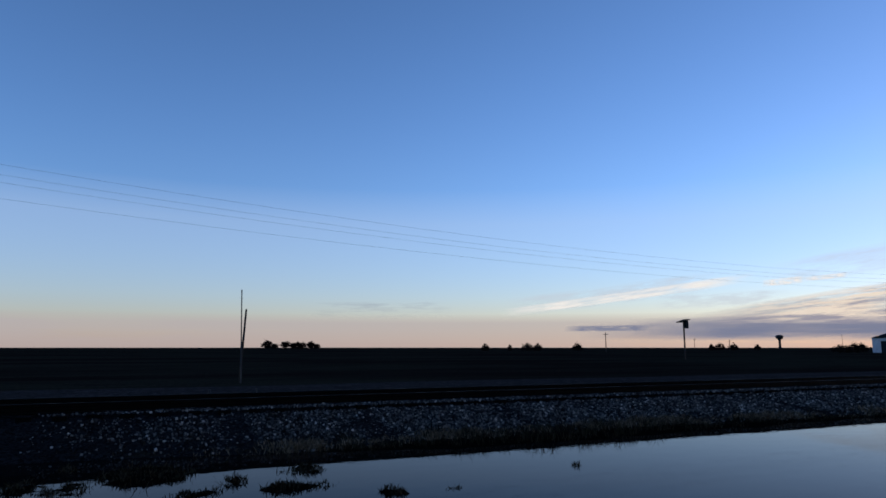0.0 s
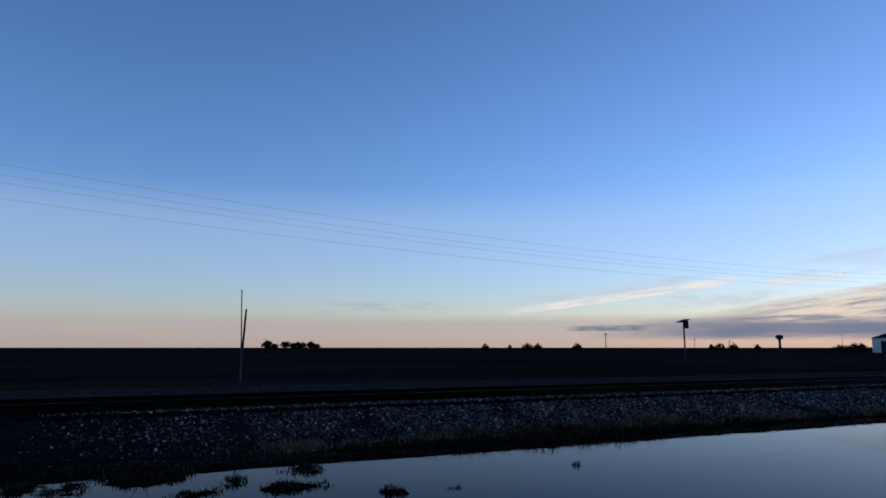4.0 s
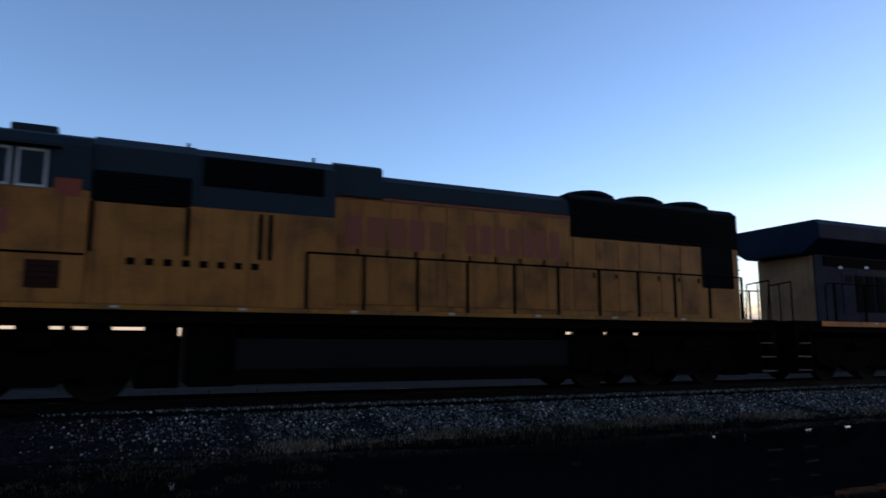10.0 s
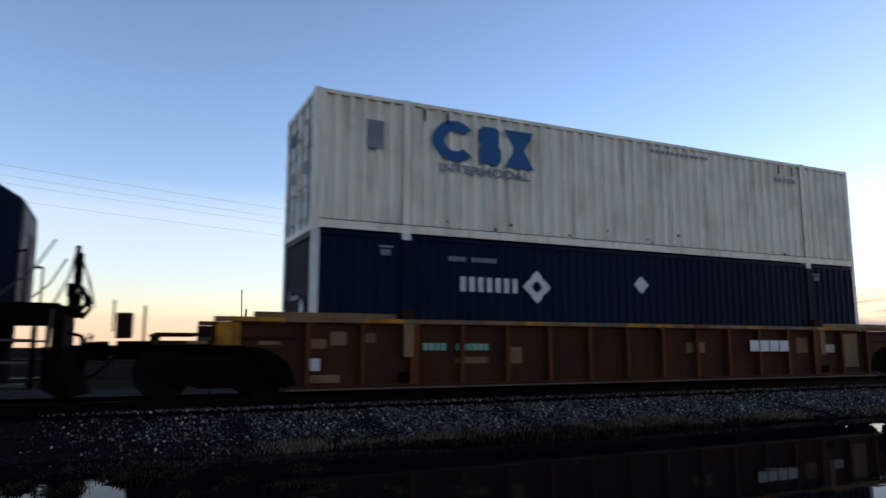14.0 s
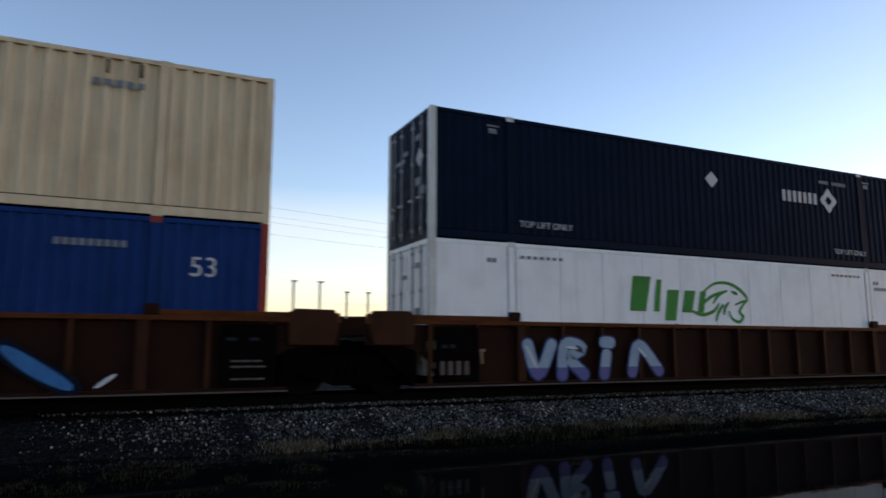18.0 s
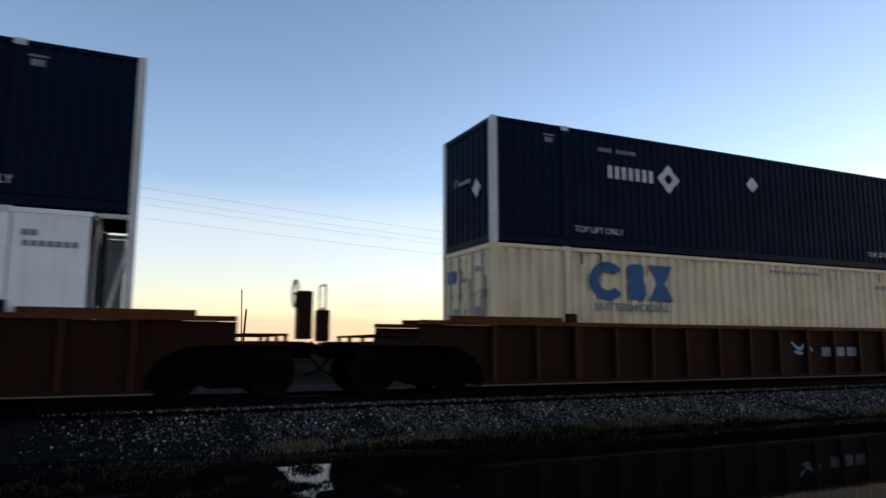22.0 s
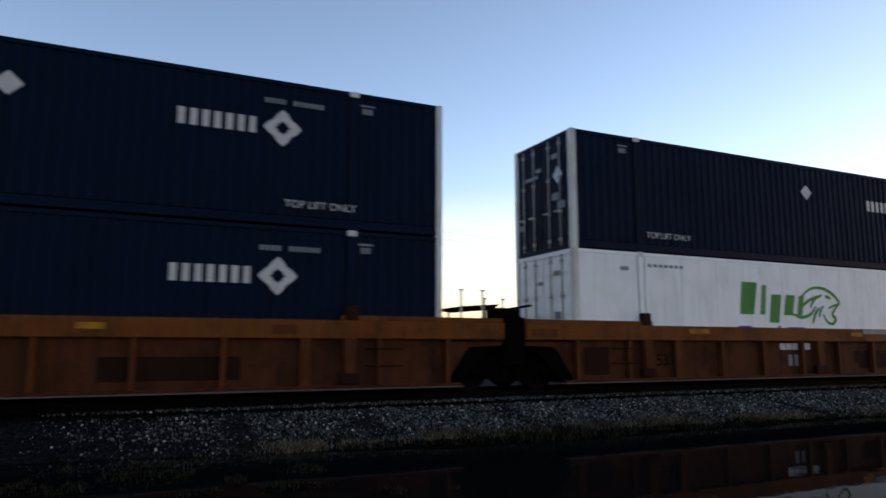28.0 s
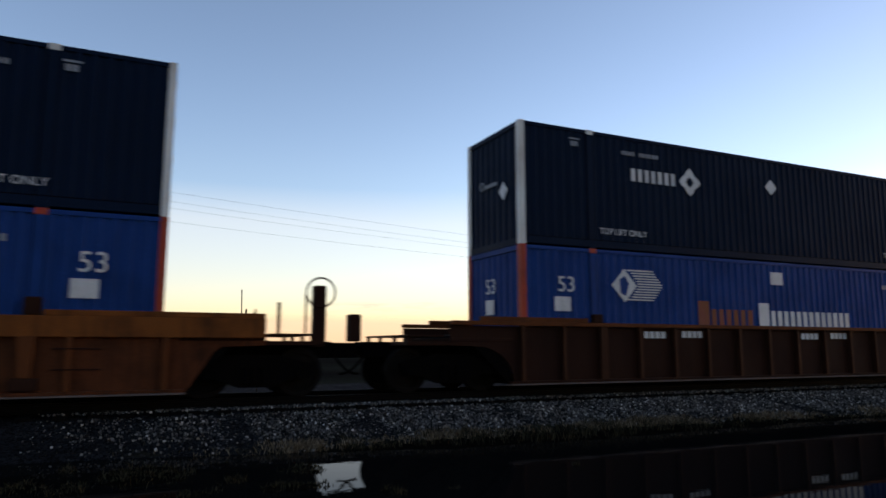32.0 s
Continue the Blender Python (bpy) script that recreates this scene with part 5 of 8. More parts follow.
            for px in (0.36, 0.88):
                st = part("stanchion", Geo().rod((e + sg * px, y, zt + 0.1), (e + sg * px, y, zt + 0.72), 0.024, 6), M_POST, car)
                part("stanchion_head", Geo().box(e + sg * px - 0.05, e + sg * px + 0.07, y - 0.02, y + 0.02, zt + 0.70, zt + 0.73), M_POST, st)
            for side in (-1, 1) if style == "dark" else ():
                blk = [(e + sg * 0.14, 0.98), (e + sg * 0.05, 1.36), (e + sg * 0.14, zt + 0.16), (e + sg * 0.90, zt + 0.17), (e + sg * 1.05, zt + 0.06), (e + sg * 1.0, 0.98)]
                part("end_block", Geo().prism(blk, *sorted((side * 1.452, side * 1.26))), M_WELL_MID, car, "raised dusty end casting", bevel=0.03)
            if style == "orange" and sg > 0:
                part("joint_tower", Geo().box(e - 0.52, e + 0.03, -1.36, 1.36, 0.55, 1.60).box(e - 0.60, e - 0.05, -1.30, -0.7, 1.58, 1.80), M_BLACK, car, "black housing over the shared truck", bevel=0.03)
                part("crossover_plate", Geo().prism([(e - 1.7, 1.76), (e - 1.25, 1.84), (e - 0.35, 1.90), (e - 0.5, 1.78), (e - 1.2, 1.72)], -0.9, -0.2).rod((e - 0.55, -0.55, 1.6), (e - 0.55, -0.55, 1.84), 0.03)
                     .rod((e - 1.45, -0.55, 1.5), (e - 1.45, -0.55, 1.8), 0.025).rod((e - 0.3, -0.55, 1.75), (e + 0.7, -0.55, 1.92), 0.03), M_BLACK, car)
            part("joint_casting", Geo().box(*sorted((e - sg * 0.26, e + sg * 0.6)), -0.42, 0.42, 0.62, 1.10), M_BLACK, car, bevel=0.05)


def brake_stand(car, x, zt):
    part("brake_housing", Geo().box(x - 0.16, x + 0.12, -0.95, -0.6, 1.1, zt + 0.55), M_WELL_DARK, car, bevel=0.03)
    part("brake_wheel", Geo().ring((x - 0.2, -0.78, zt + 0.5), (1, 0, 0), 0.27, 0.018).rod((x - 0.2, -0.78, zt + 0.23), (x - 0.2, -0.78, zt + 0.77), 0.012)
         .rod((x - 0.2, -1.05, zt + 0.5), (x - 0.2, -0.51, zt + 0.5), 0.012), M_WELL_DARK, car)
    part("ladder", Geo().path([(x + 0.3, -1.2, 1.0), (x + 0.3, -1.2, zt + 0.66), (x + 0.3, -0.75, zt + 0.66), (x + 0.3, -0.75, 1.0)], 0.016)
         .rod((x + 0.3, -1.2, zt + 0.2), (x + 0.3, -0.75, zt + 0.2), 0.014), M_WELL_DARK, car)


STACK = [13.2, 36.35, 55.85, 75.3, 98.6, 121.9, 145.55, 165.08, 184.55, 208.05]


def well_car(label, first, count, style):
    """A well car of one or three units; its origin is at the front end of its first container."""
    u = STACK[first]
    car = thing("well_car", label, "freight car", "double-stack well cars")
    for k in range(count):
        ends = ("out" if k == 0 else "join", "out" if k == count - 1 else "join")
        well_unit(car, STACK[first + k] - u, u, style, ends)
        if k:
            freight_truck(car, STACK[first + k] - u - 1.65, u)
    MOVERS.append((car, u, (0, 0, 0)))
    return car


def load(stack, lower, upper):
    for c, z in ((lower, 0.36), (upper, 0.36 + CH)):
        MOVERS.append((c, STACK[stack], (0, 0, z)))


YS = -1.322   # plane of the side sheets
YO = -1.322
YD = -1.402
carA = well_car("brown ribbed single well car with yellow end posts", 0, 1, "brown")
carB = well_car("dark brown three-unit articulated well car with graffiti", 1, 3, "dark")
carC = well_car("dark brown ribbed single well car", 4, 1, "dark")
carD = well_car("orange-yellow smooth-sided single well car covered in graffiti", 5, 1, "plain")
carE = well_car("orange-brown three-unit articulated well car with wide top chords", 6, 3, "orange")
carF = well_car("dark brown ribbed well car", 9, 1, "dark")

load(0, blue_container(square=True), ivory_container(True))
load(1, bright_blue_container(True), ivory_container(False, False))
load(2, white_container(), blue_container(True, True))
load(3, white_container(), blue_container(True, True, False))
load(4, ivory_container(False), blue_container())
load(5, blue_container(True, False, False), blue_container())
load(6, blue_container(True, True, False), blue_container(True, True))
load(7, white_container(), blue_container(True, True))
load(8, bright_blue_container(False, doors=True), blue_container(True))
load(9, bright_blue_container(False, True), blue_container())


# ---- locomotives (front end at x = 0, facing -x) ----
def loco_truck(loco, x, u, sgn):
    t = Geo()
    for side in (-1, 1):
        y = side * 1.02
        t.prism([(x - 2.55, 0.75), (x - 2.5, 0.45), (x - 1.45, 0.42), (x - 1.25, 0.28), (x - 0.6, 0.28), (x - 0.4, 0.42), (x + 0.4, 0.42), (x + 0.6, 0.28),
                 (x + 1.25, 0.28), (x + 1.45, 0.42), (x + 2.5, 0.45), (x + 2.55, 0.75), (x + 1.6, 0.98), (x + 0.9, 0.80), (x, 0.98), (x - 0.9, 0.80), (x - 1.6, 0.98)],
                y - 0.09, y + 0.09)
        for d in (-1.85, 0, 1.85):
            t.box(x + d - 0.2, x + d + 0.2, y - 0.16, y + 0.1, 0.36, 0.74)
            t.rod((x + d, y - 0.2 * -side * -1 - 0.1, 0.53), (x + d, y + 0.12, 0.53), 0.14, 10)
            t.rod((x + d - 0.45, y, 0.62), (x + d - 0.45, y, 0.95), 0.10, 8)
        t.rod((x - 0.95, y + side * 0.13, 0.9), (x - 0.95, y + side * 0.13, 0.55), 0.07, 8)
        t.path([(x - 2.4, y + side * 0.1, 0.85), (x - 1.2, y + side * 0.1, 1.05), (x + 1.2, y + side * 0.1, 1.05), (x + 2.4, y + side * 0.1, 0.85)], 0.025)
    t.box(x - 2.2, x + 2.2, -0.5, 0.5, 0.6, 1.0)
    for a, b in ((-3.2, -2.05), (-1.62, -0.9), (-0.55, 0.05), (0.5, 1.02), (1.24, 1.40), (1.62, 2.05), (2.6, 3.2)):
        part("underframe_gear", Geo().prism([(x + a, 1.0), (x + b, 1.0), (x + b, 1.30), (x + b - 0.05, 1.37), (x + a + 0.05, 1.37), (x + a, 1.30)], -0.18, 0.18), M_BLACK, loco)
    # plain blocks added to keep mirrored sky from showing under the floor
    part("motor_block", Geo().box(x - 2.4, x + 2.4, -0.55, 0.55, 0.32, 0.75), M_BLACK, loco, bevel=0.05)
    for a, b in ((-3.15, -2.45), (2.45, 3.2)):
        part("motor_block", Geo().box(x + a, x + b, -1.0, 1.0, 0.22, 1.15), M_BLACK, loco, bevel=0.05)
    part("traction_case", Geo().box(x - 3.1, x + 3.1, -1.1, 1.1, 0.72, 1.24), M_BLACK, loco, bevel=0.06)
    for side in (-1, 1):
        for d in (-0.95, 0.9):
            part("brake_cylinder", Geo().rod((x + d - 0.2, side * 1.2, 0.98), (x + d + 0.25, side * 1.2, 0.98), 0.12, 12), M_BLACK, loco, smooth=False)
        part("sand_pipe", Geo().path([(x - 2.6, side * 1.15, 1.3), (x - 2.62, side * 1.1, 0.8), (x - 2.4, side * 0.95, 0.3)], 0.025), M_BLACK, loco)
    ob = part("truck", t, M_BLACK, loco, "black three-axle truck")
    for d in (-1.85, 0, 1.85):
        wheelset(ob, x + d, 0.53, u + sgn * (x + d))


def rail_run(loco, x0, x1, side, posts, z0=1.66, z1=2.74):
    y = side * 1.46
    for i in range(posts):
        px = x0 + (x1 - x0) * i / (posts - 1)
        part("rail_post", Geo().box(px - 0.028, px + 0.028, y - 0.02, y + 0.02, z0, z1), M_BLACK, loco)
    part("handrail", Geo().rod((x0, y, z1), (x1, y, z1), 0.022, 8), M_BLACK, loco)


def steps(loco, x0, x1, paint):
    for side in (-1, 1):
        y0, y1 = sorted((side * 1.5, side * 0.95))
        for k in range(4):
            z = 0.32 + k * 0.36
            part("step", Geo().box(x0 + 0.04, x1 - 0.04, y0, y1, z, z + 0.035), M_STEP if k < 3 else paint, loco, "step with a worn edge")
        for x in (x0, x1):
            part("step_side", Geo().box(x - 0.02, x + 0.02, y0, y1, 0.28, 1.62), M_BLACK, loco, bevel=0.008)


def window(loco, xa, xb, za, zb, y, frame_mat=M_RODS, bar=None, slid=0.0):
    w = 0.045
    y0, y1 = sorted((y - 0.02, y + 0.02))
    fr = Geo().hoop([(xa, y0, za), (xb, y0, za), (xb, y0, zb), (xa, y0, zb)], [(xa + w, y0, za + w), (xb - w, y0, za + w), (xb - w, y0, zb - w), (xa + w, y0, zb - w)], (0, y1 - y0, 0))
    f = part("window", fr, frame_mat, loco, "side window in a pale frame")
    if slid < 1.0 or y < 0:   # a slid pane leaves part of the window open
        p = part("pane", Geo().box(xa + w, xb - w - (slid if slid < 1.0 else 0.0) * (xb - xa), y - 0.004, y + 0.004, za + w, zb - w), M_GLASS, f)
        p.visible_shadow = False
    if bar is not None:
        part("window_bar", Geo().box(bar - 0.03, bar + 0.03, y0, y1, za + w, zb - w), frame_mat, f)


def cab(loco, xf, xr, wins, body, top, hw=1.5, zroof=4.66, rake=0.6, lit=False, open_far=False, boxes=(0.15, 1.0, 1.3, 2.1), tall=0.14, frames=None):
    """The cab shell: open windows in both sides and two windscreens in front."""
    za, zb = wins[0][2], wins[0][3]
    for side in (-1, 1):
        y0, y1 = sorted((side * hw, side * (hw - 0.08)))
        xs_ = [xf] + [v for w in wins for v in (w[0], w[1])] + [xr]
        part("cab_side", Geo().box(xf, xr, y0, y1, 1.66, za), body, loco, bevel=0.015)
        for i in range(0, len(xs_), 2):
            a, b = xs_[i], xs_[i + 1]
            if i == 0:
                pts = [(a, za), (b, za), (b, zb), (a + rake * (zb - za) / (zroof - za), zb)]
                part("cab_pillar", Geo().prism(pts, y0, y1), top, loco)
            else:
                part("cab_pillar", Geo().box(a, b, y0, y1, za, zb), top, loco)
        part("cab_header", Geo().prism([(xf + rake * (zb - za) / (zroof - za), zb), (xr, zb), (xr, zb + 0.14), (xf + rake * 0.7, zb + 0.14)], y0, y1), top, loco)
        for k, w in enumerate(wins):
            window(loco, w[0] - 0.02, w[1] + 0.02, w[2] - 0.02, w[3] + 0.02, side * (hw + 0.004), frames or M_RODS, bar=(w[0] + w[1]) / 2 if w[1] - w[0] > 0.8 else None,
                   slid=(0.36 if side < 0 and k == 0 else 1.0) if open_far else 0.0)
        # awning over the windows
        part("sunshade", Geo().box(wins[0][0] - 0.2, wins[-1][1] + 0.2, min(side * hw, side * (hw + 0.16)), max(side * hw, side * (hw + 0.16)), zb + 0.06, zb + 0.09), top, loco)
    z1 = zb + 0.14
    r = Geo()
    x0 = xf + rake * 0.7
    r.section([(-hw, z1), (hw, z1), (hw * 0.93, zroof - 0.16), (hw * 0.6, zroof), (-hw * 0.6, zroof), (-hw * 0.93, zroof - 0.16)], x0, xr)
    part("cab_roof", r, top, loco, bevel=0.03)
    part("roof_box", Geo().box(x0 + boxes[0], x0 + boxes[1], -0.75, 0.6, zroof - 0.02, zroof + tall), top, loco, bevel=0.05)
    part("air_conditioner", Geo().box(x0 + boxes[2], x0 + boxes[3], -0.7, 0.6, zroof - 0.02, zroof + tall), top, loco, bevel=0.05)
    part("antenna", Geo().rod((x0 + boxes[3] - 0.15, 0.2, zroof + tall - 0.02), (x0 + boxes[3] - 0.15, 0.2, zroof + tall + 0.09), 0.05, 10, 0.03), M_GRILLE, loco)
    part("rear_wall", Geo().box(xr - 0.06, xr, -hw + 0.09, hw - 0.09, 1.66, za + 0.05), M_GRILLE, loco)
    part("rear_wall", Geo().box(xr - 0.06, xr, -0.35, 0.35, za + 0.05, z1), M_GRILLE, loco)
    part("seat_back", Geo().box(xf + 1.5, xf + 1.65, -1.15, -0.7, 3.0, 3.85), M_GRILLE, loco, bevel=0.04)
    # windscreens
    for ya, yb in ((-hw + 0.1, -0.12), (0.12, hw - 0.1)):
        a, b = xf + 0.06, xf + rake * 0.75
        q = 0.07
        fr = Geo().hoop([(a, ya, za), (a, yb, za), (b, yb, z1), (b, ya, z1)],
                         [(a + 0.03, ya + q, za + q), (a + 0.03, yb - q, za + q), (b - 0.03, yb - q, z1 - q), (b - 0.03, ya + q, z1 - q)], (0.05, 0, 0))
        f = part("windscreen", fr, top, loco)
        p = part("pane", Geo().add([(a + 0.03, ya, za), (b + 0.03, ya, z1), (b + 0.03, yb, z1), (a + 0.03, yb, za)], [(0, 1, 2, 3)]), M_GLASS, f)
        p.visible_shadow = False
        part("wiper", Geo().rod((a - 0.02, (ya + yb) / 2, za + 0.05), ((a + b) / 2 - 0.02, ya + 0.35, (za + z1) / 2), 0.012, 6), M_BLACK, f)
    part("cab_front_post", Geo().loft([[(xf + 0.04, -0.12, za), (xf + 0.04, 0.12, za), (xf + 0.12, 0.12, za), (xf + 0.12, -0.12, za)],
                                       [(xf + rake * 0.75, -0.12, z1), (xf + rake * 0.75, 0.12, z1), (xf + rake * 0.8, 0.12, z1), (xf + rake * 0.8, -0.12, z1)]]), top, loco)
    # number boards over the windscreens
    for s in (-1, 1):
        nb_ = part("number_board", Geo().box(x0 - 0.1, x0 + 0.12, *sorted((s * 0.55, s * 1.25)), zroof - 0.30, zroof - 0.06), M_BLACK, loco, bevel=0.02)
        g = Geo()
        for k in range(4):
            yy = s * 0.90 + (k - 1.5) * 0.14
            g.box(x0 - 0.108, x0 - 0.10, yy - 0.04, yy + 0.04, zroof - 0.25, zroof - 0.11)
        part("number_line", g, M_LAMPDIM if lit else M_BLACK, nb_, "number bars")


def front_end(loco, paint, lights, f0=0.0, gate=0.72, spread=1.40, lamp_y=1.02):
    """Plow, coupler, gate posts and lamps; f0 sets plow and coupler back from the loco's origin, gate is the place of the posts."""
    pl = [(-1.45, 0.62), (-0.5, 0.40), (0.0, 0.34), (0.5, 0.40), (1.45, 0.62)]
    part("plow", Geo().loft([[(x + f0 - 0.16, y, 0.13), (x + f0 + 0.05, y, 0.95), (x + f0 + 0.3, y, 0.95), (x + f0 + 0.3, y, 0.30), (x + f0 + 0.05, y, 0.13)] for y, x in pl]), M_BLACK, loco, bevel=0.01)
    part("pilot", Geo().box(0.62 + f0, 0.80 + f0, -1.5, 1.5, 0.9, 1.60), M_BLACK, loco, bevel=0.02)
    c = Geo().box(0.1 + f0, 0.7 + f0, -0.1, 0.1, 0.78, 0.98).box(-0.05 + f0, 0.2 + f0, -0.17, 0.14, 0.70, 1.05)
    part("coupler", c, M_BLACK, loco, bevel=0.03)
    for y in (-0.5, 0.5, -0.62):
        part("air_hose", Geo().path([(0.62 + f0, y, 1.2), (0.42 + f0, y, 1.15), (0.32 + f0, y, 0.8), (0.36 + f0, y + 0.05, 0.45)], 0.028), M_BLACK, loco)
    part("front_platform", Geo().box(gate - 0.08, 1.7, -1.48, 1.48, 1.53, 1.62), M_BLACK, loco, bevel=0.01)
    for y in (-spread, -0.55, 0.55, spread):
        g_ = Geo().box(gate - 0.045, gate + 0.045, y - 0.045, y + 0.045, 1.6, 2.74) if abs(y) < 1 else Geo().rod((gate, y, 1.6), (gate, y, 2.60), 0.022, 8)
        part("front_post", g_, M_BLACK, loco)
    part("chain", Geo().path([(gate, -0.55 + 0.11 * k, 2.62 - 0.12 * math.sin(math.pi * k / 10)) for k in range(11)], 0.012, 5), M_BLACK, loco)
    for s in (-1, 1):
        part("front_rail", Geo().path([(gate, s * spread, 2.60), (gate, s * 0.55, 2.68)], 0.02), M_BLACK, loco)
        part("handrail", Geo().path([(gate + 0.30, s * 1.40, 2.72), (gate + 0.58, s * 1.46, 2.20), (gate + 1.12, s * 1.46, 1.68), (gate + 1.12, s * 1.46, 1.0)], 0.018), M_RODS if lights else M_STEP, loco)
        part("handrail", Geo().path([(gate, s * spread, 2.60), (gate + 0.06, s * 1.46, 2.1), (gate + 0.25, s * 1.5, 1.66), (gate + 0.30, s * 1.5, 0.9)], 0.018), M_RODS if lights else M_STEP, loco)
        part("uncoupling_lever", Geo().path([(0.3 + f0, s * 1.35, 1.0), (0.25 + f0, s * 1.0, 1.18), (0.3 + f0, s * 0.4, 1.1)], 0.016), M_STEP, loco)
        d = part("ditch_light", Geo().rod((gate + 0.12, s * lamp_y, 1.93), (gate - 0.04, s * lamp_y, 1.93), 0.12, 14).box(gate, gate + 0.1, s * lamp_y - 0.05, s * lamp_y + 0.05, 1.6, 1.85), M_BLACK, loco)
        part("lens", Geo().rod((gate - 0.042, s * lamp_y, 1.93), (gate - 0.05, s * lamp_y, 1.93), 0.072, 14), M_LAMP if lights else M_GLASS, d)


def nose(loco, x0, xc, z0, zc, mat, hw=1.5, fw=1.12, square=False):
    """The low nose in front of the cab, narrower and rounded at its front."""
    def ring(x, h, t):
        c = 0.10 if square else 0.28
        return [(x, -h, 1.66), (x, -h, t - c), (x, -h + c * 0.57, t - c * 0.14), (x, -h + 0.4, t), (x, h - 0.4, t), (x, h - c * 0.57, t - c * 0.14), (x, h, t - c), (x, h, 1.66)]
    mid = x0 + 0.22
    if square:
        rings = [ring(x0, fw, z0), ring(x0 + 0.03, fw + 0.03, z0 + 0.03), ring(x0 + 0.5, fw + 0.2, z0 + 0.30), ring(x0 + 0.75, hw - 0.05, z0 + 0.36), ring(xc + 0.02, hw - 0.004, zc)]
    else:
        rings = [ring(x0, fw, z0 - 0.22), ring(x0 + 0.07, fw + 0.06, z0 - 0.06), ring(mid, fw + 0.12, z0), ring(mid + 0.45, hw - 0.05, z0 + 0.05), ring(xc + 0.02, hw - 0.004, zc)]
    part("nose", Geo().loft(rings), mat, loco, bevel=0.015)
    for s in (-1, 1):
        part("grab_iron", Geo().path([(mid + 0.3, s * 0.8, z0 + 0.05), (mid + 0.3, s * 0.8, z0 + 0.17), (mid + 0.9, s * 0.8, z0 + 0.2), (mid + 0.9, s * 0.8, z0 + 0.08)], 0.014), M_BLACK, loco)
    part("nose_door", Geo().box(x0 - 0.03, x0 + 0.06, -0.42, 0.30, 1.7, z0 - 0.45), mat, loco, bevel=0.02)
    part("door_seam", Geo().box(x0 + 0.02, x0 + 0.05, -0.50, -0.46, 1.68, z0 - 0.2), M_BLACK, loco)


def deck(loco, length, sill_mat, stripe, f0=0.0, step_x=0.86, stripe_z=1.575):
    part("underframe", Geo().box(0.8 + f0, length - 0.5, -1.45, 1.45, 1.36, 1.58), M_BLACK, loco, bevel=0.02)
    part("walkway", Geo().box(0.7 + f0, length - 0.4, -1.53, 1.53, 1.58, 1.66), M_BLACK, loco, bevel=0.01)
    for side in (-1, 1):
        x = 1.5
        while x < length - 1.6:
            w_ = 1.66
            part("sill_stripe", Geo().box(x, min(x + w_ - 0.02, length - 1.2), *sorted((side * 1.532, side * 1.54)), stripe_z, 1.655), stripe, loco)
            x += w_
        for i in range(9):
            x = 2.2 + i * 2.1
            part("reflector", Geo().box(x, x + 0.13, *sorted((side * 1.541, side * 1.545)), 1.60, 1.645), M_REFL, loco)
    part("rear_end_plate", Geo().box(length - 0.62, length - 0.46, -1.5, 1.5, 0.85, 1.6), M_BLACK, loco, bevel=0.02)
    c = Geo().box(length - 0.5, length - 0.1, -0.1, 0.1, 0.78, 0.98).box(length - 0.2, length + 0.05, -0.14, 0.17, 0.70, 1.05)
    part("coupler", c, M_BLACK, loco, bevel=0.03)
    for y in (-0.5, 0.5):
        part("air_hose", Geo().path([(length - 0.5, y, 1.2), (length - 0.2, y, 1.1), (length - 0.08, y, 0.75), (length - 0.06, y, 0.5)], 0.028), M_BLACK, loco)
    for s in (-1, 1):
        part("rear_rail", Geo().path([(length - 0.5, s * 1.42, 1.66), (length - 0.5, s * 1.42, 2.72), (length - 0.5, s * 0.7, 2.66), (length - 0.5, s * 0.62, 1.66)], 0.022), M_BLACK, loco)
        part("rear_rail", Geo().rod((length - 0.5, s * 1.05, 1.66), (length - 0.5, s * 1.05, 2.69), 0.018), M_BLACK, loco)
    steps(loco, step_x, step_x + 0.64, M_BLACK)
    steps(loco, length - 1.05, length - 0.47, M_BLACK)


def tank(loco, x0, x1):
    part("fuel_tank", Geo().section([(-1.45, 1.1), (-1.45, 0.55), (-1.1, 0.26), (1.1, 0.26), (1.45, 0.55), (1.45, 1.1)], x0, x1), M_TANK, loco, "dusty dark fuel tank", bevel=0.03)
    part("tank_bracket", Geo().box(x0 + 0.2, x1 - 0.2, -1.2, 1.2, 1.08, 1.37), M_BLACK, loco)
    # filler added between truck and tank, deep enough to block mirrored sky
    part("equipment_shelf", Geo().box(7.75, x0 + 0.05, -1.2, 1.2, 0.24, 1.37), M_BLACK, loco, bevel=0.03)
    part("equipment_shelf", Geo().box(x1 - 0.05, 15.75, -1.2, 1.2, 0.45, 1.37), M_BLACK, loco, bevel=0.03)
    for s in (-1, 1):
        part("air_reservoir", Geo().rod((x0 + 0.3, s * 1.2, 1.22), (x1 - 0.3, s * 1.2, 1.22), 0.12, 12), M_BLACK, loco, smooth=True)


def door_row(loco, x0, x1, n, y, z0, z1, mat, side):
    for i in range(n):
        a = x0 + (x1 - x0) * i / n
        b = x0 + (x1 - x0) * (i + 1) / n
        d = part("hood_door", Geo().box(a + 0.012, b - 0.012, *sorted((y, y + side * 0.018)), z0, z1), mat, loco, bevel=0.006)
        part("latch", Geo().box(b - 0.10, b - 0.05, *sorted((y + side * 0.018, y + side * 0.03)), (z0 + z1) / 2 - 0.06, (z0 + z1) / 2 + 0.06), M_BLACK, d)


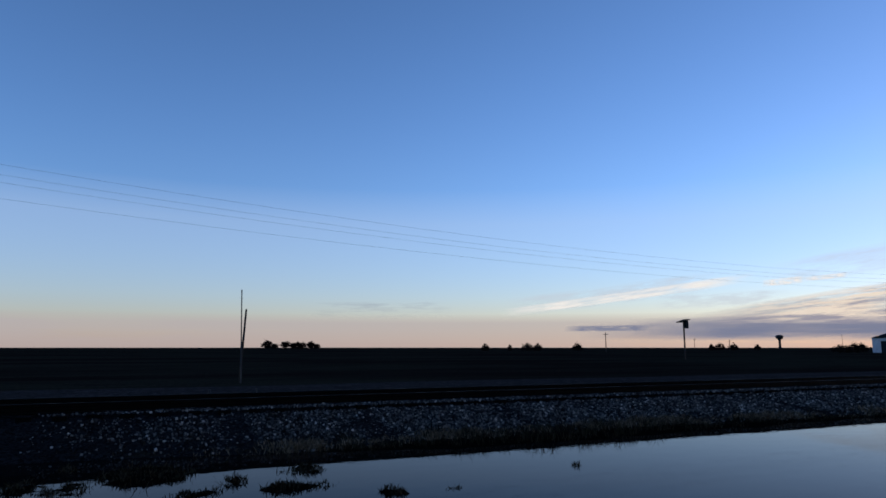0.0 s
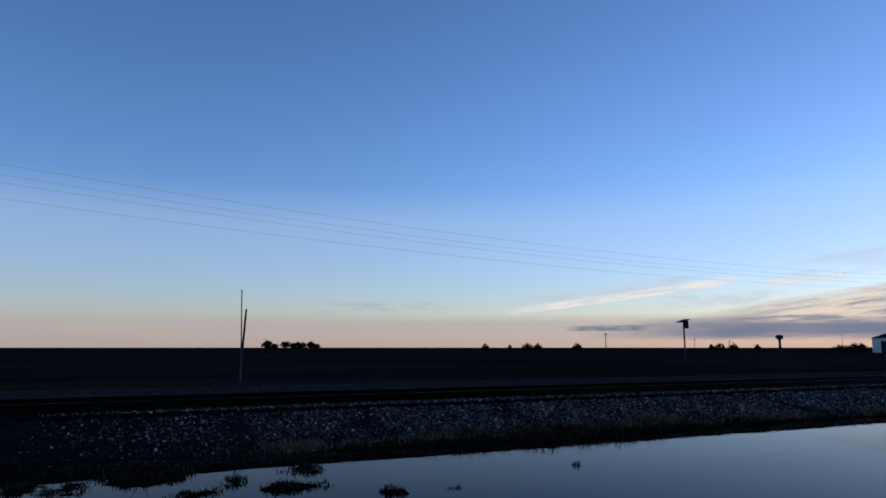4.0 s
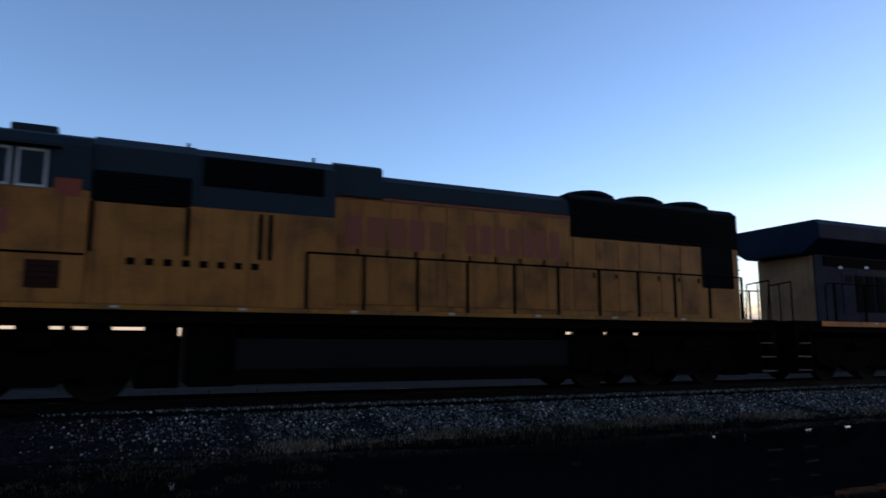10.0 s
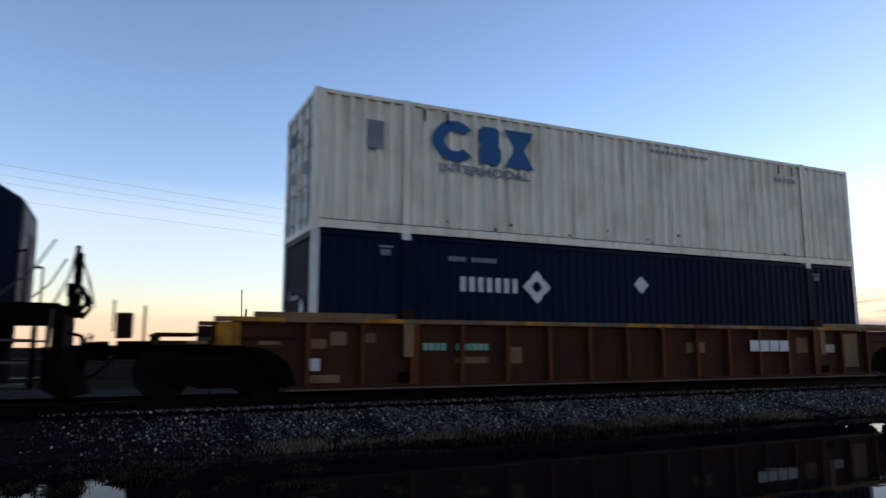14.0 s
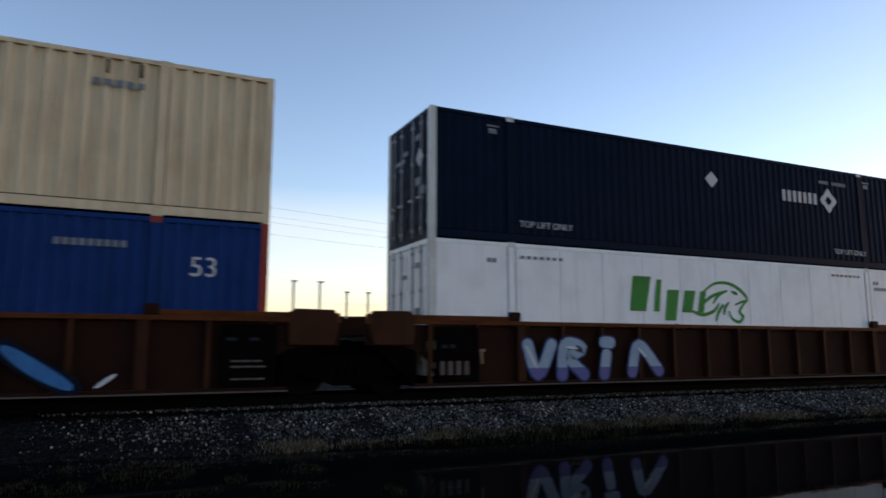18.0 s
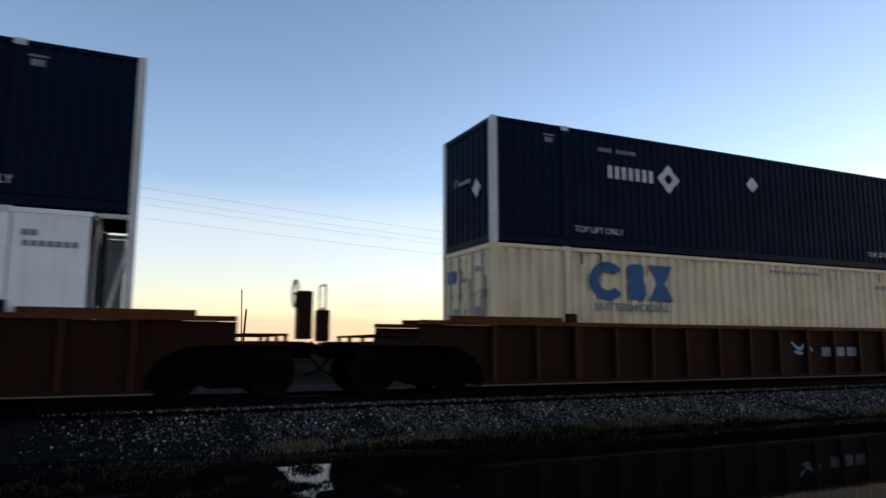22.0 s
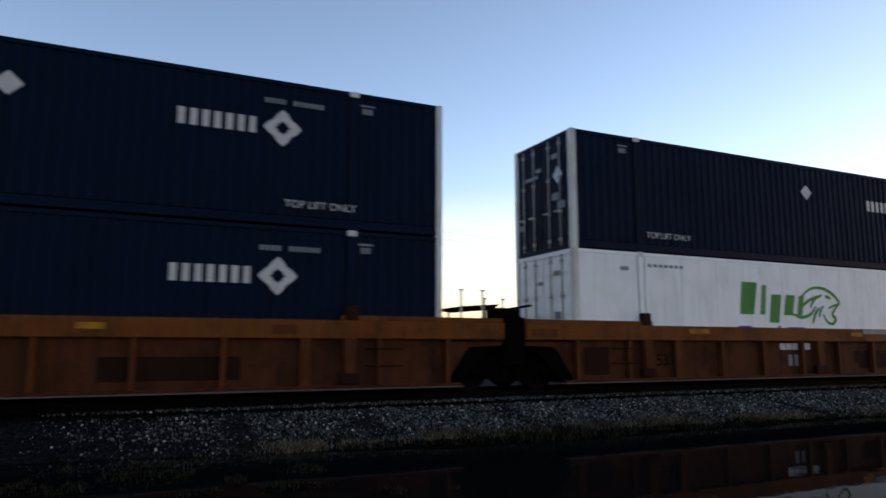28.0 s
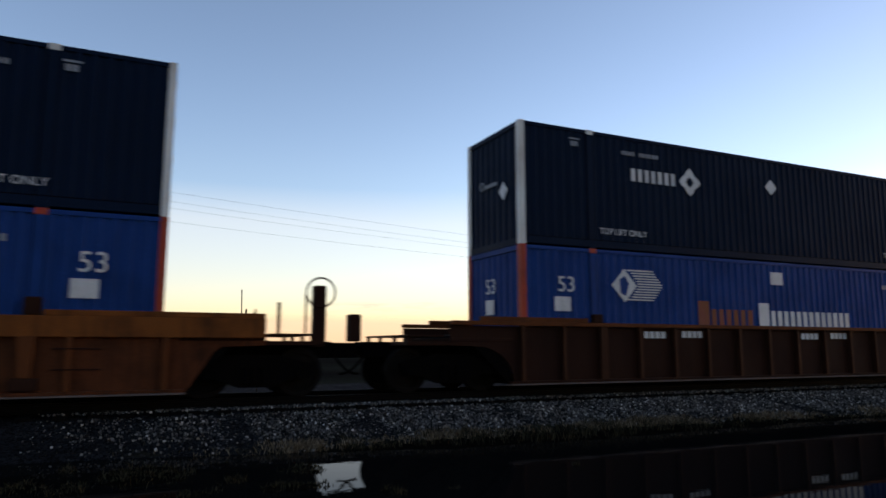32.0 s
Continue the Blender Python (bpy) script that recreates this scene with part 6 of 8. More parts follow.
def louvre(loco, x0, x1, z0, z1, y, side, n=6, mat=M_GRILLE):
    f = part("grille", Geo().box(x0, x1, *sorted((y, y + side * 0.02)), z0, z1), mat, loco, "black ventilation grille", bevel=0.004)
    for i in range(n):
        z = z0 + 0.03 + (z1 - z0 - 0.06) * (i + 0.5) / n
        part("slat", Geo().prism([(x0 + 0.03, z - 0.012), (x1 - 0.03, z - 0.012), (x1 - 0.03, z + 0.012), (x0 + 0.03, z + 0.012)], *sorted((y + side * 0.02, y + side * 0.035))), mat, f)


def wide_cab_a(label, body, top, stripe, lights, u, sgn, hood, wins, rake, nose_z, mid, xn=1.25, xf=2.5, f0=0.0, gate=0.72, spread=1.40, lamp_y=1.02,
               step_x=0.86, wing=(16.0, 22.15), tail=21.7, seam_z=2.62, grilles=((6.08, 6.84), (8.02, 8.78)), hatches=((4.0, 4.58),), plate=2.82, stack_x=12.95):
    """Six-axle freight locomotive with flared radiators at its rear."""
    L = 22.9
    lo = thing("locomotive", label, "locomotive", "locomotives")
    deck(lo, L, body, stripe, f0, step_x, 1.575 if lights else 1.52)
    front_end(lo, body, lights, f0, gate, spread, lamp_y)
    nose(lo, xn, xf + 0.05, *nose_z, body, square=not lights)
    cab(lo, xf, 5.4, wins, body, top, lit=lights, rake=rake, zroof=4.70, boxes=(0.35, 1.25, 1.65, 2.5) if lights else (1.2, 1.3, 0.8, 0.9), tall=0.17 if lights else 0.06, frames=None if lights else M_GRILLE)
    part("cab_lower_front", Geo().box(xf + 0.02, xf + 0.1, -1.49, 1.49, 1.66, 3.58), body, lo)
    # wide cabinet behind the cab, then the engine hood
    part("equipment_cabinet", Geo().box(5.4, 9.9, -1.46, 1.46, 1.66, 3.55), hood, lo, bevel=0.02)
    part("blower_housing", Geo().section([(-1.40, 3.55), (1.40, 3.55), (1.36, 4.50), (1.1, 4.68), (-1.1, 4.68), (-1.36, 4.50)], 5.4, 9.1), top, lo, bevel=0.02)
    part("blower_housing", Geo().section([(-1.36, 3.55), (1.36, 3.55), (1.34, 4.46), (1.05, 4.66), (-1.05, 4.66), (-1.34, 4.46)], 9.1, 11.05), top, lo, bevel=0.02)
    part("housing_seam", Geo().box(9.06, 9.12, -1.37, -1.3, 3.6, 4.5), M_BLACK, lo)
    part("engine_hood", Geo().box(9.9, 18.9, -0.97, 0.97, 1.66, 4.12), mid, lo, bevel=0.02)
    part("engine_hood", Geo().box(18.9, tail, -0.97, 0.97, 1.66, 4.12), hood, lo, bevel=0.02)
    part("hood_roof", Geo().section([(-0.98, 4.12), (0.98, 4.12), (0.96, 4.40), (0.70, 4.53), (-0.70, 4.53), (-0.96, 4.40)], 11.05, wing[0]), top, lo, bevel=0.02)
    part("red_line", Geo().box(11.1, wing[0] - 0.1, -0.985, -0.98, 4.06, 4.12), M_RED, lo)
    part("exhaust_stack", Geo().box(stack_x, stack_x + 0.5, -0.15, 0.5, 4.50, 4.66), M_GRILLE, lo, bevel=0.03)
    part("horn", Geo().rod((stack_x + 0.35, 0.3, 4.72), (stack_x - 0.05, 0.3, 4.75), 0.04, 8, 0.08).rod((stack_x + 0.35, 0.05, 4.68), (stack_x - 0.02, 0.05, 4.71), 0.035, 8, 0.07)
         .rod((stack_x + 0.3, 0.18, 4.62), (stack_x + 0.3, 0.18, 4.78), 0.03), M_GRILLE, lo)
    part("silencer", Geo().box(14.5, 15.2, -0.75, 0.75, 4.50, 4.64), top, lo, bevel=0.03)
    # flared radiators
    part("radiator_wing", Geo().section([(-0.97, 3.62), (-1.52, 3.96), (-1.56, 4.00), (-1.56, 4.40), (-1.42, 4.54), (1.42, 4.54), (1.56, 4.40), (1.56, 4.00), (1.52, 3.96), (0.97, 3.62)],
                                        *wing), top, lo, bevel=0.02)
    wm = wing[0] + 0.46 * (wing[1] - wing[0])
    part("radiator_top", Geo().box(wing[0] + 0.1, wm - 0.04, -1.25, 1.25, 4.54, 4.62), top, lo, bevel=0.02)
    part("radiator_top", Geo().box(wm + 0.04, wing[1] - 0.4, -1.25, 1.25, 4.54, 4.61), top, lo, bevel=0.02)
    part("wing_seam", Geo().box(wm - 0.015, wm + 0.015, -1.566, -1.55, 4.0, 4.40), M_BLACK, lo)
    for side in (-1, 1):
        y = side * 1.46
        for a, b in grilles:
            louvre(lo, a, b, 3.84, 4.42, side * 1.375, side, 8)
        louvre(lo, 9.55, 10.45, 3.84, 4.36, side * 1.352, side, 7)
        louvre(lo, wing[0] + 0.3, tail - 0.4, 3.30, 3.60, side * 0.972, side, 4)
        for i in range(5):
            gx = wing[1] - 4.55 + i * 0.48
            louvre(lo, gx, gx + 0.36, 1.98, 3.08, side * 0.972, side, 9)
        door_row(lo, 11.1, 15.6, 7, side * 0.972, 1.80, 4.02, mid, side)
        part("rear_door", Geo().box(tail - 1.7, tail - 1.15, *sorted((side * 0.972, side * 0.985)), 1.9, 3.15), hood, lo, bevel=0.01)
        part("door_window", Geo().box(tail - 1.62, tail - 1.28, *sorted((side * 0.985, side * 0.99)), 2.86, 3.06), M_MARKGREY if lights else M_GRILLE, lo, "pale notice on the rear door")
        rail_run(lo, 10.1, tail - 0.1, side, 9)
        part("handrail_end", Geo().path([(tail - 0.1, side * 1.46, 2.74), (tail + 0.22, side * 1.46, 2.72), (tail + 0.28, side * 1.46, 2.6), (tail + 0.28, side * 1.46, 1.66)], 0.02), M_BLACK, lo)
        for k in range(4):
            part("hood_strap", Geo().box(5.46 + k * 1.3, 5.56 + k * 1.3, *sorted((side * 1.38, side * 1.475)), 3.36, 3.75), M_BLACK, lo, bevel=0.006)
        part("cabinet_seam", Geo().box(5.4, 9.9, *sorted((side * 1.461, side * 1.468)), seam_z, seam_z + 0.035), M_BLACK, lo)
        for k in range(3):
            xq = 6.6 + k * 1.1
            part("cabinet_seam", Geo().box(xq, xq + 0.025, *sorted((side * 1.461, side * 1.466)), 1.72, seam_z), M_BLACK, lo)
        for a, b in hatches:
            # flat plate; the shade of the recessed hatch is in its dark colour
            part("cabinet_door", Geo().box(a, b, *sorted((side * 1.505, side * 1.512)), 1.80, 2.46), M_GRILLE, lo, "dark plate holding the shade of a recessed hatch")
        part("belt_seam", Geo().box(xf + 0.3, 4.85, *sorted((side * 1.503, side * 1.509)), 2.60, 2.64), M_BLACK, lo)
        part("data_plate", Geo().box(plate, plate + 0.18, *sorted((side * 1.502, side * 1.507)), 1.85, 2.05), M_MARK, lo, "small white data plate")
        for x in (2.0, 5.5, 7.0, 8.2):
            part("reflector", Geo().box(x, x + 0.09, *sorted((side * 1.505, side * 1.512)), 1.72, 1.80), M_REFL, lo)
    tank(lo, 11.3, 15.7)
    loco_truck(lo, 4.55, u, sgn)
    loco_truck(lo, 18.6, u, sgn)
    part("side_light", Geo().rod((14.2, -0.99, 3.2), (14.2, -1.02, 3.2), 0.04), M_LAMPDIM, lo)
    return lo


def flag(lo):
    """The waving flag painted on the hood side: a dark canton over blue-shaded stripes, then a red-striped fly."""
    y = -0.996

    def band(x0, x1, za, zb, amp, phase, mat, d=0.0):
        n = 14
        w_ = lambda k: amp * math.sin(phase + 2.1 * math.pi * k / n)
        top = [(x0 + (x1 - x0) * k / n, za + w_(k)) for k in range(n + 1)]
        low = [(x0 + (x1 - x0) * k / n, zb + w_(k)) for k in range(n, -1, -1)]
        part("flag_stripe", Geo().prism(top + low, y - d, y + 0.003), mat, lo, "waving flag stripe")

    canton = [(12.58, 3.78), (12.9, 3.88), (13.4, 3.84), (13.58, 3.6), (13.66, 3.30), (13.3, 3.22), (12.9, 3.28), (12.5, 3.24), (12.36, 3.34)]
    part("flag_canton", Geo().prism(canton, y - 0.002, y + 0.002), M_FLAGBLUE, lo, "dark blue flag canton")
    for k in range(7):
        band(12.40 - 0.062 * k, 13.68 + 0.012 * k, 3.28 - 0.115 * k, 3.165 - 0.115 * k, 0.045, 0.4 + 0.25 * k, M_FLAGWHITE if k % 2 == 0 else M_FLAGBLUE)
    for k in range(8):
        band(13.86 + 0.03 * k, 15.26 + 0.02 * k, 3.42 - 0.118 * k, 3.302 - 0.118 * k, 0.05, 2.2 + 0.2 * k, M_FLAGRED if k % 2 == 0 else M_FLAGWHITE)
    for r in range(5):
        for q in range(4):
            x, z = 12.62 + q * 0.25 + (0.1 if r % 2 else 0) - 0.03 * r, 3.74 - r * 0.10
            part("flag_star", Geo().prism([(x - 0.02, z), (x, z - 0.024), (x + 0.02, z), (x, z + 0.024)], y - 0.004, y), M_FLAGWHITE, lo)


U1, U2, U3 = -58.9, -36.0, 9.5
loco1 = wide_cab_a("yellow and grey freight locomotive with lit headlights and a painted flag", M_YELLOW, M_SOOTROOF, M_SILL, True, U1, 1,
                    M_YELLOW_SHADED, [(3.80, 4.26, 3.63, 4.03), (4.34, 4.76, 3.63, 4.03)], 0.30, (3.62, 3.70), M_HOOD, 1.60, 2.60, 0.25, 0.66, 0.95, 0.75, 0.98, seam_z=2.24)
for side in (-1, 1):
    part("window_surround", Geo().hoop([(3.36, side * 1.502, 3.54), (5.22, side * 1.502, 3.54), (5.22, side * 1.502, 4.24), (3.36, side * 1.502, 4.24)],
                                       [(3.76, side * 1.502, 3.59), (4.80, side * 1.502, 3.59), (4.80, side * 1.502, 4.07), (3.76, side * 1.502, 4.07)], (0, side * 0.006, 0)), M_CABGREY, loco1, "grey surround of the cab windows")
hl = part("headlight", Geo().box(1.51, 1.65, -0.16, 0.16, 2.98, 3.44), M_BLACK, loco1, "twin round headlights", bevel=0.02)
for z in (3.10, 3.32):
    part("lens", Geo().rod((1.505, 0, z), (1.49, 0, z), 0.07, 16), M_LAMP, hl)
part("writing", lettering("7923", 0.46, bold=0.022), M_MAROON, loco1, "large red road figures", at=pose(3.33, -1.505, 2.86) @ Matrix.Diagonal((1.28, 1, 1, 1)))
for k in range(3):
    part("wing_emblem", Geo().box(1.555, 1.568, -1.0 + k * 0.06, -0.45, 2.65 - k * 0.13, 2.73 - k * 0.13), M_MARKBLUE, loco1, "blue wing feather of the nose emblem")
    part("wing_emblem", Geo().box(1.555, 1.568, 0.40, 0.95 - k * 0.06, 2.65 - k * 0.13, 2.73 - k * 0.13), M_MARKBLUE, loco1)
part("wing_emblem", Geo().box(1.55, 1.566, -0.4, 0.36, 2.35, 2.7), M_MARKBLUE, loco1, "blue winged emblem on the nose")
bar_row(loco1, "cab_badge", 5.55, 6.0, 2.95, 3.10, 1, 0.0, M_MARKBLUE, "", -1.466)
part("step_light", Geo().rod((1.45, -1.5, 0.75), (1.45, -1.52, 0.75), 0.035), M_LAMPDIM, loco1)
flag(loco1)
MOVERS.append((loco1, U1, (0, 0, 0)))

loco3 = wide_cab_a("dark blue freight locomotive with a yellow sill stripe, coupled backwards", M_NAVY, M_NAVY, M_STRIPE3, False, U3, -1,
                    M_NAVY, [(2.90, 3.24, 3.72, 4.24), (3.44, 4.02, 3.68, 4.24), (4.10, 4.76, 3.66, 4.24)], 0.30, (3.42, 3.88), M_NAVY, 1.18, 2.45, -0.2, 0.34, 1.0, 0.78,
                    wing=(15.1, 21.28), tail=20.78, grilles=((6.05, 6.62), (7.42, 8.05), (8.15, 8.82)), hatches=((3.03, 3.60), (4.02, 4.74)), plate=6.9, stack_x=12.1)
for side in (-1, 1):
    # no hollow is cut here; the recess's shade is these panels' black
    part("door_recess", Geo().box(4.90, 5.98, *sorted((side * 1.47, side * 1.515)), 2.46, 3.55), M_GRILLE, loco3, "black panel holding the shade of a recess behind the cab", bevel=0.01)
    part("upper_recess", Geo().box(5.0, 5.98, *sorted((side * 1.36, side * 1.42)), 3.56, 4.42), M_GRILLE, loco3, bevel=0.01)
    part("cabinet_frame", Geo().hoop([(7.55, side * 1.463, 2.08), (8.38, side * 1.463, 2.08), (8.38, side * 1.463, 3.42), (7.55, side * 1.463, 3.42)],
                                     [(7.61, side * 1.463, 2.12), (8.32, side * 1.463, 2.12), (8.32, side * 1.463, 3.37), (7.61, side * 1.463, 3.37)], (0, side * 0.02, 0)), M_BLACK, loco3)
    part("handrail", Geo().path([(1.22, side * 1.2, 2.50), (1.05, side * 1.42, 2.52), (1.05, side * 1.42, 1.64)], 0.022), M_BLACK, loco3)
    part("hose_bundle", Geo().path([(0.30, side * 0.86, 2.05), (0.18, side * 0.92, 1.9), (0.14, side * 0.9, 1.7), (0.28, side * 0.86, 1.5)], 0.04, 8), M_BLACK, loco3)
    part("roof_rail", Geo().path([(2.35, side * 0.85, 3.86), (2.32, side * 0.85, 3.97), (1.85, side * 0.85, 3.86), (1.82, side * 0.85, 3.74)], 0.016), M_BLACK, loco3)
    part("cable", Geo().path([(0.34, side * 0.55, 2.70), (0.16, side * 0.8, 2.2), (0.05, side * 0.7, 1.7)], 0.012, 5), M_BLACK, loco3)
    for a, b in ((3.36, 3.46), (4.04, 4.10)):
        part("window_post", Geo().box(a, b, *sorted((side * 1.508, side * 1.522)), 3.72, 4.08), M_POST, loco3, "pale window post")
part("nose_dust", Geo().prism([(-1.02, 1.72), (1.02, 1.72), (1.06, 3.05), (0.92, 3.30), (-0.92, 3.30), (-1.06, 3.05)], 0, 0.02), M_DUSTY, loco3, "dust-caked pale nose front", at=pose(1.182, 0, 0, 0, 0, 90))
# sky light on the hood's rear end is put into this panel's tan
part("rear_panel", Geo().box(20.79, 20.83, -0.94, 0.94, 1.70, 3.60), M_TAN, loco3, "tan panel carrying the sky light on the hood's rear end", bevel=0.01)
yb = 0.995
# bold emblem shapes, half white and half amber, on the side that faces the ditch
for a0, a1, mat in ((142, 200, M_ORANGEMARK), (35, 142, M_MARKGREY), (200, 322, M_ORANGEMARK)):
    b_ = arc_band(0, 3.14, 0.36, 0.76, a0, a1, y=yb, sx=1.12)
    part("emblem", Geo().add([(14.20 - x, y, z) for x, y, z in b_.v], b_.f), mat, loco3, "bold two-tone emblem" if a0 == 142 else "")
for z0_, z1_, mat in ((3.14, 3.84, M_MARKGREY), (2.44, 3.135, M_ORANGEMARK)):
    part("emblem", Geo().prism([(12.36, z0_ + 0.08), (12.46, z0_), (13.38, z0_), (13.50, z0_ + 0.10), (13.44, z1_ - 0.2), (13.30, z1_), (12.46, z1_), (12.34, z1_ - 0.2)], yb - 0.001, yb + 0.004), mat, loco3)
xx = [(-0.72, 0.70), (-0.2, 0.70), (0.02, 0.28), (0.24, 0.70), (0.72, 0.70), (0.72, 0.45), (0.35, 0.0), (0.72, -0.45), (0.72, -0.70), (0.2, -0.70), (0.0, -0.28),
      (-0.22, -0.70), (-0.72, -0.70), (-0.72, -0.45), (-0.36, 0.0), (-0.72, 0.45)]
part("emblem", Geo().prism([(11.72 - 0.86 * x, 3.16 + z) for x, z in xx], yb - 0.001, yb + 0.004), M_ORANGEMARK, loco3)
part("writing", lettering("835", 0.44, bold=0.012), M_DIMFIGURE, loco3, "worn dull road figures", at=pose(4.42, 1.506, 2.94, 0, 0, 180) @ Matrix.Diagonal((1.18, 1, 1, 1)))
part("road_stripe", Geo().prism([(3.3, 2.74), (4.3, 2.76), (4.45, 2.86), (3.9, 2.88), (3.3, 2.82)], 1.503, 1.509), M_WELL, loco3, "worn amber stripe")
part("data_plate", Geo().box(2.30, 2.64, 1.40, 1.512, 1.91, 2.13), M_MARKGREY, loco3)
part("data_plate", Geo().box(2.42, 2.64, 1.40, 1.513, 2.18, 2.40), M_MARKGREY, loco3)
for x, z in ((9.1, 3.2), (10.3, 3.62), (8.6, 2.6), (10.0, 1.95), (17.6, 3.75), (18.4, 3.3), (19.6, 3.25), (16.2, 2.5), (17.2, 3.05)):
    part("label_plate", Geo().box(x, x + 0.16, 1.0 if x > 9.9 else 1.47, 1.01 if x > 9.9 else 1.475, z, z + 0.07), M_MARK, loco3)
MOVERS.append((loco3, U3, (0, 0, 0)))


def wide_cab_b(label, u):
    """Six-axle freight locomotive with a long straight hood and three roof fans."""
    L = 22.75
    lo = thing("locomotive", label, "locomotive", "locomotives")
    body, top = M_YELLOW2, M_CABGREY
    deck(lo, L, body, M_SILL, -0.15, 1.25)
    front_end(lo, body, False, -0.1, 0.85, 1.05, 0.8)
    nose(lo, 1.58, 2.80, 3.64, 3.66, body, fw=0.95)
    cab(lo, 2.74, 5.98, [(3.42, 3.85, 3.57, 4.18), (3.93, 4.78, 3.57, 4.18), (4.90, 5.31, 3.57, 4.18)], body, top, rake=0.34, open_far=True, boxes=(0.32, 1.34, 1.66, 2.40), tall=0.20)
    part("nose_front_plate", Geo().section([(-0.93, 1.72), (0.93, 1.72), (0.93, 3.30), (0.75, 3.36), (-0.75, 3.36), (-0.93, 3.30)], 1.585, 1.63), top, lo, "dull grey-blue nose front").location.x -= 0.04
    part("antiglare_panel", Geo().section([(-1.12, 3.63), (-0.72, 3.680), (0.72, 3.680), (1.12, 3.63), (0.72, 3.65), (-0.72, 3.65)], 1.9, 2.78), top, lo, "dark anti-glare panel")
    # white bar added for the bright sky that shows through the window
    part("wind_deflector", Geo().box(3.72, 3.84, -1.53, -1.51, 3.60, 4.14), M_POST, lo, "white bar in place of sky seen through the window")
    part("fade_patch", Geo().box(5.45, 5.85, -1.506, -1.502, 3.45, 3.75), M_RUSTFADE, lo, "rust-red faded patch")
    part("fade_patch", Geo().box(3.2, 3.38, -1.506, -1.502, 3.5, 3.72), M_RUSTFADE, lo)
    part("cab_lower_front", Geo().box(2.76, 2.84, -1.49, 1.49, 1.66, 3.56), body, lo)
    part("equipment_cabinet", Geo().box(5.98, 10.3, -1.46, 1.46, 1.66, 3.45), body, lo, bevel=0.02)
    part("cabinet_roof", Geo().section([(-1.44, 3.45), (1.44, 3.45), (1.40, 4.42), (0.95, 4.68), (-0.95, 4.68), (-1.40, 4.42)], 5.98, 7.70), top, lo, bevel=0.02)
    part("cabinet_roof", Geo().section([(-1.40, 3.45), (1.40, 3.45), (1.36, 4.42), (0.95, 4.66), (-0.95, 4.66), (-1.36, 4.42)], 7.70, 10.3), top, lo, bevel=0.02)
    part("engine_hood", Geo().box(10.3, 21.62, -1.02, 1.02, 1.66, 4.05), body, lo, bevel=0.02)
    part("hood_roof", Geo().section([(-1.03, 4.05), (1.03, 4.05), (1.0, 4.40), (0.75, 4.57), (-0.75, 4.57), (-1.0, 4.40)], 10.3, 16.2), top, lo, bevel=0.02)
    part("dynamic_housing", Geo().section([(-1.10, 4.0), (1.10, 4.0), (1.04, 4.64), (0.9, 4.72), (-0.9, 4.72), (-1.04, 4.64)], 10.35, 11.4), top, lo, bevel=0.02)
    part("radiator_section", Geo().section([(-1.05, 3.55), (1.05, 3.55), (1.05, 4.48), (0.85, 4.63), (-0.85, 4.63), (-1.05, 4.48)], 16.15, 21.62), M_GRILLE, lo, bevel=0.02)
    for x in (17.35, 19.0, 20.6):
        part("roof_fan", Geo().loft([[(x + r * math.cos(a * math.pi / 12), r * math.sin(a * math.pi / 12), z) for a in range(24)] for r, z in ((0.78, 4.55), (0.76, 4.76), (0.55, 4.88), (0.2, 4.91))]),
             M_GRILLE, lo, "round black roof fan", smooth=False)
    part("horn", Geo().rod((14.6, 0.2, 4.66), (14.2, 0.2, 4.70), 0.05, 8, 0.09).rod((14.6, -0.2, 4.62), (14.2, -0.2, 4.66), 0.04, 8, 0.07).rod((14.5, 0, 4.5), (14.5, 0, 4.7), 0.03), M_GRILLE, lo)
    for x in (7.55, 9.95):
        part("roof_bracket", Geo().rod((x, -0.9, 4.62), (x, -0.9, 4.76), 0.03), M_GRILLE, lo)
    part("rear_number_box", Geo().box(21.62, 21.78, -0.9, 0.9, 3.7, 4.1), M_BLACK, lo, bevel=0.02)
    part("rear_grille", Geo().box(20.28, 21.40, -1.04, -1.022, 2.48, 3.55), M_GRILLE, lo)
    for k in range(8):
        part("grab_iron", Geo().path([(21.62, -0.95, 1.9 + k * 0.28), (21.75, -0.95, 1.9 + k * 0.28), (21.75, -0.6, 1.9 + k * 0.28), (21.62, -0.6, 1.9 + k * 0.28)], 0.014), M_BLACK, lo)
    for side in (-1, 1):
        louvre(lo, 6.02, 7.60, 3.40, 3.96, side * 1.44, side, 7)
        louvre(lo, 7.80, 10.06, 3.86, 4.42, side * 1.37, side, 8)
        louvre(lo, 16.3, 21.3, 3.66, 4.44, side * 1.052, side, 8)
        for a in (3.66, 4.22, 5.12):
            louvre(lo, a, a + 0.5, 1.90, 2.36, side * 1.502, side, 4, M_WELL_DARK)
        door_row(lo, 10.3, 16.1, 9, side * 1.022, 1.80, 3.95, body, side)
        door_row(lo, 16.2, 20.2, 6, side * 1.022, 1.80, 3.50, body, side)
        rail_run(lo, 9.74, 21.2, side, 11)
        for x in (6.0, 7.54, 8.82, 9.0):
            part("grab_bar", Geo().box(x, x + 0.06, *sorted((side * 1.462, side * 1.50)), 2.55, 3.4), M_BLACK, lo)
        part("belt_seam", Geo().box(3.0, 5.96, *sorted((side * 1.502, side * 1.508)), 2.46, 2.50), M_BLACK, lo)
        for i in range(8):
            part("vent", Geo().box(6.6 + i * 0.3, 6.74 + i * 0.3, *sorted((side * 1.462, side * 1.468)), 2.35, 2.47), M_BLACK, lo)
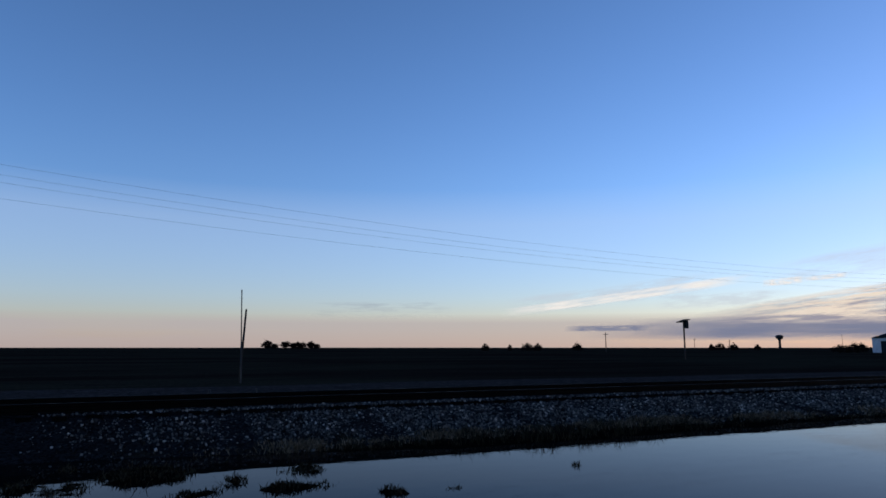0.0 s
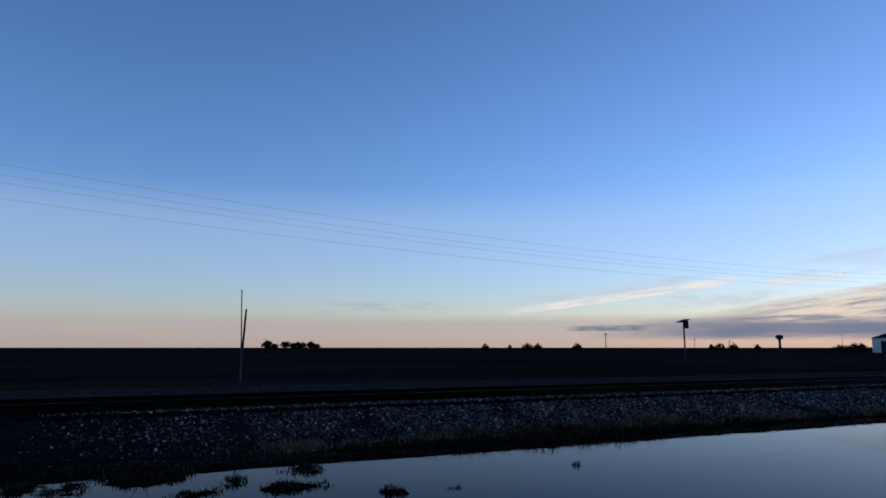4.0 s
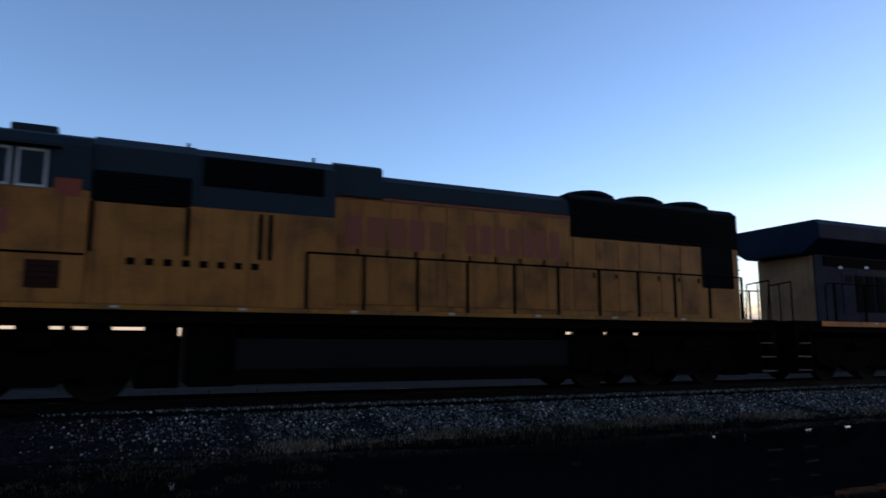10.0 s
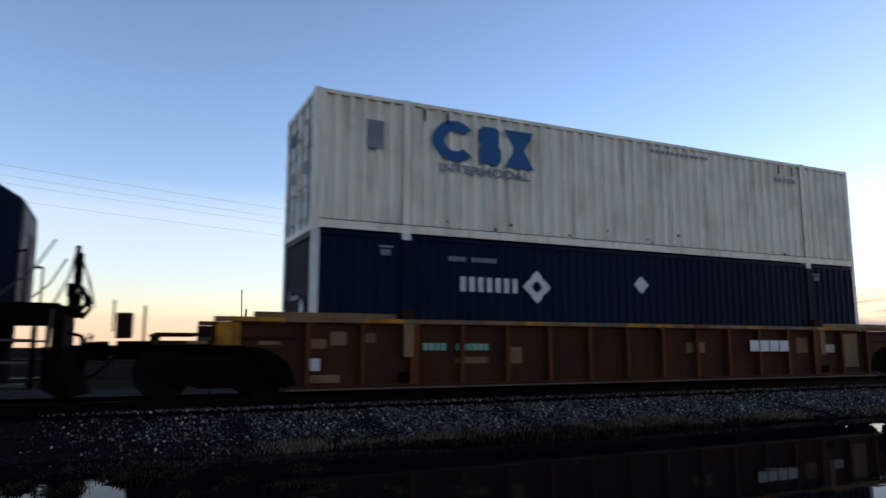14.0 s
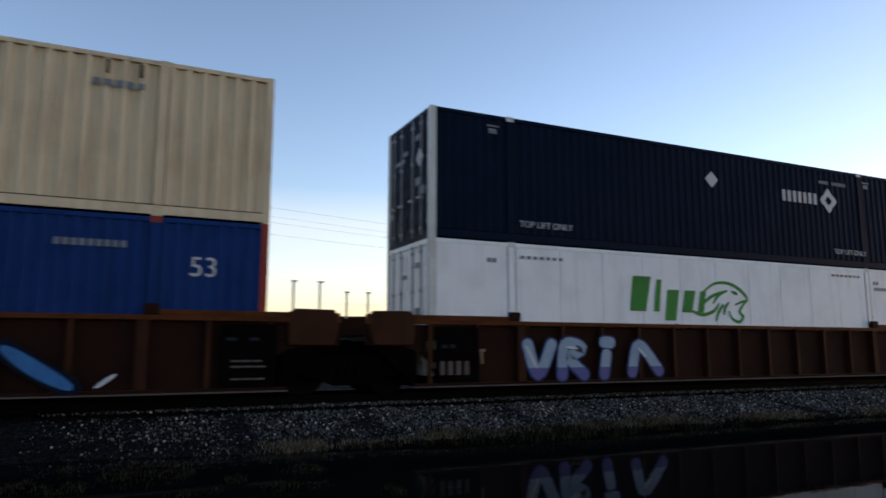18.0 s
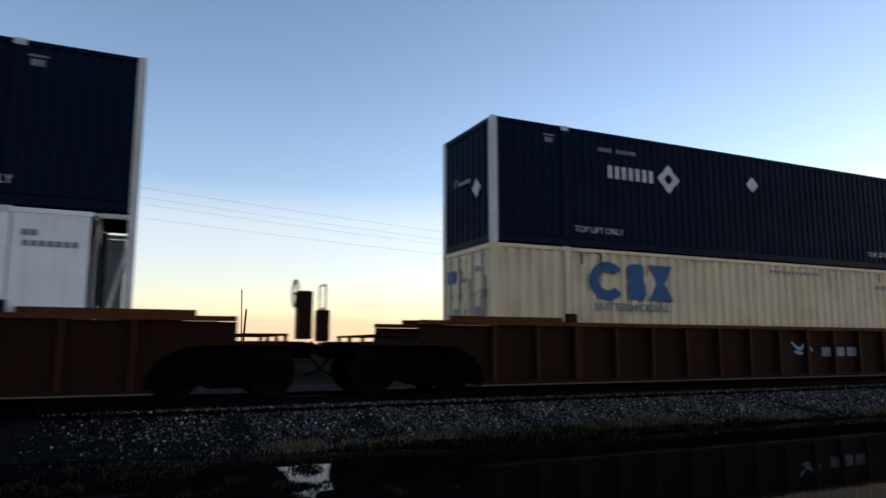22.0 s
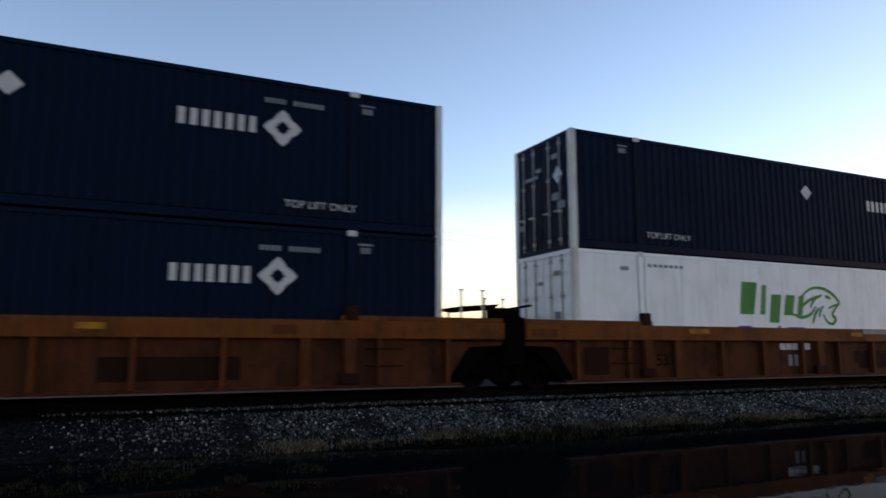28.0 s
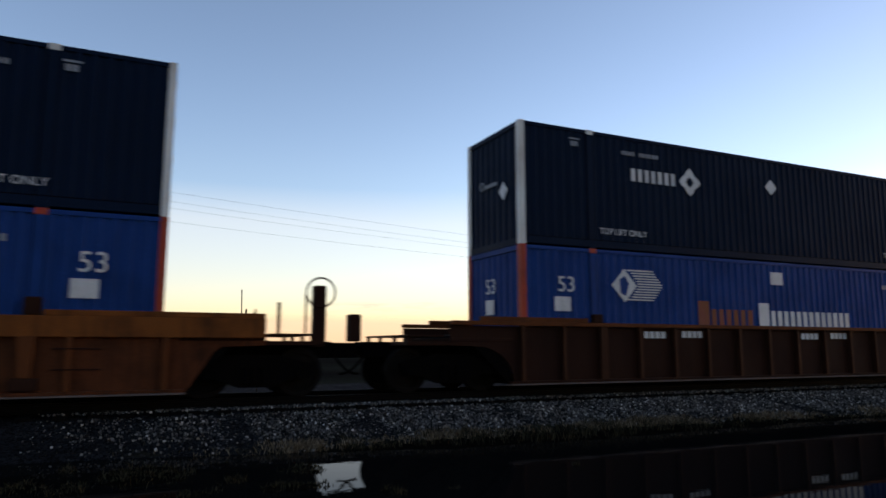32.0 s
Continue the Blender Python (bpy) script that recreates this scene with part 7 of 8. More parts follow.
    part("red_line", Geo().box(10.3, 16.1, -1.045, -1.04, 3.98, 4.03), M_RED, lo)
    bar_row(lo, "wordmark_bar", 10.6, 12.95, 2.98, 3.62, 5, 0.22, M_RED, "faded red wordmark bar", -1.043)
    bar_row(lo, "wordmark_bar", 13.35, 15.9, 2.98, 3.62, 7, 0.22, M_RED, "faded red wordmark bar", -1.043)
    bar_row(lo, "road_figure_bar", 3.80, 4.90, 2.76, 3.18, 4, 0.22, M_RED, "faded red road figure bar", -1.504)
    for k in range(4):
        q = [(1.86 + 0.05 * k, -1.085 - 0.042 * k, 3.16 - k * 0.12), (2.27, -1.44, 3.28 - k * 0.11), (2.27, -1.44, 3.23 - k * 0.11), (1.86 + 0.05 * k, -1.085 - 0.042 * k, 3.10 - k * 0.12)]
        part("wing_emblem", Geo().add([(x - 0.008, y - 0.006, z) for x, y, z in q], [(0, 1, 2, 3)]), M_MARKGREY, lo, "faded wing feather of the nose emblem")
    tank(lo, 8.5, 15.7)
    loco_truck(lo, 4.4, u, 1)
    loco_truck(lo, 18.6, u, 1)
    return lo


loco2 = wide_cab_b("faded dirty yellow freight locomotive with a grey roof", U2)
MOVERS.append((loco2, U2, (0, 0, 0)))

# graffiti and end fittings of the well cars
for a, b, mat in ((-1.5, -0.52, M_WELL_YEL), (1.08, 1.86, M_WELL_YEL), (3.26, 3.71, M_LEDGE), (4.7, 5.2, M_WELL_YEL), (6.68, 7.26, M_LEDGE), (7.52, 8.14, M_WELL_YEL), (8.41, 8.98, M_WELL_YEL),
                  (9.6, 10.1, M_WELL_OR), (11.46, 12.09, M_WELL_YEL), (12.84, 13.4, M_LEDGE), (14.2, 14.9, M_WELL_YEL), (16.2, 16.9, M_WELL_OR)):
    part("chord_patch", Geo().box(a, b, -1.454, -1.449, 1.415, 1.494), mat, carA, "amber or pale patch on the top chord")
for a, b, z0, z1, mat in ((-0.02, 0.6, 0.27, 0.42, M_TAN), (-0.95, -0.55, 0.99, 1.07, M_TAN), (-0.02, 0.2, 0.5, 0.73, M_MARK), (0.02, 0.32, 0.92, 1.10, M_TAN), (0.4, 0.72, 0.98, 1.24, M_TAN),
                          (1.07, 1.32, 1.03, 1.22, M_TAN), (3.1, 3.85, 0.61, 0.74, M_TAN), (9.45, 10.06, 0.81, 1.07, M_TAN), (13.42, 13.85, 0.8, 1.2, M_TAN), (14.5, 14.95, 0.8, 1.02, M_REFL),
                          (15.3, 15.95, 0.40, 1.33, M_TAN), (4.4, 4.7, 0.6, 0.95, M_TAN)):
    part("data_panel", Geo().box(a, b, YS - 0.004, YS, z0, z1), mat, carA)
bar_row(carA, "reporting_bar", 2.35, 2.89, 0.88, 1.03, 4, 0.2, M_PALEGREEN, "pale green reporting mark bars", YS - 0.002)
bar_row(carA, "reporting_bar", 3.1, 3.88, 0.88, 1.02, 6, 0.15, M_PALEGREEN, "pale green reporting mark bars", YS - 0.002)
bar_row(carA, "marking", 11.5, 12.95, 0.84, 1.12, 4, 0.12, M_MARK, "white scrawled tag bars", -1.468)
for x in (1.98, 14.3):
    part("painted_post", Geo().box(x - 0.1, x + 0.1, -1.472, -1.40, 0.75, 1.40), M_TAN, carA, "tan painted post", bevel=0.01)
    part("drain_box", Geo().box(x - 0.2, x + 0.2, -1.46, -1.40, 0.26, 0.46), M_BLACK, carA, bevel=0.03)
part("corner_post", Geo().box(-1.72, -1.3, -1.40, -1.30, 0.98, 1.40), M_WELL_YEL, carA, "worn yellow corner plate", bevel=0.01)
part("corner_post", Geo().box(CL + 1.3, CL + 1.68, -1.40, -1.30, 0.98, 1.40), M_TAN, carA, bevel=0.01)
part("tan_plate", Geo().box(-2.2, -1.85, -1.31, -1.30, 1.0, 1.06), M_TAN, carA)
brake_stand(carA, -3.2, 1.0)
OFF = STACK[1]
GY = -1.467
BLUES, EDGE_INK = (M_SP_BLUE, M_SP_LIGHT), M_SP_INK
blotch(carB, 4.75, 11.6, 0.24, 1.42, GY + 0.003, M_SP_INK, 2)
sprayed(carB, [[(5.70, 1.27), (5.22, 1.25), (5.08, 1.03), (5.36, 0.84), (5.82, 0.66), (5.80, 0.42), (4.98, 0.42), (4.90, 0.66)]], 0.195, BLUES, GY, EDGE_INK, 0.04, 0.70)
sprayed(carB, [[(6.28, 0.36), (6.34, 1.0), (6.69, 1.22), (7.05, 1.08), (7.15, 0.36)], [(6.40, 0.66), (7.06, 0.66)]], 0.195, BLUES, GY, EDGE_INK, 0.04, 0.70)
sprayed(carB, [[(7.38, 0.36), (7.48, 1.26)], [(8.08, 0.34), (7.96, 1.2)], [(7.43, 0.75), (7.99, 0.77)]], 0.17, BLUES, GY, EDGE_INK, 0.04, 0.70)
sprayed(carB, [[(8.24, 1.26), (8.53, 0.42), (8.86, 1.17), (9.17, 0.42), (9.36, 1.25)], [(9.54, 0.42), (9.48, 1.2), (9.88, 1.17), (9.93, 0.89), (9.56, 0.8)]], 0.155, BLUES, GY, EDGE_INK, 0.04, 0.72)
sprayed(carB, [[(9.88, 0.54), (10.39, 0.56), (10.86, 0.36), (11.40, 0.38), (11.36, 1.28)]], 0.155, BLUES, GY, EDGE_INK, 0.04, 0.74)
sprayed(carB, [[(11.78, 0.93), (11.82, 0.42)], [(12.05, 0.92), (12.5, 0.6), (13.0, 0.30)]], 0.12, (M_SP_BLUE,), GY, EDGE_INK, 0.06, taper=0.5)
sprayed(carB, [[(13.38, 0.28), (13.67, 0.49)], [(5.35, 0.60), (5.70, 0.50)], [(6.62, 0.92), (6.80, 0.92)], [(5.35, 0.98), (5.52, 0.95)]], 0.035, (M_SP_WHITE,), GY - 0.008, taper=0.6)
sprayed(carB, [[(4.98, 1.36), (5.5, 1.43), (6.0, 1.38)], [(6.3, 1.34), (6.7, 1.40), (7.1, 1.36)], [(11.3, 1.30), (11.38, 1.46)]], 0.035, (M_SP_TEAL,), GY - 0.004)
sprayed(carB, [[(4.25, 1.05), (4.32, 0.92)], [(4.5, 0.7), (4.4, 0.42)]], 0.13, (M_SP_NAVY,), GY)
b2 = STACK[2] - OFF
b3_ = STACK[3] - OFF
at_ = lambda ox, pts: [(ox + x, z) for x, z in pts]
sprayed(carB, [at_(b2, p) for p in ([(-0.05, 0.86), (0.0, 1.08), (0.14, 0.9)], [(0.2, 0.86), (0.24, 1.12), (0.36, 0.9)], [(0.44, 0.84), (0.5, 1.08), (0.62, 0.86)], [(-0.05, 0.58), (0.68, 0.56)])], 0.07, (M_SP_TAN,), YS, taper=0.4)
sprayed(carB, [at_(b2, p) for p in ([(1.03, 0.86), (1.25, 0.88)], [(1.18, 0.86), (1.2, 0.62)])], 0.03, (M_SP_TAN,), YS)
sprayed(carB, [at_(b2, p) for p in ([(2.24, 1.0), (2.5, 0.36), (2.86, 1.0)], [(3.13, 0.34), (3.22, 1.0), (3.68, 0.92), (3.36, 0.70), (3.72, 0.34)], [(4.28, 0.34), (4.36, 0.78)], [(4.30, 1.06), (4.48, 1.05)],
                                     [(5.09, 0.38), (5.31, 1.0), (5.90, 0.40)])], 0.13, (M_SP_LIGHT, M_SP_LILAC), GY, M_SP_NAVY, 0.04, 0.5)
sprayed(carB, [at_(b2, p) for p in ([(2.20, 0.98), (2.45, 0.5)], [(3.25, 0.95), (3.55, 0.92)], [(5.3, 0.92), (5.5, 0.72)])], 0.03, (M_SP_WHITE,), GY - 0.008, taper=0.6)
blotch(carB, b3_ + 5.35, b3_ + 11.65, 0.22, 1.36, GY + 0.003, M_SP_BLACK, 6)
sprayed(carB, [at_(b3_, p) for p in ([(5.15, 0.76), (5.5, 0.62), (5.9, 0.54)], [(7.35, 1.44), (7.78, 1.42)], [(10.64, 1.42), (11.07, 1.38)], [(11.34, 0.56), (11.95, 0.50)], [(11.36, 0.38), (12.0, 0.34)], [(11.4, 0.74), (11.8, 0.7)])],
        0.065, (M_SP_TEAL,), GY, taper=0.5)
sprayed(carB, [at_(b3_, p) for p in ([(7.93, 1.0), (7.98, 0.6)], [(10.1, 1.0), (10.16, 0.6)], [(5.72, 0.5), (5.85, 0.3)], [(6.98, 0.8), (7.0, 0.5)], [(9.2, 0.9), (9.22, 0.62)])], 0.08, (M_SP_TEAL,), GY, taper=0.7)
WHITE_LINES = [
    [(5.70, 1.28), (5.46, 1.23), (5.35, 1.05), (5.52, 0.75), (5.86, 0.68), (5.97, 0.78), (6.25, 0.85)],
    [(5.97, 0.78), (5.93, 0.52), (6.06, 0.32), (6.41, 0.28), (6.79, 0.40), (6.98, 0.54)],
    [(6.17, 1.19), (6.42, 1.28), (6.82, 1.26), (6.96, 1.09), (6.90, 0.81), (6.58, 0.64), (6.56, 0.80)],
    [(7.44, 0.91), (7.82, 0.99), (7.88, 1.20), (7.63, 1.27), (7.12, 1.26), (7.01, 1.12), (7.03, 0.85), (6.93, 0.60), (7.0, 0.36)],
    [(7.0, 0.36), (7.19, 0.30), (7.53, 0.39), (7.95, 0.28)],
    [(7.45, 0.80), (7.68, 0.72), (7.90, 0.78)]]
sprayed(carB, [at_(b3_, p) for p in WHITE_LINES], 0.027, (M_SP_WHITE,), GY - 0.002, taper=0.3)
WHITE_LINES = [
    [(7.99, 1.09), (8.13, 1.28), (8.50, 1.24), (8.58, 0.99), (8.84, 1.25), (9.18, 1.25), (9.13, 0.91), (8.66, 0.86)],
    [(7.99, 1.09), (8.22, 0.84), (8.08, 0.59), (8.18, 0.30), (8.38, 0.28), (8.55, 0.66), (8.69, 0.30), (9.13, 0.28), (9.18, 0.73)],
    [(9.66, 0.91), (10.02, 0.99), (10.14, 1.18), (9.85, 1.31), (9.34, 1.24), (9.36, 0.88), (9.20, 0.58), (9.30, 0.30)],
    [(9.30, 0.30), (9.75, 0.37), (10.12, 0.26), (10.17, 0.72)], [(9.66, 0.78), (9.9, 0.72), (10.11, 0.78)]]
sprayed(carB, [at_(b3_, p) for p in WHITE_LINES], 0.027, (M_SP_WHITE,), GY - 0.002, taper=0.3)
WHITE_LINES = [
    [(10.18, 1.28), (10.24, 0.95), (10.56, 0.83), (10.36, 0.49), (10.50, 0.28), (11.08, 0.29), (11.09, 0.54), (10.65, 1.01), (10.44, 0.80)],
    [(10.65, 1.01), (10.99, 0.68), (11.18, 0.79)], [(11.29, 1.42), (11.62, 1.21), (11.56, 0.87), (11.09, 0.79), (10.92, 1.07)], [(10.95, 1.36), (11.2, 1.30)], [(11.4, 0.44), (11.9, 0.41)]]
sprayed(carB, [at_(b3_, p) for p in WHITE_LINES], 0.027, (M_SP_WHITE,), GY - 0.002, taper=0.3)
for xq, figures in ((b2 - 4.17, False), (b2 + 0.05, True), (b3_ - 4.17, False), (b3_ + 0.05, True)):
    part("data_panel", Geo().box(xq, xq + 1.0, -1.470, -1.466, 0.23, 1.36), M_BLACK, carB, "black data panel with pale bars")
    if figures:
        bar_row(carB, "data_line", xq + 0.10, xq + 0.84, 0.38, 0.66, 4, 0.45, M_LEDGE, "worn tan figure bars", -1.471)
        bar_row(carB, "data_line", xq + 0.14, xq + 0.5, 0.92, 1.0, 2, 0.3, M_CABGREY, "", -1.471)
    else:
        for z, w_ in ((0.36, 0.62), (0.58, 0.64), (0.68, 0.56)):
            bar_row(carB, "data_line", xq + 0.2, xq + 0.2 + w_, z, z + 0.035, 3, 0.1, M_LEDGE, "", -1.471)
        bar_row(carB, "data_line", xq + 0.1, xq + 0.9, 1.06, 1.12, 2, 0.55, M_CABGREY, "", -1.471)
brake_stand(carB, b3_ + CL + 3.15, 1.5)
part("corner_plate", Geo().box(CL + 1.35, CL + 1.74, -1.40, -1.345, 1.0, 1.40), M_WELL, carC, "worn brown corner plate", bevel=0.01)
part("chord_patch", Geo().box(CL + 1.2, CL + 1.75, -1.454, -1.449, 1.415, 1.494), M_WELL_YEL, carC, "worn yellow chord end")
part("chord_patch", Geo().box(CL + 1.42, CL + 1.74, -1.404, -1.40, 1.06, 1.40), M_TAN, carC)
sprayed(carC, [[(9.2, 1.08), (9.5, 0.9), (9.75, 1.02), (10.0, 0.86)], [(9.3, 0.82), (9.6, 0.78)]], 0.05, (M_SP_LIGHT,), YS, taper=0.5)
bar_row(carC, "marking", 10.4, 12.0, 0.7, 0.95, 3, 0.25, M_MARKGREY, "", YS)
part("valve_box", Geo().box(-3.7, -3.45, -0.7, -0.4, 1.06, 1.7), M_WELL_DARK, carC, bevel=0.04)
for x0, x1, z0, z1, mat, seed in ((-1.2, 0.5, 0.22, 1.30, M_SP_BLACK, 1), (0.7, 2.2, 0.22, 1.40, M_SP_BLACK, 2), (2.5, 3.3, 0.22, 1.40, M_SP_BLACK, 3), (3.4, 4.4, 0.24, 0.66, M_SP_BLACK, 4),
                                  (5.5, 6.6, 0.24, 1.36, M_WELL_DARK, 5), (6.4, 12.0, 0.22, 1.44, M_SP_INK, 6), (11.6, 14.6, 0.22, 1.42, M_SP_BLACK, 7), (13.6, 16.0, 0.22, 1.40, M_SP_BLACK, 8)):
    blotch(carD, x0, x1, z0, z1, YD, mat, seed, "dark spray-painted ground")
for x0, x1, z0, z1, mat, seed in ((6.5, 7.5, 0.55, 1.0, M_SP_TEAL, 21), (7.4, 8.6, 0.9, 1.4, M_SP_NAVY, 22), (8.2, 8.7, 0.3, 0.8, M_SP_RED, 23), (9.0, 9.5, 0.26, 0.8, M_SP_TEAL, 24), (9.2, 9.8, 1.15, 1.42, M_SP_PALE, 25),
                                  (10.1, 10.9, 1.1, 1.42, M_SP_NAVY, 26), (10.5, 10.8, 0.3, 0.9, M_SP_RED, 27), (11.0, 11.6, 0.3, 0.7, M_SP_OLIVE, 28), (11.5, 12.0, 0.9, 1.4, M_SP_YELLOW, 29), (12.0, 12.5, 0.9, 1.4, M_SP_TEAL, 30),
                                  (12.3, 12.6, 0.3, 0.8, M_SP_DIM, 31), (13.3, 14.0, 0.3, 0.9, M_SP_DIM, 32), (14.0, 14.8, 0.9, 1.36, M_SP_OLIVE, 33), (15.5, 15.9, 0.3, 0.9, M_SP_DIM, 34), (3.3, 3.8, 1.0, 1.36, M_WELL_OR, 35)):
    blotch(carD, x0, x1, z0, z1, YD - 0.002 - 0.0001 * (seed - 20), mat, seed, "patch of spray paint")
DY = YD - 0.004
sprayed(carD, [[(0.18, 1.32), (0.35, 0.9), (0.45, 0.5)], [(0.62, 1.30), (0.95, 0.80), (1.25, 0.45)], [(2.2, 1.38), (2.35, 0.9), (2.54, 0.42)], [(-0.9, 0.8), (-0.4, 1.1), (0.0, 1.2)]], 0.20, (M_SP_DIM,), DY, taper=0.5)
sprayed(carD, [[(1.4, 1.1), (1.8, 1.25), (2.1, 1.2)], [(1.15, 1.3), (1.35, 1.2)], [(-0.6, 0.5), (-0.2, 0.4)]], 0.12, (M_SP_OLIVE,), DY, taper=0.5)
sprayed(carD, [[(1.3, 0.93), (1.7, 1.05), (2.05, 1.04)], [(2.82, 0.90), (3.1, 0.98), (3.49, 1.19)], [(0.1, 1.32), (0.45, 1.28)], [(2.9, 0.5), (3.2, 0.75)]], 0.035, (M_SP_PALE,), DY - 0.004, taper=0.7)
LILACS = (M_SP_LILAC,)
sprayed(carD, [[(7.37, 1.32), (6.80, 1.30), (6.60, 1.10), (6.90, 0.92), (7.35, 0.90)], [(6.52, 0.46), (7.10, 0.46)]], 0.175, LILACS, DY, M_SP_NAVY, 0.04)
sprayed(carD, [[(7.58, 1.28), (7.80, 0.90), (8.0, 0.92), (8.26, 1.24)], [(7.66, 0.36), (7.72, 0.70)], [(8.52, 0.38), (8.62, 1.08), (9.06, 1.20), (9.18, 0.95), (8.72, 0.80)]], 0.16, LILACS, DY, M_SP_NAVY, 0.05)
sprayed(carD, [[(9.70, 0.95), (9.64, 0.6), (9.78, 0.5)], [(9.62, 0.9), (9.74, 0.66)]], 0.32, LILACS, DY, M_SP_NAVY, 0.05)
sprayed(carD, [[(10.40, 0.36), (10.48, 1.10)], [(10.90, 1.12), (10.88, 0.40)], [(10.5, 1.15), (10.85, 1.12)], [(11.22, 0.40), (11.27, 1.10), (11.72, 1.20)], [(11.30, 0.82), (11.68, 0.86)]], 0.145, LILACS, DY, M_SP_NAVY, 0.05)
sprayed(carD, [[(7.30, 0.62), (7.42, 0.40)], [(8.82, 0.60), (8.9, 0.36)], [(8.15, 0.5), (8.2, 0.36)]], 0.16, (M_SP_RED,), DY - 0.001, taper=0.4)
sprayed(carD, [[(6.7, 1.12), (7.2, 1.16)], [(9.5, 0.98), (9.95, 0.98)], [(9.55, 0.84), (9.9, 0.84)], [(8.75, 1.02), (8.95, 1.06)], [(10.65, 0.95), (10.7, 0.7)], [(11.4, 1.0), (11.6, 0.98)]], 0.04, (M_SP_NAVY,), DY - 0.008, taper=0.5)
sprayed(carD, [[(6.62, 1.34), (7.0, 1.39), (7.35, 1.36)], [(9.45, 1.10), (9.7, 1.18)], [(8.55, 1.16), (8.8, 1.24)], [(10.42, 1.16), (10.7, 1.2)], [(11.5, 0.92), (11.8, 0.95)], [(9.55, 0.74), (9.7, 0.72)]], 0.03, (M_SP_PALE,), DY - 0.009, taper=0.6)
sprayed(carD, [[(7.33, 1.40), (7.42, 0.95)], [(12.54, 1.12), (12.80, 0.76)], [(13.95, 0.74), (14.75, 0.84)], [(13.3, 0.95), (13.9, 1.2)]], 0.09, (M_SP_TEAL,), DY - 0.002, taper=0.4)
sprayed(carD, [[(13.14, 1.36), (13.66, 1.25), (13.5, 0.95)], [(13.2, 0.34), (13.6, 0.42), (13.55, 0.62)], [(11.85, 1.30), (12.1, 1.1)], [(14.9, 1.2), (15.1, 1.0)]], 0.11, (M_SP_YELLOW,), DY - 0.002, taper=0.4)
sprayed(carD, [[(14.15, 1.18), (14.45, 1.16)]], 0.05, (M_WELL_YEL,), DY - 0.004)
sprayed(carD, [[(8.72, 1.40), (9.6, 1.40), (10.3, 1.42), (11.1, 1.40)]], 0.03, (M_SP_RED,), DY - 0.004)
part("writing", lettering("DTTX", 0.21, bold=0.006, slant=0.35), M_MARK, carD, "white reporting letters", at=pose(3.42, YD - 0.010, 0.80) @ Matrix.Diagonal((1.35, 1, 1, 1)))
part("writing", lettering("647116", 0.21, bold=0.004, slant=0.35), M_MARK, carD, "white reporting figures", at=pose(4.90, YD - 0.010, 0.81) @ Matrix.Diagonal((1.26, 1, 1, 1)))
part("marking_stripe", Geo().box(4.47, 4.84, YD - 0.004, YD, 0.76, 1.02), M_SP_BLACK, carD)
part("data_plate", Geo().box(15.91, 16.33, YD - 0.006, YD - 0.002, 1.10, 1.17), M_MARK, carD)
part("side_box", Geo().box(CL + 1.25, CL + 1.72, -1.5, -1.40, 0.98, 1.36), M_POST, carD, "pale framed box")
part("box_mesh", Geo().box(CL + 1.30, CL + 1.67, -1.508, -1.50, 1.08, 1.30), M_GRILLE, carD)
part("yellow_patch", Geo().box(CL + 0.1, CL + 1.0, YD - 0.004, YD, 1.02, 1.14), M_WELL_YEL, carD)
# brake gear on the front platform of the graffiti car
part("end_block", Geo().prism([(-1.56, 1.0), (-1.56, 1.50), (-1.48, 1.58), (-0.86, 1.58), (-0.78, 1.0)], -1.43, -1.2), M_WELL_MID, carD, "dull brown end casting", bevel=0.02)
part("brake_cylinder", Geo().rod((-2.10, -0.8, 1.74), (-1.45, -0.8, 1.74), 0.14, 14).box(-2.0, -1.5, -0.95, -0.6, 1.10, 1.66), M_BLACK, carD, "black brake cylinder on its bracket", bevel=0.02)
part("brake_wheel", Geo().ring((-2.88, -0.9, 1.60), (1, 0, 0), 0.24, 0.022).rod((-2.88, -0.9, 1.36), (-2.88, -0.9, 1.84), 0.016).rod((-2.88, -1.14, 1.60), (-2.88, -0.66, 1.60), 0.016).rod((-2.94, -0.9, 1.60), (-2.5, -0.9, 1.60), 0.03), M_BLACK, carD)
part("brake_housing", Geo().box(-2.72, -2.45, -1.05, -0.72, 1.1, 1.72), M_BLACK, carD, bevel=0.03)
part("platform_rail", Geo().path([(-2.78, -1.2, 1.1), (-2.78, -1.2, 1.72), (-1.6, -1.2, 1.74), (-1.6, -1.2, 1.1)], 0.03).rod((-2.25, -1.2, 1.1), (-2.25, -1.2, 1.74), 0.025).rod((-2.78, -1.2, 1.45), (-1.6, -1.2, 1.45), 0.022), M_BLACK, carD)
for x, y, z in ((-2.7, -1.1, 2.14), (-2.1, -1.1, 2.16), (-3.08, -0.34, 1.96)):
    part("grab_post", Geo().rod((x, y, 1.0), (x, y, z), 0.025, 6), M_WELL_DARK, carD)
part("uncoupling_lever", Geo().path([(CL + 3.0, -0.3, 1.0), (CL + 3.23, -0.6, 1.02), (CL + 3.25, -1.0, 1.02), (CL + 3.25, -1.0, 1.90)], 0.025), M_WELL_DARK, carC)
for x in (CL + 2.2,):
    part("grab_loop", Geo().path([(x, -1.3, 1.1), (x, -1.3, 1.75), (x + 0.3, -1.3, 1.75), (x + 0.3, -1.3, 1.1)], 0.02), M_WELL_DARK, carD)
brake_stand(carD, CL + 3.4, 1.45)
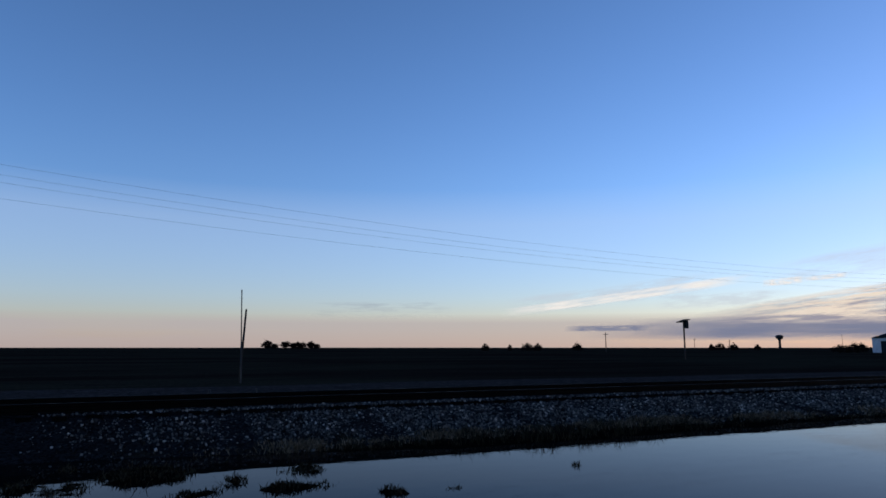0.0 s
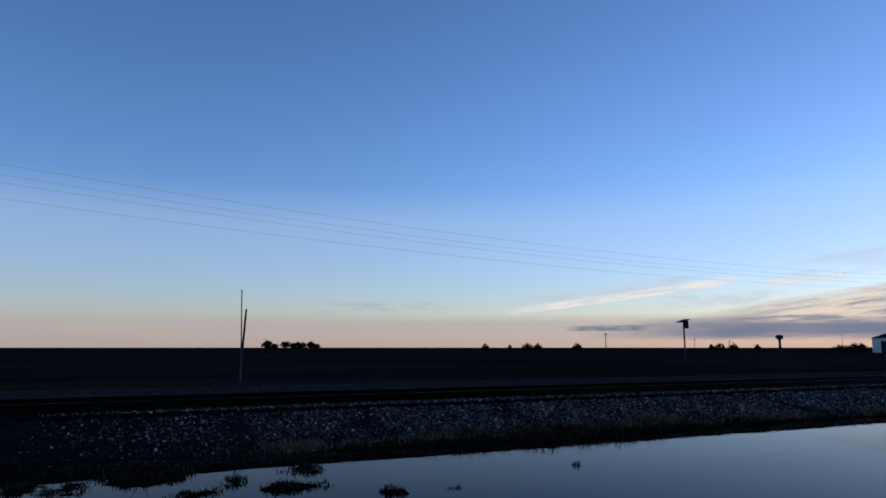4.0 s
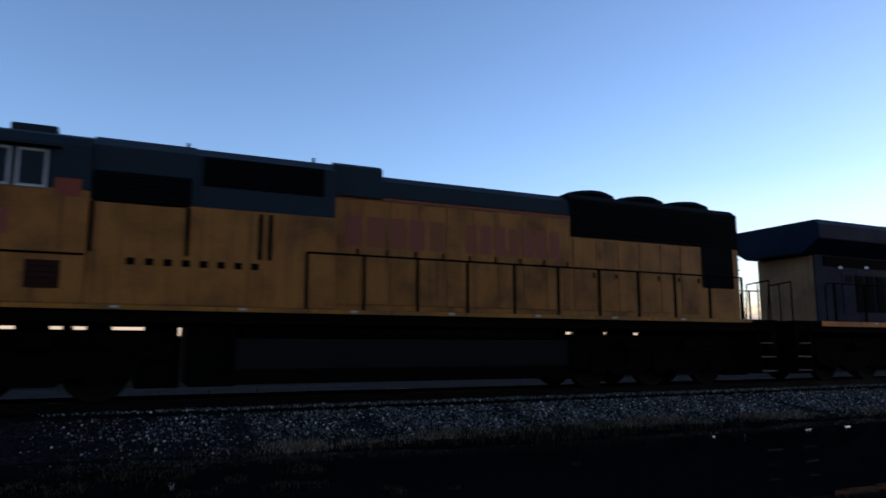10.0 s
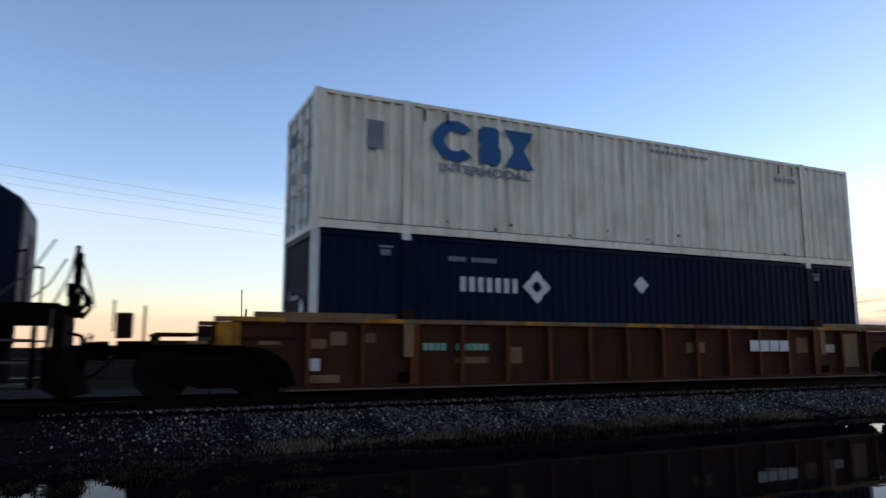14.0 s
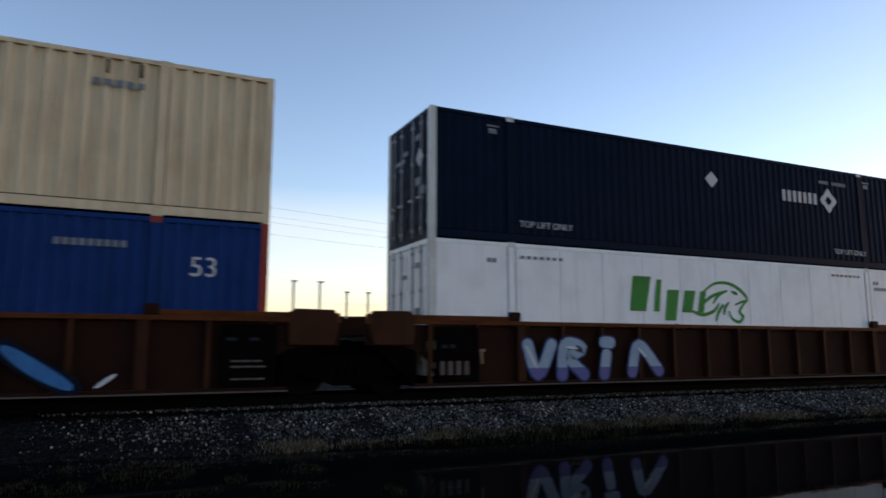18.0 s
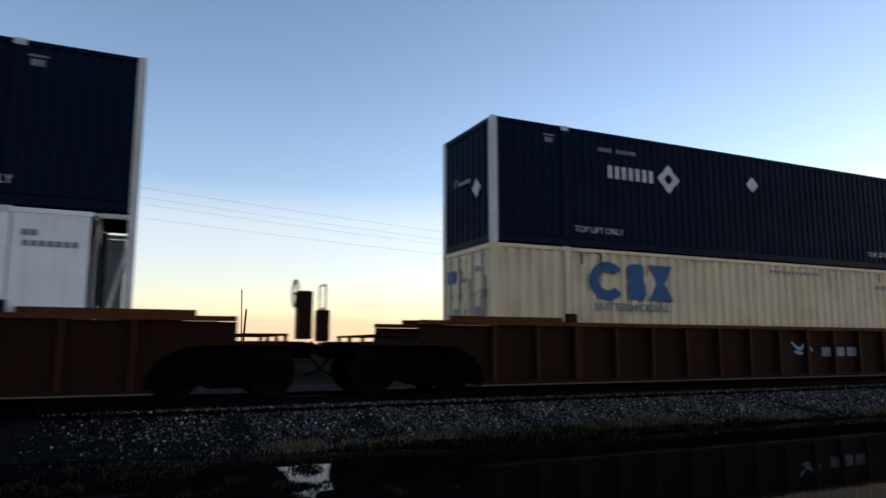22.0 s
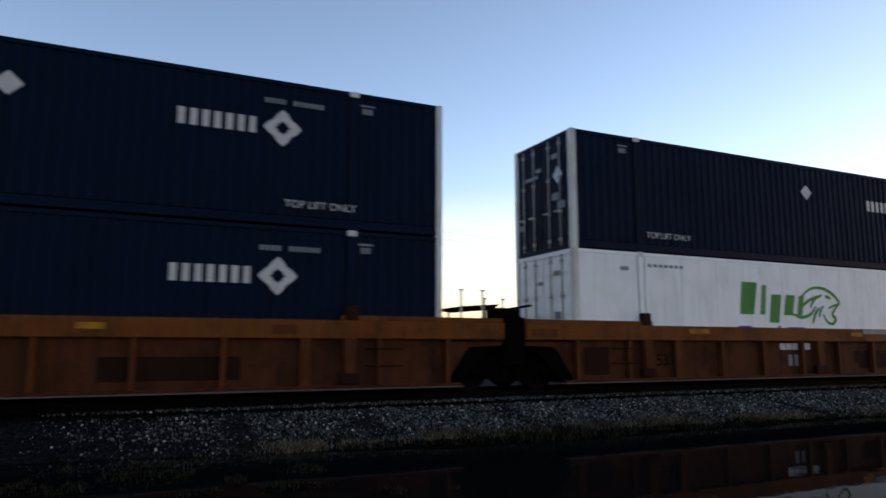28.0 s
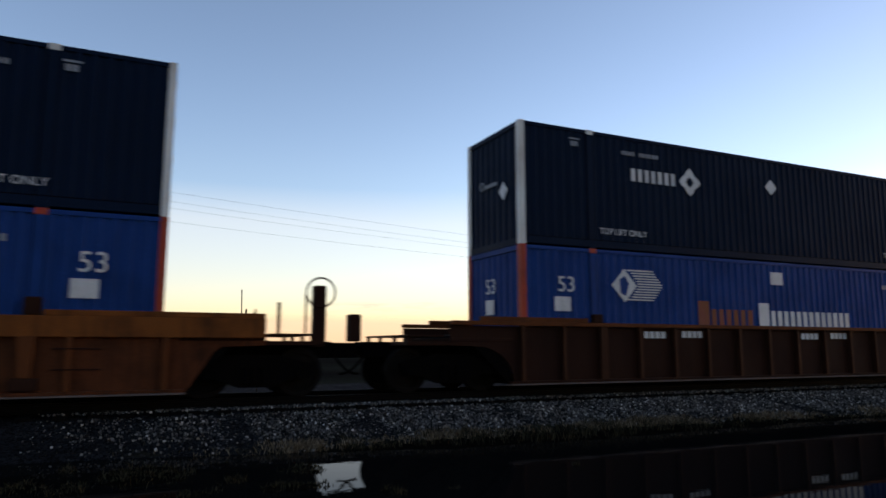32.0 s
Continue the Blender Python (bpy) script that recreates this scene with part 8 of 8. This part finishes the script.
for xq in (0.0, STACK[7] - STACK[6], STACK[8] - STACK[6]):
    part("writing", lettering("53", 0.30), M_BLACK, carE, "faint dark length figures", at=pose(xq + 2.3, YO - 0.003, 0.5))
    part("yellow_patch", Geo().box(xq + 3.3, xq + 3.95, -1.456, -1.45, 1.28, 1.40), M_WELL_YEL, carE)
    part("ladder_panel", Geo().box(xq + 0.2, xq + 0.9, YO - 0.02, YO, 0.32, 0.95), M_WELL_DARK, carE, bevel=0.01)
    for px, foot in ((1.98, 0.30), (8.04, 0.34), (14.12, 0.30)):
        part("side_post", Geo().prism([(xq + px - 0.13, 1.12), (xq + px - 0.09, 0.45), (xq + px + 0.09, 0.45), (xq + px + 0.13, 1.12)], -1.475, -1.33), M_WELL, carE, "stout brown side post", bevel=0.01)
        part("post_foot", Geo().box(xq + px - 0.2, xq + px + 0.2, -1.47, -1.33, 0.24, 0.24 + foot * 0.7), M_WELL_DARK, carE, bevel=0.03)
    for a, b in ((0.98, 1.72), (14.5, 15.2)):
        part("grab_iron", Geo().path([(xq + a, -1.34, 0.92), (xq + a, -1.46, 0.92), (xq + b, -1.46, 0.92), (xq + b, -1.34, 0.92)], 0.014), M_WELL_DARK, carE)
        part("grab_iron", Geo().path([(xq + a, -1.34, 0.58), (xq + a, -1.46, 0.58), (xq + b, -1.46, 0.58), (xq + b, -1.34, 0.58)], 0.014), M_WELL_DARK, carE)
    for a, b, z0, z1 in ((-1.3, -0.6, 1.16, 1.34), (5.2, 5.7, 1.14, 1.22), (9.4, 9.85, 1.25, 1.36), (12.6, 13.1, 1.18, 1.36)):
        part("rust_patch", Geo().box(xq + a, xq + b, -1.4535, -1.449, z0, z1), M_WELL_YEL if a > 9 and a < 10 else M_WELL, carE, "patch of fresher or rusted paint")
    part("faded_panel", Geo().box(xq + 9.76, xq + 12.1, YO - 0.003, YO, 0.36, 0.78), M_WELL_DARK, carE, "dark faded lettering panel")
e2, e3 = STACK[7] - STACK[6], STACK[8] - STACK[6]
bar_row(carE, "marking", e2 + 6.6, e2 + 7.8, 0.88, 1.05, 5, 0.1, M_MARK, "pale scribbled tag", YO - 0.003)
bar_row(carE, "marking", e2 + 6.9, e2 + 7.6, 0.45, 0.75, 3, 0.4, M_MARKGREY, "", YO - 0.003)
bar_row(carE, "marking", e2 + 9.9, e2 + 11.6, 1.32, 1.44, 6, 0.05, M_MARKGREY, "", -1.452)
bar_row(carE, "marking", e2 + 9.6, e2 + 11.8, 0.5, 0.85, 5, 0.3, M_WELL_DARK, "", YO - 0.003)
bar_row(carE, "marking", e3 + 9.8, e3 + 11.2, 1.20, 1.42, 5, 0.06, M_MARK, "white scribbled tag", -1.452)
bar_row(carE, "marking", e3 + 4.6, e3 + 5.8, 0.75, 0.92, 6, 0.2, M_MARKGREY, "", YO - 0.003)
part("yellow_patch", Geo().box(e2 + CL - 1.86, e2 + CL + 1.36, -1.415, -1.402, 1.464, 1.565), M_WELL_YEL, carE, "faded yellow end sill")
part("yellow_patch", Geo().box(e2 + CL - 0.9, e2 + CL + 1.3, -1.4535, -1.449, 1.38, 1.455), M_WELL_YEL, carE)
part("valve_box", Geo().box(-3.75, -3.5, -0.7, -0.4, 1.06, 1.62), M_WELL_DARK, carF, bevel=0.04)
part("brake_wheel", Geo().ring((CL + 3.0 + e3, -0.6, 2.05), (0, 1, 0), 0.3, 0.02), M_WELL_DARK, carE)
part("brake_housing", Geo().box(CL + 2.88 + e3, CL + 3.14 + e3, -0.55, -0.3, 0.95, 2.2), M_WELL_DARK, carE, bevel=0.04)
for k, (x, h) in enumerate(((3.4, 1.16), (4.6, 1.18), (8.9, 1.16), (10.1, 1.18))):
    bar_row(carF, "data_line", x, x + 0.7, h, h + 0.16, 4, 0.25, M_MARK, "", YS - 0.003)


# ---- what moves ----
def motions():
    """The train rolls by, and its wheels turn while they can be seen."""
    for ob, u, (dx, dy, dz) in MOVERS:
        turned = 180 if ob is loco3 else 0
        rows = []
        for t in range(33):
            rows.append((t, pose(u + dx - run(t) - SURGE.get(t, 0.0), TRACK_Y + dy, RAIL_Z + dz, 0, 0, turned)))
        walk(ob, rows)
    for ob, r, u, place in WHEELS:
        back = -1 if ob.parent.parent is loco3 else 1
        ks = [k for k in range(0, 32 * FPS + 1, 2) if -7 < u - run(k / FPS) < 32]
        rows = [(0.0, pose(*place))] if ks[0] else []
        for k in ks:
            rows.append((k / FPS, pose(*place, 0, back * -math.degrees((run(k / FPS) - run(ks[0] / FPS)) / r), 0)))
        if ks[-1] < 32 * FPS:
            rows.append((32.0, rows[-1][1]))
        walk(ob, rows)


motions()
